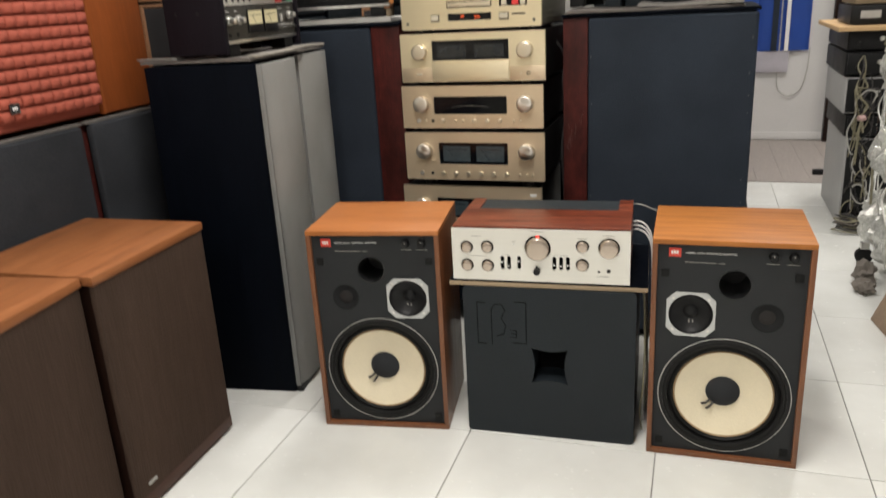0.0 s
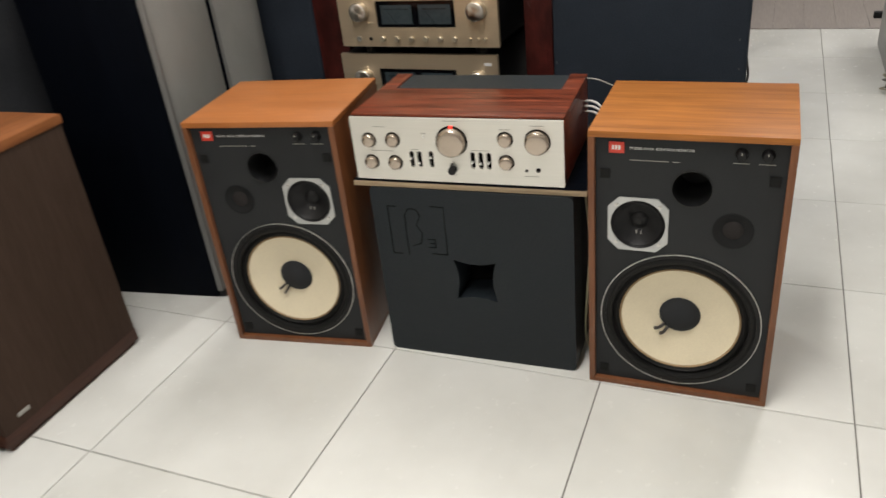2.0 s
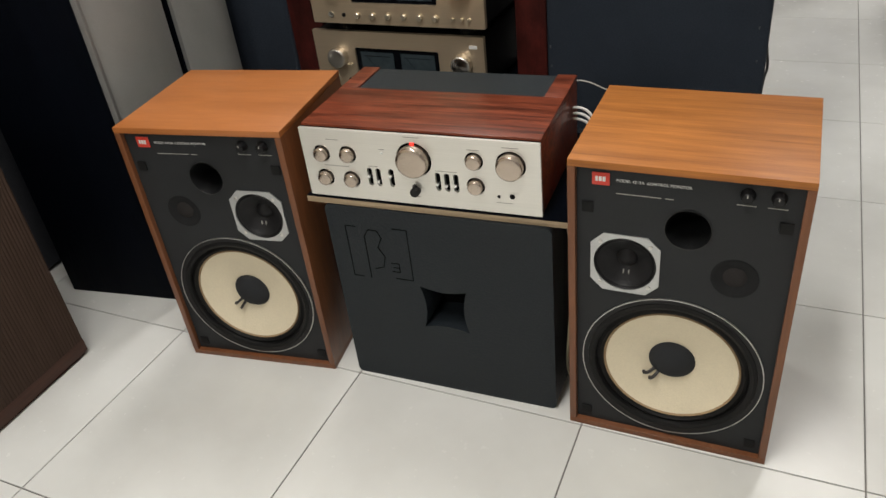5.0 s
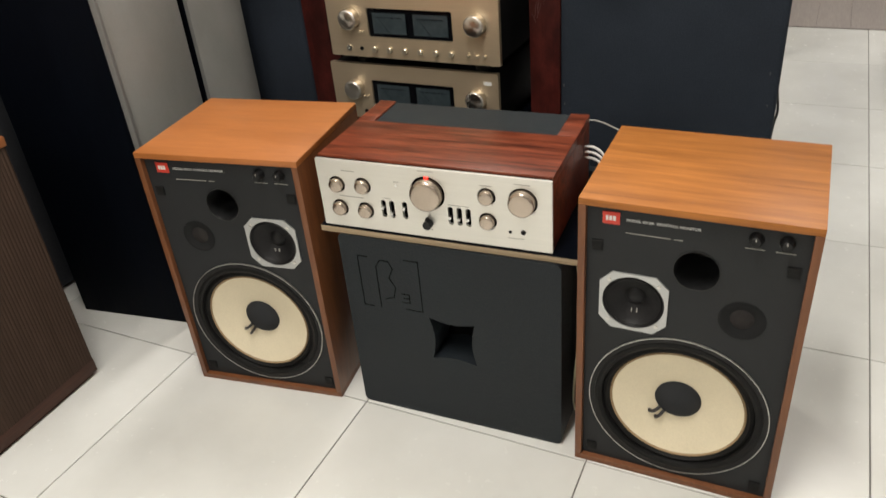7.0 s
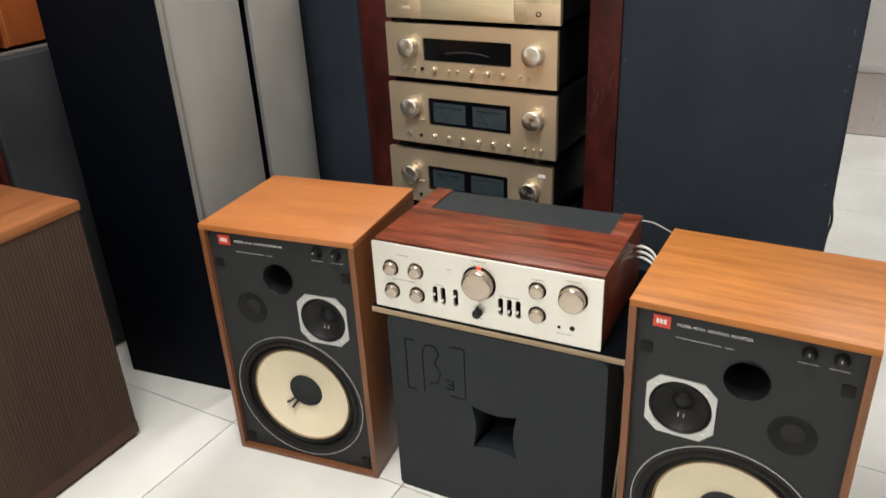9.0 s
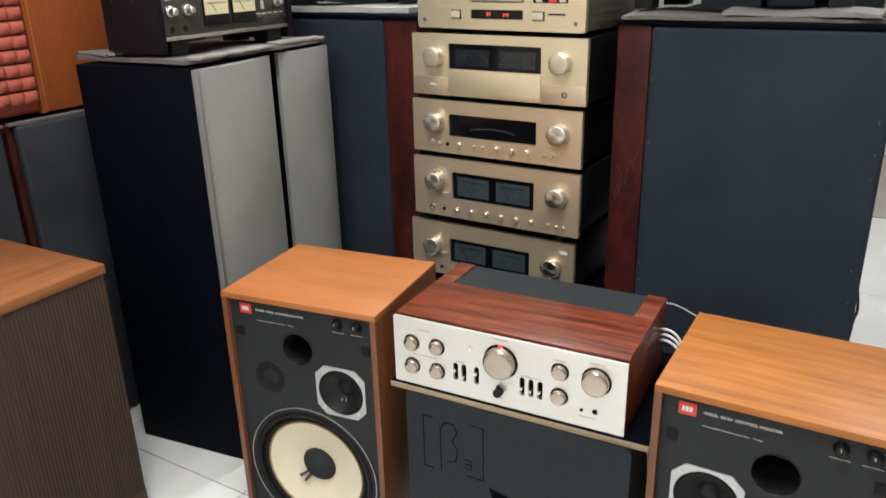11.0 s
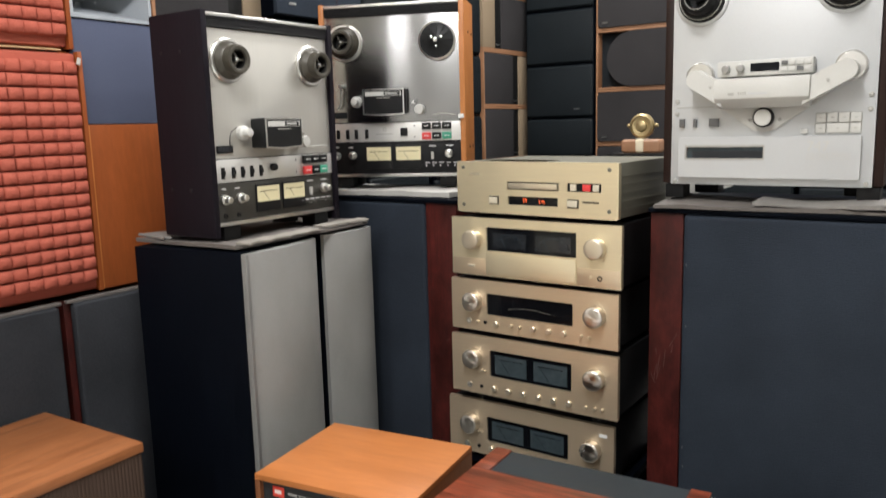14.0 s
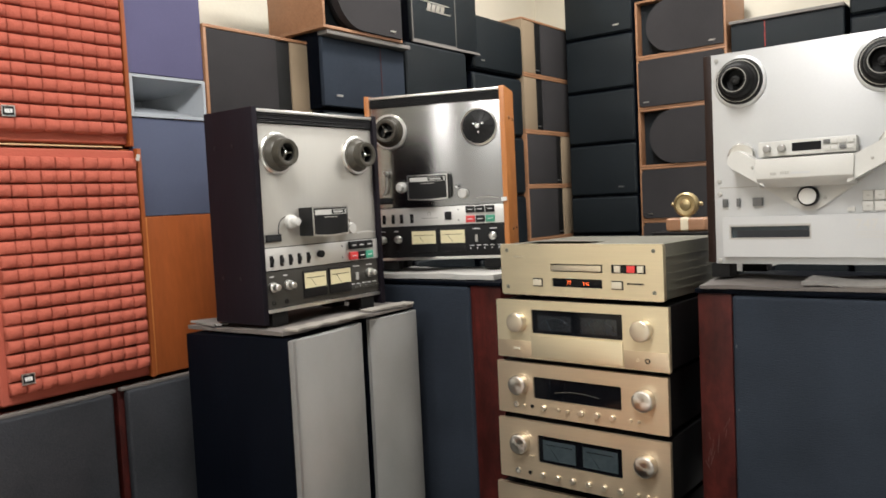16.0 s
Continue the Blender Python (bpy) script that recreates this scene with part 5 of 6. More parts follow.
def flap_amplifier(m):
    w, h, z0 = 0.484, 0.1665, 0.0135
    ob = component("champagne gold amplifier with smoked window and lower flap", m, w, h, 0.40, BLACK_METAL, z0)
    u = lambda f: -w / 2 + f * w
    v = lambda f: h - f * (h - z0)
    gold_face(ob, w, h, z0, [rect(u(0.227), u(0.759), v(0.556), v(0.148))], PALE_GOLD)
    win = part("window", boxed(u(0.228), u(0.758), 0.004, 0.010, v(0.554), v(0.150)), GLASS_BLACK, ob, "smoked black meter window")
    for f in (0.365, 0.622):
        dial = [(u(f) + 0.052 * math.cos(radians(a)), v(0.60) + 0.050 * math.sin(radians(a))) for a in range(40, 141, 10)]
        part("meter_scale", tube([(x, 0.0034, z) for x, z in dial], 0.0005, 4), METER_DARK, win, "faint curved meter scale")
        part("needle", tube([(u(f) - 0.008, 0.0032, v(0.53)), (u(f) - 0.026, 0.0032, v(0.31))], 0.0005, 4), METER_DARK, win)
    for a, b in ((0.262, 0.465), (0.522, 0.725)):
        part("meter_dial", boxed(u(a), u(b), 0.0037, 0.0039, v(0.50), v(0.24)), METER_DIM, win, "dim meter dial behind smoked glass")
    part("flap", boxed(u(0.225), u(0.761), -0.005, -0.0002, v(0.960), v(0.580), 0.0015), PALE_GOLD, ob, "gold drop-down flap")
    part("lower_band", boxed(u(0.004), u(0.222), -0.0012, -0.0002, v(0.985), v(0.70), 0.0004), GOLD, ob)
    part("lower_band", boxed(u(0.764), u(0.996), -0.0012, -0.0002, v(0.985), v(0.70), 0.0004), GOLD, ob)
    for f in (0.143, 0.869):
        knob("gold_knob", ob, u(f), v(0.372), 0.0255, 0.023, KNOB_GOLD, 0, "smooth gold knob", False, 40)
    part("power_key", boxed(u(0.109), u(0.150), -0.004, -0.0013, v(0.856), v(0.812), 0.0008), CREAM_KEY, ob)
    for f, r in ((0.838, 0.003), (0.889, 0.0045)):
        part("jack", turned(u(f), v(0.845), [(r * 1.4, -0.0013), (r * 1.4, -0.003), (r, -0.0032), (r * 0.9, -0.001), (0, -0.001)], 16), BLACK if r > 0.004 else KNOB_GOLD, ob)
    return ob


def window_amplifier(label, m, meters, w, h, z0, dv=0.0, depth=0.40):
    """dv: how much lower the window and knobs sit, as a share of the panel."""
    ob = component(label, m, w, h, depth, BLACK_METAL, z0)
    u = lambda f: -w / 2 + f * w
    v = lambda f: h - f * (h - z0)
    a, b, t, l = (0.250, 0.746, 0.210 + dv, 0.668 + dv) if meters else (0.232, 0.752, 0.250, 0.668)
    gold_face(ob, w, h, z0, [round_rect(u(a), u(b), v(l), v(t), 0.004, 3)], GOLD)
    win = part("window", boxed(u(a) + 0.0006, u(b) - 0.0006, 0.0045, 0.010, v(l) + 0.0006, v(t) - 0.0006), GLASS_BLACK, ob, "recessed dark window")
    if meters:
        mid = (a + b) / 2
        for c0, c1 in ((a + 0.028, mid - 0.022), (mid + 0.022, b - 0.028)):
            mt = part("meter_dial", boxed(u(c0), u(c1), 0.0036, 0.0044, v(l - 0.055), v(t + 0.075)), METER_DARK, win, "unlit grey-green meter dial")
            part("needle", tube([(u((c0 + c1) / 2), 0.0032, v(l - 0.06)), (u(c0 + 0.03), 0.0032, v(t + 0.13))], 0.0004, 4), METER_DIM, mt)
            part("scale_line", boxed(u(c0) + 0.01, u(c1) - 0.01, 0.0031, 0.0035, v(t + 0.15), v(t + 0.14)), METER_DIM, mt)
    else:
        mid = u((a + b) / 2)
        arc = [(mid + 0.30 * math.sin(radians(k)), v(0.47) - 0.30 + 0.30 * math.cos(radians(k))) for k in range(-12, 13, 3)]
        part("tuning_scale", tube([(x, 0.0036, z) for x, z in arc], 0.0007, 5), METER_PALE, win, "curved silver scale")
    for f in (0.148, 0.880):
        knob("silver_knob", ob, u(f), v((0.380 if meters else 0.422) + dv), 0.0260, 0.024, KNOB_SILVER, 0, "turned silver knob", False, 40)
    zr = v(0.860 if meters else 0.820)
    if meters:
        row_of_studs(ob, u, zr, (0.279, 0.371, 0.462, 0.554, 0.645, 0.734), 0.0075, KNOB_GOLD, "small gold knob")
        row_of_studs(ob, u, zr, (0.829, 0.879, 0.919), 0.004, KNOB_GOLD, "tiny gold stud")
        row_of_studs(ob, u, v(0.58), (0.200, 0.220), 0.0025, KNOB_GOLD, "tiny gold stud")
    else:
        row_of_studs(ob, u, zr, (0.295, 0.523, 0.614, 0.702), 0.0075, KNOB_GOLD, "small gold knob")
        row_of_studs(ob, u, zr, (0.173, 0.388, 0.440, 0.801, 0.845), 0.004, KNOB_GOLD, "tiny gold stud")
    part("jack", turned(u(0.118), zr, [(0.0075, -0.0002), (0.0075, -0.004), (0.004, -0.0045), (0.0038, -0.001), (0, -0.001)], 18), SATIN, ob)
    part("jack", turned(u(0.196 if meters else 0.222), zr, [(0.005, -0.0002), (0.005, -0.003), (0, -0.0032)], 16), BLACK, ob)
    return ob


disc_player(pose(-0.641, 2.609, 1.0425, 0, 0, -5.0))
flap_amplifier(pose(-0.634, 2.587, 0.8755, 0, 0, -2.0))
window_amplifier("champagne gold tuner amplifier with dark dial window", pose(-0.643, 2.594, 0.7235, 0, 0, -1.3), False, 0.482, 0.1515, 0.0125)
window_amplifier("champagne gold amplifier with two unlit level meters", pose(-0.638, 2.582, 0.5375, 0, 0, -1.1), True, 0.481, 0.1855, 0.0255)
low_amp = window_amplifier("champagne gold amplifier with meters and a white price label", pose(-0.657, 2.598, 0.3715, 0, 0, -0.8), True, 0.489, 0.1655, 0.0125, 0.070)
part("price_label", boxed(0.206, 0.227, -0.0012, -0.0002, 0.1355, 0.1440), WHITE_INK, low_amp, "small white price label")
low_stand = thing("equipment_stand", "low black stand under the gold components", "stand", "", pose(-0.653, 2.61, 0.0))
part("shelf", boxed(-0.25, 0.25, 0, 0.40, 0.35, 0.371, 0.002), BLACK_ASH, low_stand)
for lx in (-0.235, 0.235):
    for ly in (0.015, 0.385):
        part("leg", boxed(lx - 0.015, lx + 0.015, ly - 0.014, ly + 0.014, 0, 0.3498, 0.002), BLACK_ASH, low_stand)
part("lower_shelf", boxed(-0.219, 0.219, 0.03, 0.37, 0.10, 0.118, 0.002), BLACK_ASH, low_stand)
solid("power_cable", tube([(-0.40, 2.80, 1.0), (-0.372, 2.82, 0.94), (-0.375, 2.81, 0.86), (-0.368, 2.82, 0.75), (-0.378, 2.80, 0.62), (-0.37, 2.82, 0.35), (-0.38, 2.84, 0.006)], 0.004), CABLE_DARK, "dark power cable hanging behind the gold components", "cable")


# ---- red foam-fronted cabinets on slate grey ones ----
def foam_cabinet(label, m, w, h, nx, nz, bx, bz):
    """bx, bz: where the badge sits."""
    d = 0.26
    ob = thing("foam_front_loudspeaker", label, "loudspeaker", "red foam-fronted loudspeakers", m)
    part("body", boxed(-w / 2, w / 2, 0.0, d, 0, h, 0.002), ORANGE_WOOD, ob, "orange wooden cabinet")
    part("foam_edge", boxed(-w / 2 + 0.004, w / 2 - 0.010, -0.022, -0.0003, 0.006, h - 0.006, 0.006, 3), RED_FOAM, ob, "plain red foam border")
    bx0, bx1, bz0, bz1 = -w / 2 + 0.020, w / 2 - 0.018, 0.028, h - 0.026
    cw, ch = (bx1 - bx0) / nx, (bz1 - bz0) / nz
    rng = random.Random(nz)
    shapes = []
    for k in range(6):
        bm = bmesh.new()
        a, b = cw * 0.5, ch * 0.49
        j = lambda s=0.0008: rng.uniform(-s, s)
        lift = -0.043 + j(0.0018)
        ring = ((-1, -1), (1, -1), (1, 1), (-1, 1))
        base = [bm.verts.new((sx * a, -0.0205, sz * b)) for sx, sz in ring]
        waist = [bm.verts.new((sx * a * 0.985 + j(), -0.037, sz * b * (0.95 if sz > 0 else 0.84) + j())) for sx, sz in ring]
        top = [bm.verts.new((sx * a * 0.88 + j(), lift, sz * b * (0.80 if sz > 0 else 0.64) + j())) for sx, sz in ring]
        for lo, hi in ((base, waist), (waist, top)):
            for q in range(4):
                bm.faces.new((lo[q], lo[(q + 1) % 4], hi[(q + 1) % 4], hi[q]))
        bm.faces.new(top)
        bm.faces.new(base)
        shapes.append(mesh_of("foam_block", bm, RED_FOAM, 85))
    for i in range(nx):
        for k in range(nz):
            blk = new("foam_block", rng.choice(shapes))
            blk.parent = ob
            blk.location = (bx0 + cw * (i + 0.5), 0, bz0 + ch * (k + 0.5))
    part("frame_strip", boxed(w / 2 - 0.0095, w / 2 + 0.002, -0.034, -0.0003, 0.001, h - 0.001, 0.0015), ORANGE_WOOD, ob, "narrow orange wooden frame edge")
    bd = part("badge", boxed(bx - 0.015, bx + 0.015, -0.0465, -0.0430, bz - 0.0125, bz + 0.0125, 0.001), BLACK, ob, "small black and white badge")
    part("badge_rim", panel(rect(bx - 0.015, bx + 0.015, bz - 0.0125, bz + 0.0125), [rect(bx - 0.013, bx + 0.013, bz - 0.0105, bz + 0.0105)], -0.0475, -0.0466), SATIN, bd)
    for k in range(3):
        part("mark", boxed(bx - 0.008 + 0.006 * k, bx - 0.0035 + 0.006 * k, -0.0472, -0.0466, bz - 0.0045, bz + 0.0045), WHITE_INK, bd)
    return ob


foam_cabinet("red block-foam loudspeaker standing on slate grey cabinets", pose(-1.623, 1.820, 0.882, 0, 0, 90), 0.388, 0.608, 10, 17, -0.137, 0.065)
foam_cabinet("red block-foam loudspeaker stacked on another one", pose(-1.632, 1.808, 1.4945, 0, 0, 90), 0.386, 0.600, 10, 17, -0.118, 0.072)
solid("cardboard_strip", boxed(-0.17, 0.17, 0, 0.02, 0, 0.003), PINE, "thin pale card strip between red loudspeakers", "card", pose(-1.600, 1.80, 1.4907, 0, 0, 90))


def slate_cabinet(label, m, w):
    h, d = 0.872, 0.33
    ob = thing("slate_loudspeaker", label, "loudspeaker", "slate grey floor loudspeakers", m)
    part("body", boxed(-w / 2, w / 2, 0.03, d, 0, h - 0.002, 0.003), BURGUNDY, ob, "burgundy cabinet")
    part("grille", boxed(-w / 2 + 0.014, w / 2 - 0.014, 0.0, 0.0295, 0.01, h - 0.004, 0.012, 3), SLATE_CLOTH, ob, "slate grey cloth grille")
    part("top_edge", boxed(-w / 2 + 0.002, w / 2 - 0.002, 0.012, 0.0292, h - 0.0038, h + 0.004, 0.002), CARD, ob, "dusty grey top edge")
    return ob


slate_cabinet("slate grey cloth-fronted floor loudspeaker under red foam ones", pose(-1.560, 1.676, 0.0, 0, 0, 90), 0.43)
slate_cabinet("slate grey cloth-fronted floor loudspeaker beside a black tower", pose(-1.560, 2.101, 0.0, 0, 0, 90), 0.40)
slate_cabinet("slate grey cloth-fronted floor loudspeaker behind brown ones", pose(-1.560, 1.246, 0.0, 0, 0, 90), 0.42)


# ---- horn loudspeaker on the orange cabinet ----
def orange_cabinet(m):
    ob = thing("orange_cabinet", "orange-brown veneered loudspeaker cabinet turned blank side out", "loudspeaker", "", m)
    part("body", boxed(-0.121, 0.121, 0.0, 0.26, 0, 0.428, 0.003), ORANGE_WOOD, ob)
    part("edge_strip", boxed(-0.120, -0.111, -0.004, -0.0003, 0.002, 0.426, 0.001), CHEEK_WOOD, ob, "paler edge strip")
    return ob


orange_cabinet(pose(-1.606, 2.138, 0.8815, 0, 0, 90))


def horn_cabinet(m):
    ob = thing("horn_loudspeaker", "slate blue cloth loudspeaker with a grey horn mouth", "loudspeaker", "", m)
    w, h, d = 0.236, 0.782, 0.26
    z0, z1 = 0.264, 0.377
    part("lower_front", boxed(-w / 2, w / 2, 0.0, 0.02, 0, z0 - 0.002, 0.004), BLUE_CLOTH, ob, "slate blue cloth panel")
    part("upper_front", boxed(-w / 2, w / 2, 0.0, 0.02, z1 + 0.002, h, 0.004), PURPLE_CLOTH, ob, "violet grey cloth panel")
    part("cabinet", boxed(-w / 2, w / 2, 0.16, d, 0, h), BLACK_ASH, ob)
    part("cabinet_low", boxed(-w / 2 + 0.002, w / 2 - 0.002, 0.0205, 0.1595, 0, z0 - 0.004), BLACK_ASH, ob)
    part("cabinet_high", boxed(-w / 2 + 0.002, w / 2 - 0.002, 0.0205, 0.1595, z1 + 0.004, h), BLACK_ASH, ob)
    bm = bmesh.new()
    rings = []
    for y, a, b, c in ((-0.004, 0.1165, 0.0562, 0), (-0.004, 0.108, 0.048, 0), (0.030, 0.098, 0.041, 0), (0.065, 0.080, 0.028, 0), (0.100, 0.052, 0.016, 0), (0.140, 0.016, 0.010, 0), (0.155, 0.012, 0.009, 0)):
        zc = (z0 + z1) / 2
        rings.append([bm.verts.new((sx * a, y, zc + sz * b)) for sx, sz in ((-1, -1), (1, -1), (1, 1), (-1, 1))])
    for r0, r1 in zip(rings, rings[1:]):
        for q in range(4):
            bm.faces.new((r0[q], r0[(q + 1) % 4], r1[(q + 1) % 4], r1[q]))
    bm.faces.new(rings[-1])
    part("horn", bm, HORN_GREY, ob, "pale grey flared horn mouth")
    return ob


horn_cabinet(pose(-1.606, 2.1215, 1.3105, 0, 0, 90))


LIP_GREY = surface("dusty_grey_lip", (0.17, 0.155, 0.14), 0.7, 0, 0.12)


# ---- bookshelf loudspeakers stacked along two walls ----
def badge_on(ob, x, y, z, s=1.0):
    g = bmesh.new()
    vs = [(-0.016, -0.003), (0.013, -0.003), (0.016, 0.003), (-0.013, 0.003)]
    lo = [g.verts.new((x + a * s, y - 0.0025, z + b * s)) for a, b in vs]
    hi = [g.verts.new((x + a * s, y - 0.0003, z + b * s)) for a, b in vs]
    g.faces.new(lo)
    for q in range(4):
        g.faces.new((lo[q], lo[(q + 1) % 4], hi[(q + 1) % 4], hi[q]))
    part("badge", g, SATIN, ob, "small silver slanted badge")


def bookshelf(label, m, w=0.42, h=0.262, d=0.24, style="full", badge=1):
    """full: charcoal grille in a wooden frame; oval: round-cornered grille beside an open slot; beige: beige end panel; dark: black all over."""
    ob = thing("bookshelf_loudspeaker", label, "loudspeaker", "stacked bookshelf loudspeakers", m)
    t = 0.010
    case = BLACK_ASH if style in ("dark", "split") else BOX_WOOD
    part("top_board", boxed(-w / 2, w / 2, 0, d, h - t, h - 0.0005, 0.0015), case, ob)
    part("bottom_board", boxed(-w / 2, w / 2, 0, d, 0, t, 0.0015), case, ob)
    for sx in (-1, 1):
        a, b = sorted((sx * w / 2, sx * (w / 2 - t)))
        part("side_board", boxed(a, b, 0, d, t, h - t - 0.0005, 0.001), BEIGE if style == "beige" and (sx < 0) == (badge == 0) else case, ob)
    part("inner_box", boxed(-w / 2 + t, w / 2 - t, 0.05, d - 0.002, t, h - t - 0.0005), TEAL_BLACK, ob)
    x0, x1, z0, z1 = -w / 2 + t, w / 2 - t, t + 0.001, h - t - 0.0015
    if style == "full":
        part("grille", panel(round_rect(x0, x1, z0, z1, 0.02), [], -0.006, 0.03), CHARCOAL_CLOTH, ob, "charcoal cloth grille")
        badge_on(ob, x0 + 0.035, -0.006, z0 + 0.02)
    elif style == "oval":
        pts = [(x1, z0), (x1, z1)] + [(x0 + 0.17 + 0.125 * math.cos(radians(a)), (z0 + z1) / 2 + (z1 - z0) / 2 * math.sin(radians(a))) for a in range(90, 271, 10)]
        part("grille", panel(pts, [], -0.008, 0.022), CHARCOAL_CLOTH, ob, "charcoal cloth grille with a round end")
        part("grille_rim", panel([(x0 + (x - x0) * 1.0 - 0.006 if x < x0 + 0.17 else x, z) for x, z in pts], [], 0.0225, 0.034), BLACK, ob)
        badge_on(ob, x1 - 0.05, -0.008, z0 + 0.02)
    elif style == "beige":
        lo = badge == 0
        s = 1 if not lo else -1
        e0, e1 = sorted((s * (w / 2 - t), s * (w / 2 - 0.115)))
        part("end_panel", boxed(e0, e1, 0.002, 0.03, z0, z1, 0.002), BEIGE, ob, "beige end panel")
        e0, e1 = sorted((s * (w / 2 - 0.116), s * (w / 2 - 0.172)))
        part("slot_panel", boxed(e0, e1, 0.006, 0.03, z0, z1, 0.002), RUBBER, ob, "matt black slot panel")
        e0, e1 = sorted((s * (w / 2 - 0.173), -s * (w / 2 - t)))
        part("grille", boxed(e0, e1, 0.000, 0.03, z0, z1, 0.004), CHARCOAL_CLOTH, ob, "charcoal cloth grille")
        badge_on(ob, s * (w / 2 - 0.143), 0.006, z0 + 0.018, 1.0)
    else:
        part("grille", boxed(x0 - 0.008, x1 + 0.008, -0.014, 0.03, z0 - 0.006, z1 + (0.006 if style == "dark" else -0.006), 0.016 if style == "dark" else 0.006, 3), NAVY_CLOTH if style == "split" and badge else TEAL_BLACK, ob, "blue-black grille")
        if style == "split":
            f = 0.69 if badge else 0.31
            part("seam", boxed(x0 + (x1 - x0) * f, x0 + (x1 - x0) * f + (0.003 if badge else 0.0018), -0.0152, -0.0142, z0, z1 - 0.006), BURGUNDY if badge else RED_BADGE, ob)
            part("top_lip", boxed(x0 - 0.012, x1 + 0.012, -0.044 if badge else -0.024, 0.0, h - 0.0150, h - 0.0006, 0.003), LIP_GREY, ob, "dusty grey top lip")
        if badge:
            badge_on(ob, x0 + (0.06 if badge == 1 else x1 - x0 - 0.07), -0.014, z0 + 0.03)
    return ob


WX = -1.6
for k in range(3):
    z = k * 0.3945
    bookshelf("walnut bookshelf loudspeaker with beige end panel, in a wall stack", pose(WX, 2.475, z, 0, 0, 90), 0.426, 0.392, 0.24, "beige")
bookshelf("walnut bookshelf loudspeaker with charcoal grille and beige end", pose(WX, 2.475, 1.189, 0, 0, 90), 0.426, 0.388, 0.24, "beige")
bookshelf("walnut bookshelf loudspeaker with charcoal grille and beige end", pose(WX, 2.462, 1.578, 0, 0, 90), 0.44, 0.275, 0.24, "beige")
for k in range(6):
    bookshelf("black bookshelf loudspeaker with moulded grille, in a wall stack", pose(-1.548, 2.848, 0.2715 * k, 0, 0, 90), 0.405, 0.270, 0.24, "dark", 0)
bookshelf("black bookshelf loudspeaker with divided moulded grille", pose(-1.548, 2.845, 1.6345, 0, 0, 90), 0.41, 0.244, 0.24, "split", 1)
bookshelf("walnut bookshelf loudspeaker with round-ended grille on a stack", pose(-1.50, 2.813, 1.880, 0, 0, 90), 0.385, 0.275, 0.26, "oval")
for k in range(6):
    bookshelf("black bookshelf loudspeaker with rounded grille, in a wall stack", pose(-1.57, 3.282, 0.2755 * k, 0, 0, 90), 0.385, 0.274, 0.26, "dark", 0)
bookshelf("black bookshelf loudspeaker with rounded grille, near the top", pose(-1.57, 3.282, 1.6585, 0, 0, 90), 0.388, 0.256, 0.26, "dark", 0)


def logo_speaker(m):
    ob = bookshelf("black loudspeaker with a large silver front emblem", m, 0.44, 0.30, 0.26, "dark", 0)
    for a, b, c, e in ((0.060, 0.064, 0.012, 0.290), (-0.215, -0.209, 0.012, 0.290), (-0.215, 0.064, 0.010, 0.016)):
        part("rim_line", boxed(a, b, -0.0158, -0.0142, c, e), METER_PALE, ob)
    part("bottom_lip", boxed(-0.222, 0.222, -0.022, -0.0145, -0.0004, 0.010, 0.002), LIP_GREY, ob, "dusty grey bottom lip")
    for k in range(4):
        g = boxed(-0.011, 0.011, -0.0170, -0.0142, -0.013, 0.013, 0.001)
        for vt in g.verts:
            vt.co.x += vt.co.z * 0.35
        bmesh.ops.translate(g, verts=g.verts, vec=(-0.107 + 0.028 * k, 0, 0.149))
        part("emblem_block", g, SATIN, ob, "silver emblem block")
    for z in (0.132, 0.165):
        part("emblem_bar", boxed(-0.160 if z > 0.15 else -0.125, 0.020 if z > 0.15 else 0.028, -0.0165, -0.0142, z, z + 0.004), SATIN, ob)
    return ob


logo_speaker(pose(-1.585, 3.365, 1.916, 0, 0, 90))
for k in range(7):
    bookshelf("black bookshelf loudspeaker with rounded grille, in a wall stack", pose(-1.60, 3.755, 0.2655 * k, 0, 0, 90), 0.39, 0.264, 0.26, "dark", 0)
bookshelf("small black loudspeaker with badge on top of a stack", pose(-1.60, 3.765, 1.8655, 0, 0, 90), 0.40, 0.232, 0.26, "dark", 1)
z = 0.0
for k, hh in enumerate((0.277, 0.277, 0.277, 0.277, 0.2545, 0.257, 0.264, 0.262)):
    bookshelf("walnut bookshelf loudspeaker with beige panel, in a corner stack", pose(-1.6, 4.215, z, 0, 0, 90), 0.455, hh, 0.26, "beige", 0 if k >= 6 else 1)
    z += hh + 0.0008
zs = [0.001 + 0.2775 * k for k in range(4)] + [1.117, 1.305, 1.5585, 1.815, 2.075]
for k, (za, zb) in enumerate(zip(zs, zs[1:] + [2.335])):
    bookshelf("blue-black moulded loudspeaker in a corner stack", pose(-1.40, 4.37, za), 0.355, zb - za - 0.001, 0.28, "dark", 2 if k in (5, 8) else 0)
zs = [0.0, 0.30, 0.60, 0.90, 1.178, 1.430, 1.702, 1.940]
for k, (za, zb) in enumerate(zip(zs, zs[1:] + [2.205])):
    bookshelf("walnut bookshelf loudspeaker with charcoal grille, in a rear stack", pose(-1.002, 4.37, za), 0.418, zb - za - 0.001, 0.28, "oval" if k in (5, 7) else "full")
zs = [0.2914 * k for k in range(8)]
for k, (za, zb) in enumerate(zip(zs, zs[1:])):
    bookshelf("black loudspeaker in a rear stack", pose(-0.555, 4.40, za), 0.45, zb - za - 0.001, 0.28, "split" if k == 6 else "dark", 0)
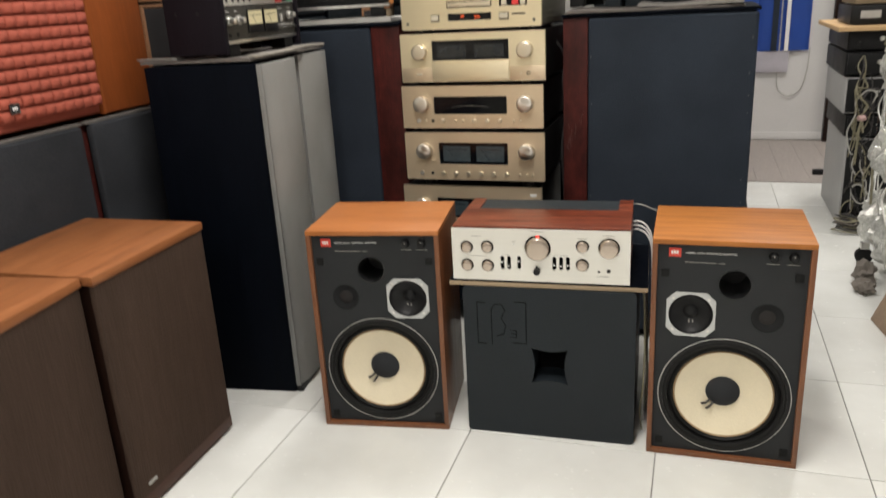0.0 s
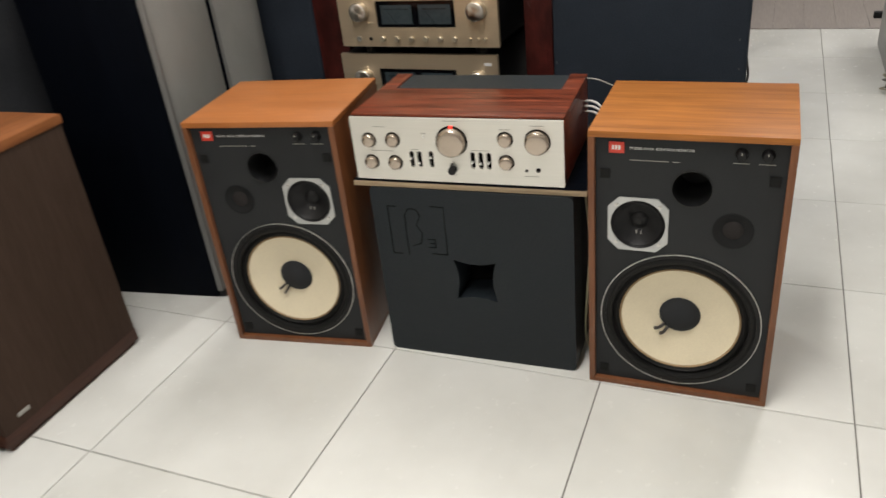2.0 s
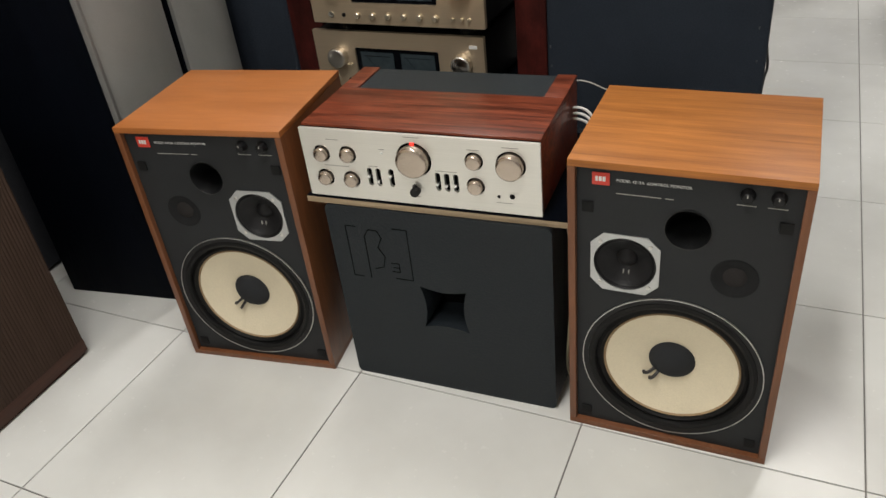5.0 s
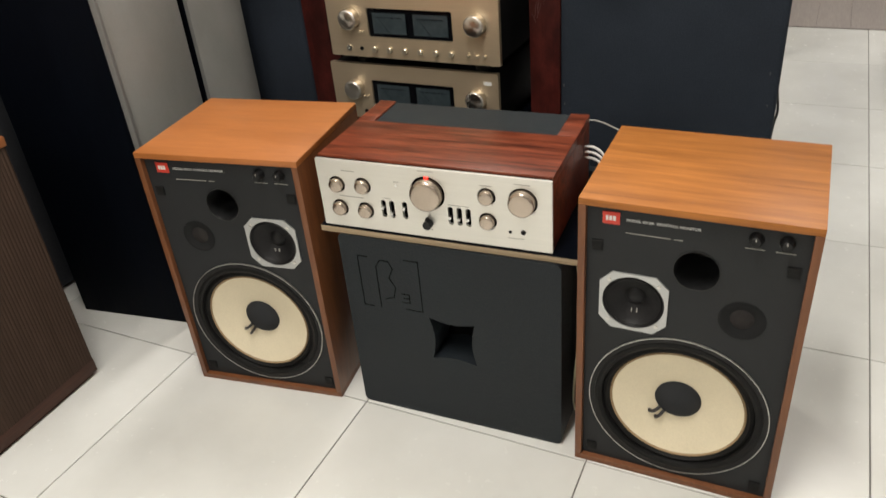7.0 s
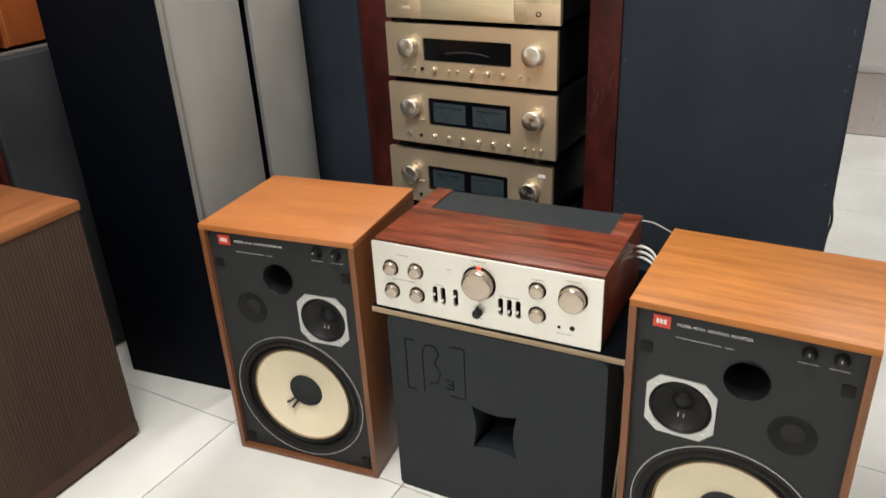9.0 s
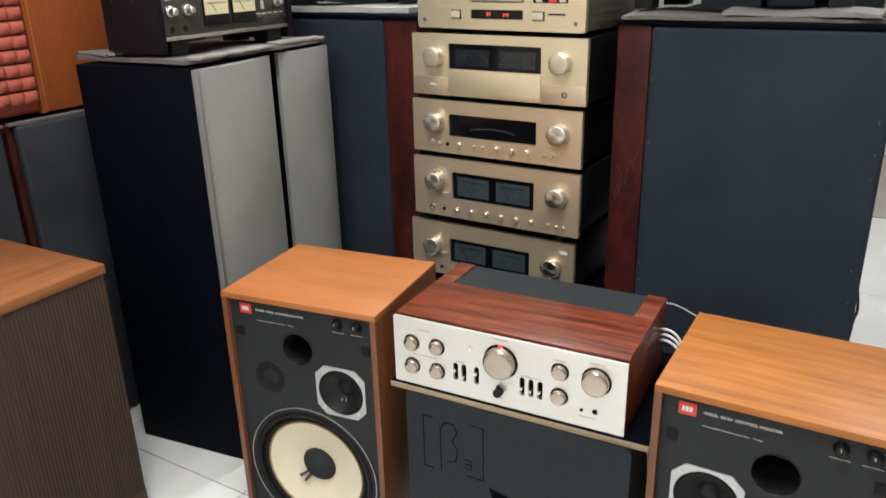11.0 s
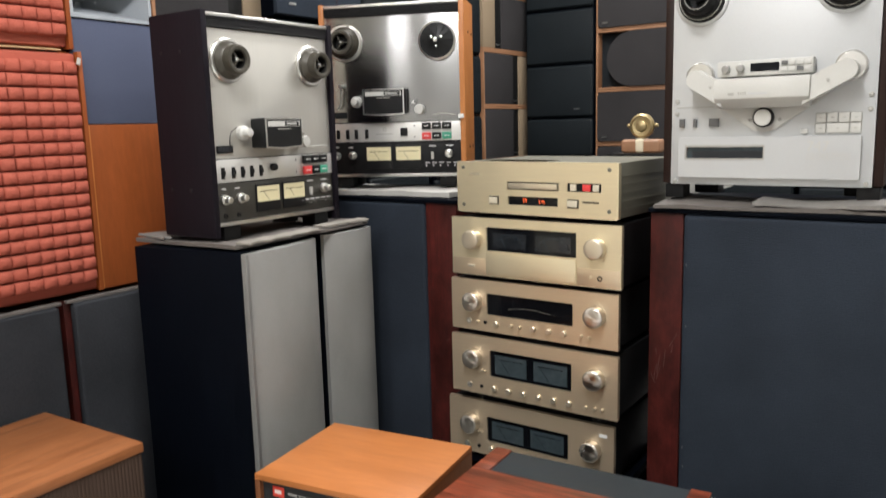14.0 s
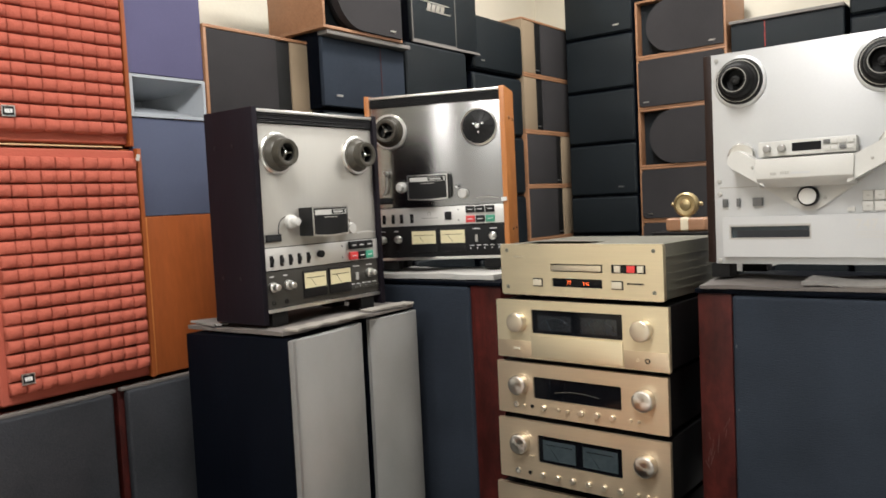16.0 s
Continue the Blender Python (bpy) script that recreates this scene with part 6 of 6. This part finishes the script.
for k in range(7):
    bookshelf("black loudspeaker in a rear stack", pose(-0.105, 4.42, 0.3305 * k), 0.42, 0.329, 0.28, "dark", 0)


# ---- brass ornament on a white component ----
cab = thing("side_cabinet", "plain black cabinet behind the gold components", "cabinet", "", pose(-0.585, 3.12, 0.0))
part("body", boxed(-0.20, 0.20, 0, 0.36, 0.02, 1.055, 0.004), BLACK_ASH, cab)
part("plinth", boxed(-0.18, 0.18, 0.02, 0.34, 0, 0.0198), BLACK, cab)
wb = thing("white_component", "small off-white component with a thin dark lid", "component", "", pose(-0.505, 3.155, 1.0605))
part("case", boxed(-0.155, 0.155, 0, 0.28, 0.008, 0.115, 0.003), WHITE_PART, wb)
part("lid", boxed(-0.158, 0.158, -0.004, 0.282, 0.1152, 0.124, 0.002), BLACK, wb)
for sx in (-0.12, 0.12):
    part("foot", boxed(sx - 0.015, sx + 0.015, 0.02, 0.05, 0, 0.0078), RUBBER, wb)


def ornament(m):
    ob = thing("brass_ornament", "small brass dial ornament on a banded wooden block", "ornament", "", m)
    part("block", boxed(-0.062, 0.062, 0, 0.05, 0, 0.042, 0.012, 3), TAN_WOOD, ob, "rounded tan wooden block")
    part("band", boxed(-0.018, 0.014, -0.0025, 0.0525, 0.0003, 0.0445, 0.012, 3), CREAM, ob, "cream band")
    bm = bmesh.new()
    lathe(bm, 0, 0.082, [(0, 0.045), (0.030, 0.042), (0.037, 0.025), (0.037, 0.010), (0.031, 0.004), (0.029, 0.008), (0.018, 0.010), (0.016, 0.004), (0.008, 0.001), (0, 0.0)], 36)
    dial = part("dial", bm, BRASS, ob, "round polished brass dial")
    for sx in (-1, 1):
        g = bmesh.new()
        bmesh.ops.create_uvsphere(g, u_segments=14, v_segments=8, radius=0.0065, matrix=Matrix.Translation((sx * 0.043, 0.022, 0.083)))
        part("stud", g, BRASS, dial)
    part("stem", boxed(-0.008, 0.008, 0.014, 0.032, 0.0422, 0.048, 0.002), BRASS, ob)
    return ob


ornament(pose(-0.565, 3.175, 1.185))


# ---- small loose things ----
solid("white_clip", boxed(-0.012, 0.004, -0.004, 0.010, -0.006, 0.006, 0.001), WHITE_INK, "small white clip stuck on a tape deck cheek", "clip", pose(-0.992, 2.842, 1.311, 0, 0, 22.5))
solid("paper_tag", boxed(-0.003, 0.007, -0.001, 0.001, -0.014, 0.003, 0.0003), PAPER, "torn white paper tag on a red loudspeaker corner", "paper", pose(-1.577, 1.998, 1.470, 0, 12, 90))
ct = thing("printed_carton", "small printed carton behind the disc player", "carton", "", pose(-0.86, 3.42, 0.0))
part("carton_body", boxed(-0.10, 0.10, 0, 0.12, 0, 1.125, 0.003), BLACK, ct)
part("red_print", boxed(-0.085, -0.055, -0.002, -0.0003, 1.095, 1.12), RED_KEY, ct)
for k in range(3):
    part("print_bar", boxed(-0.045 + 0.035 * k, -0.020 + 0.035 * k, -0.002, -0.0003, 1.092, 1.112), WHITE_INK, ct)

# ---- the rear passage: banner, racks and cables ----
ban = thing("blue_banner", "royal blue banner with pale vertical stripes on the far wall", "banner", "", pose(0.605, 6.235, 0.645))
bm = bmesh.new()
cols = []
for i in range(25):
    x = -0.36 + 0.55 * i / 24
    y = 0.008 * math.sin(i * 0.9) + 0.004 * math.sin(i * 2.3)
    cols.append([bm.verts.new((x, y + dy, zz)) for dy in (0, 0.004) for zz in (0, 1.35)])
for a, b in zip(cols, cols[1:]):
    bm.faces.new((a[0], b[0], b[1], a[1]))
    bm.faces.new((a[2], a[3], b[3], b[2]))
    bm.faces.new((a[0], a[2], b[2], b[0]))
    bm.faces.new((a[1], b[1], b[3], a[3]))
for c in (cols[0], cols[-1]):
    bm.faces.new((c[0], c[1], c[3], c[2]))
part("cloth", bm, BLUE_CLOTH_FLAG, ban)
part("stripe", boxed(0.030, 0.055, -0.016, -0.0125, 0.001, 1.349), WHITE_INK, ban, "white stripe")
part("stripe", boxed(-0.005, 0.002, -0.016, -0.0125, 0.001, 1.349), GREY_INK, ban, "thin pale stripe")
part("stripe", boxed(-0.06, -0.02, -0.016, -0.0125, 0.001, 1.349), NAVY_CLOTH, ban, "navy stripe")
solid("wall_panel", boxed(-0.19, 0.19, 0, 0.03, 0, 0.15, 0.004), surface("grey_panel_paint", (0.40, 0.38, 0.42), 0.6), "grey wall-mounted panel under the banner", "wall panel", pose(0.48, 6.235, 0.495))
solid("wall_cable", tube([(0.805, 6.25, 0.66), (0.80, 6.25, 0.52), (0.77, 6.25, 0.38), (0.70, 6.25, 0.325), (0.62, 6.25, 0.37), (0.60, 6.25, 0.49)], 0.0035), GREY_INK, "grey cable looping down the far wall", "cable")
solid("wooden_post", boxed(-0.03, 0.03, 0, 0.06, 0, CEIL - 0.003, 0.003), WALNUT_DARK, "dark wooden post at the end of the passage", "post", pose(0.965, 6.20, 0.001))
solid("floor_block", boxed(-0.05, 0.05, 0, 0.04, 0, 0.03, 0.005), BLACK, "small dark block lying on the plank floor", "block", pose(0.80, 5.15, 0.001))


def crumple(sx, sy, sz, seed, rough=0.30, fine=0.16):
    """A crumpled lump with a flat underside at z = 0."""
    bm = bmesh.new()
    bmesh.ops.create_icosphere(bm, subdivisions=3, radius=1.0)
    off = Vector((seed * 3.7, seed * 1.3, seed * 0.7))
    for vt in bm.verts:
        p = vt.co.copy()
        f = 1 + rough * noise.noise(p * 2.3 + off) + fine * abs(noise.noise(p * 6.5 + off)) * 2
        vt.co = Vector((p.x * sx * f, p.y * sy * f, max(-0.82, p.z * f) * sz))
    low = min(vt.co.z for vt in bm.verts)
    bmesh.ops.translate(bm, verts=bm.verts, vec=(0, 0, -low))
    return bm


# a pile of audio units, their backs towards the shop and their sides towards the passage
GREY_CASE = surface("pale_grey_case_paint", (0.36, 0.36, 0.355), 0.5, 0.1, 0.08, 5, 200, 0.1)
BAG_CLOTH = surface("grey_brown_bag_cloth", (0.16, 0.14, 0.12), 0.85, 0, 0.2, 12, 200, 0.5)


def audio_unit(label, x, z, h, case):
    ob = thing("audio_unit", label, "amplifier", "piled audio units", pose(x, 4.07, z))
    w, d = 0.46, 0.56
    part("case", boxed(0.0, w, 0.004, d, 0.010, h, 0.003), case, ob, "plain metal case")
    part("rear_plate", boxed(0.008, w - 0.008, -0.004, 0.0037, 0.016, h - 0.006, 0.002), BLACK, ob, "black rear connector plate")
    for j in range(5):
        part("socket", turned(0.05 + 0.085 * j, h * (0.42 + 0.2 * (j % 2)), [(0.010, -0.0043), (0.010, -0.014), (0.005, -0.015), (0, -0.015)], 10), SATIN if j % 2 else BLACK, ob)
    for fx in (0.05, w - 0.05):
        for fy in (0.05, d - 0.05):
            part("foot", boxed(fx - 0.016, fx + 0.016, fy - 0.016, fy + 0.016, 0, 0.0098), RUBBER, ob)
    return ob


z = 0.001
for hh, x, case, label in ((0.425, 0.728, GREY_CASE, "tall pale grey audio unit at the bottom of a pile"), (0.105, 0.716, BLACK_METAL, "black audio unit with cables in a pile"),
                           (0.170, 0.700, GREY_CASE, "pale grey audio unit with cables in a pile"), (0.110, 0.690, BLACK_METAL, "black audio unit with cables in a pile"),
                           (0.095, 0.690, BLACK_METAL, "black audio unit with cables in a pile")):
    audio_unit(label, x, z, hh, case)
    z += hh + 0.0005
solid("pine_board", boxed(-0.03, 0.56, -0.05, 0.60, 0, 0.020, 0.002), PINE, "pale pine board lying on a pile of audio units", "board", pose(0.670, 4.06, z))
z += 0.0205
deskpad = thing("black_console", "black console with rows of small keys on the pine board", "console", "", pose(0.690, 4.07, z))
part("case", boxed(0, 0.46, 0, 0.35, 0.004, 0.085, 0.006), BLACK, deskpad)
part("foot", boxed(0.02, 0.44, 0.02, 0.33, 0, 0.0038), RUBBER, deskpad)
for i in range(5):
    for k in range(2):
        part("key", boxed(0.16 + 0.034 * i, 0.182 + 0.034 * i, -0.005, -0.0003, 0.020 + 0.030 * k, 0.038 + 0.030 * k, 0.001), GREY_INK, deskpad)
part("print_label", boxed(0.04, 0.12, -0.0015, -0.0003, 0.030, 0.062), PAPER, deskpad, "pale paper label")
bx = thing("beige_case", "beige equipment case on a black console", "case", "", pose(0.700, 4.075, z + 0.0855))
part("body", boxed(0, 0.44, 0, 0.34, 0.004, 0.27, 0.008), BEIGE, bx)
part("foot", boxed(0.03, 0.41, 0.03, 0.31, 0, 0.0038), RUBBER, bx)

rng = random.Random(4)
for k in range(13):
    x0, z0 = rng.uniform(0.745, 0.80), rng.choice((0.80, 0.72, 0.60, 0.42, 0.38))
    y0 = 4.052 - rng.uniform(0, 0.012)
    pts = [(x0, y0 + 0.010, z0)]
    n = rng.randint(4, 7)
    for j in range(n):
        pts.append((x0 + rng.uniform(-0.028, 0.028), 4.045 - rng.uniform(0, 0.035), max(0.015 + 0.004 * (k % 5), z0 - (j + 1) * rng.uniform(0.035, 0.075))))
    solid("rack_cable", tube(pts, rng.choice((0.0028, 0.0035, 0.0045)), 6), rng.choice((CABLE_OLIVE, CABLE_DARK, CABLE_OLIVE, GREY_INK)), "tangled cable hanging down behind the audio units", "cable", None, "tangled unit cables")
for k in range(7):
    r = rng.uniform(0.024, 0.042)
    cx, cz = rng.uniform(0.752, 0.80), rng.choice((rng.uniform(0.10, 0.34), rng.uniform(0.52, 0.66)))
    tilt = rng.uniform(-0.5, 0.5)
    pts = [(cx + r * math.cos(a) * (1 + 0.15 * math.sin(a * 1.7 + k)), 4.030 - 0.012 * math.sin(a * 0.7 + k), cz + r * 1.3 * math.sin(a + tilt)) for a in [i * 0.6 for i in range(12 + k % 6)]]
    solid("cable_coil", tube(pts, rng.choice((0.003, 0.004)), 6), rng.choice((CABLE_OLIVE, CABLE_DARK, GREY_INK)), "loosely coiled cable hanging behind the audio units", "cable", None, "tangled unit cables")
for k in range(14):
    r = rng.uniform(0.03, 0.065)
    cx, cy = rng.uniform(0.745, 0.82), rng.uniform(3.96, 4.02)
    pts = [(cx + r * math.cos(a + k), cy + 0.6 * r * math.sin(a + k), 0.006 + 0.005 * k + 0.012 * abs(math.sin(a * 1.3 + k))) for a in [i * 0.7 for i in range(11)]]
    solid("floor_cable", tube(pts, rng.choice((0.003, 0.0045)), 6), rng.choice((CABLE_OLIVE, CABLE_DARK, BAG_CLOTH)), "tangled cable heaped on the floor", "cable", None, "tangled unit cables")
solid("pink_plug", crumple(0.020, 0.016, 0.016, 5), surface("pale_pink_plug_plastic", (0.50, 0.32, 0.30), 0.5), "pale pink plug hanging among cables", "plug", pose(0.775, 4.030, 0.515))


def rolling_rack(m):
    ob = thing("rolling_rack", "chrome wire rack on castors holding wrapped cable bundles", "rack", "", m)
    L, Wd = 0.88, 0.45
    for y in (0.03, L - 0.03):
        for x in (0.03, Wd - 0.03):
            part("post", tube([(x, y, 0.09), (x, y, 0.5), (x, y, 1.15)], 0.011, 10), CHROME, ob, "chrome post")
            cs = bmesh.new()
            bmesh.ops.create_cone(cs, cap_ends=True, segments=20, radius1=0.034, radius2=0.034, depth=0.024, matrix=Matrix.Translation((x, y, 0.0345)) @ Matrix.Rotation(radians(90), 4, "X"))
            wh = part("castor", cs, RUBBER, ob, "black rubber castor")
            part("fork", boxed(x - 0.016, x + 0.016, y - 0.018, y + 0.018, 0.066, 0.092, 0.003), SATIN, wh)
    for z in (0.13, 0.42, 0.72, 1.02):
        for x in (0.03, Wd - 0.03):
            part("shelf_rail", tube([(x, 0.03, z), (x, L / 2, z), (x, L - 0.03, z)], 0.006, 8), CHROME, ob)
        for k in range(16):
            y = 0.03 + (L - 0.06) * k / 15
            part("shelf_wire", tube([(0.03, y, z + 0.008), (Wd / 2, y, z + 0.008), (Wd - 0.03, y, z + 0.008)], 0.003, 6), CHROME, ob)
    return ob


rolling_rack(pose(0.722, 2.70, 0.0))
rng = random.Random(9)
for z in (0.1415, 0.4315, 0.7315, 1.0315):
    for k in range(11):
        y = 2.77 + 0.074 * k
        for row in range(2):
            bm = crumple(rng.uniform(0.055, 0.075), rng.uniform(0.040, 0.055), rng.uniform(0.055, 0.105), k + 20 * row + z * 31, 0.40, 0.14)
            solid("wrapped_package", bm, CLEAR_WRAP, "clear-wrapped silvery cable bundle on a wire shelf", "cable bundle", pose(0.790 + 0.13 * row + rng.uniform(-0.025, 0.012), y, z, 0, 0, rng.uniform(-30, 30)), "wrapped cable bundles")
for k in range(16):
    y0, z0 = rng.uniform(2.76, 3.52), rng.choice((0.45, 0.75, 1.05, 0.45))
    pts = [(0.750, y0, z0 + 0.04), (0.722, y0 + rng.uniform(-0.03, 0.03), z0 - 0.01), (0.714 + rng.uniform(-0.02, 0.01), y0 + rng.uniform(-0.05, 0.05), z0 - 0.08), (0.727, y0 + rng.uniform(-0.06, 0.06), z0 - 0.16)]
    solid("hanging_lead", tube(pts, rng.choice((0.003, 0.0045)), 6), rng.choice((CABLE_WHITE, CLEAR_WRAP, CLEAR_WRAP, CABLE_OLIVE)), "pale cable end hanging off a wire shelf", "cable", None, "wrapped cable bundles")
CARDBOARD = surface("worn_brown_cardboard", (0.30, 0.215, 0.15), 0.85, 0, 0.15, 14, 200, 0.3)
solid("cardboard_piece", boxed(-0.003, 0.003, -0.09, 0.09, 0, 0.11, 0.001), CARDBOARD, "torn cardboard piece leaning on the wire rack foot", "card", pose(0.690, 2.86, 0.001, 0, 22, 8))
for k, (lx, ly, lz) in enumerate(((0.697, 3.21, 0.028), (0.717, 3.33, 0.045))):
    solid("crumpled_bag", crumple(0.035, 0.045, lz, 40 + k, 0.5, 0.12), BAG_CLOTH, "crumpled grey-brown bag at the wire rack foot", "bag", pose(lx, ly, 0.0), "crumpled bags")

# ---- floor: slab, tiles and planks ----
floor = structure("floor", boxed(X0, X1, Y0, Y1, -0.10, -0.0042), GROUT, "white tiled floor with thin grey joints")
S, J = 0.5, 0.0026
tile_mesh = mesh_of("tile", boxed(-S / 2 + J / 2, S / 2 - J / 2, -S / 2 + J / 2, S / 2 - J / 2, -0.0040, 0.0, 0.0009, 1), TILE)
for i in range(-5, 5):
    for j in range(-9, 6):
        cx, cy = 0.5 + S * (i + 0.5), 1.95 + S * (j + 0.5)
        t = new("tile", tile_mesh)
        t.parent = floor
        t.location = (cx, cy, 0)
plank_mesh = mesh_of("plank", boxed(-0.0746, 0.0746, -0.652, 0.652, -0.0040, 0.001, 0.0008, 1), PLANK)
for i in range(19):
    t = new("plank", plank_mesh)
    t.parent = floor
    t.location = (0.20 + 0.15 * i, 4.96 + 0.655, 0)
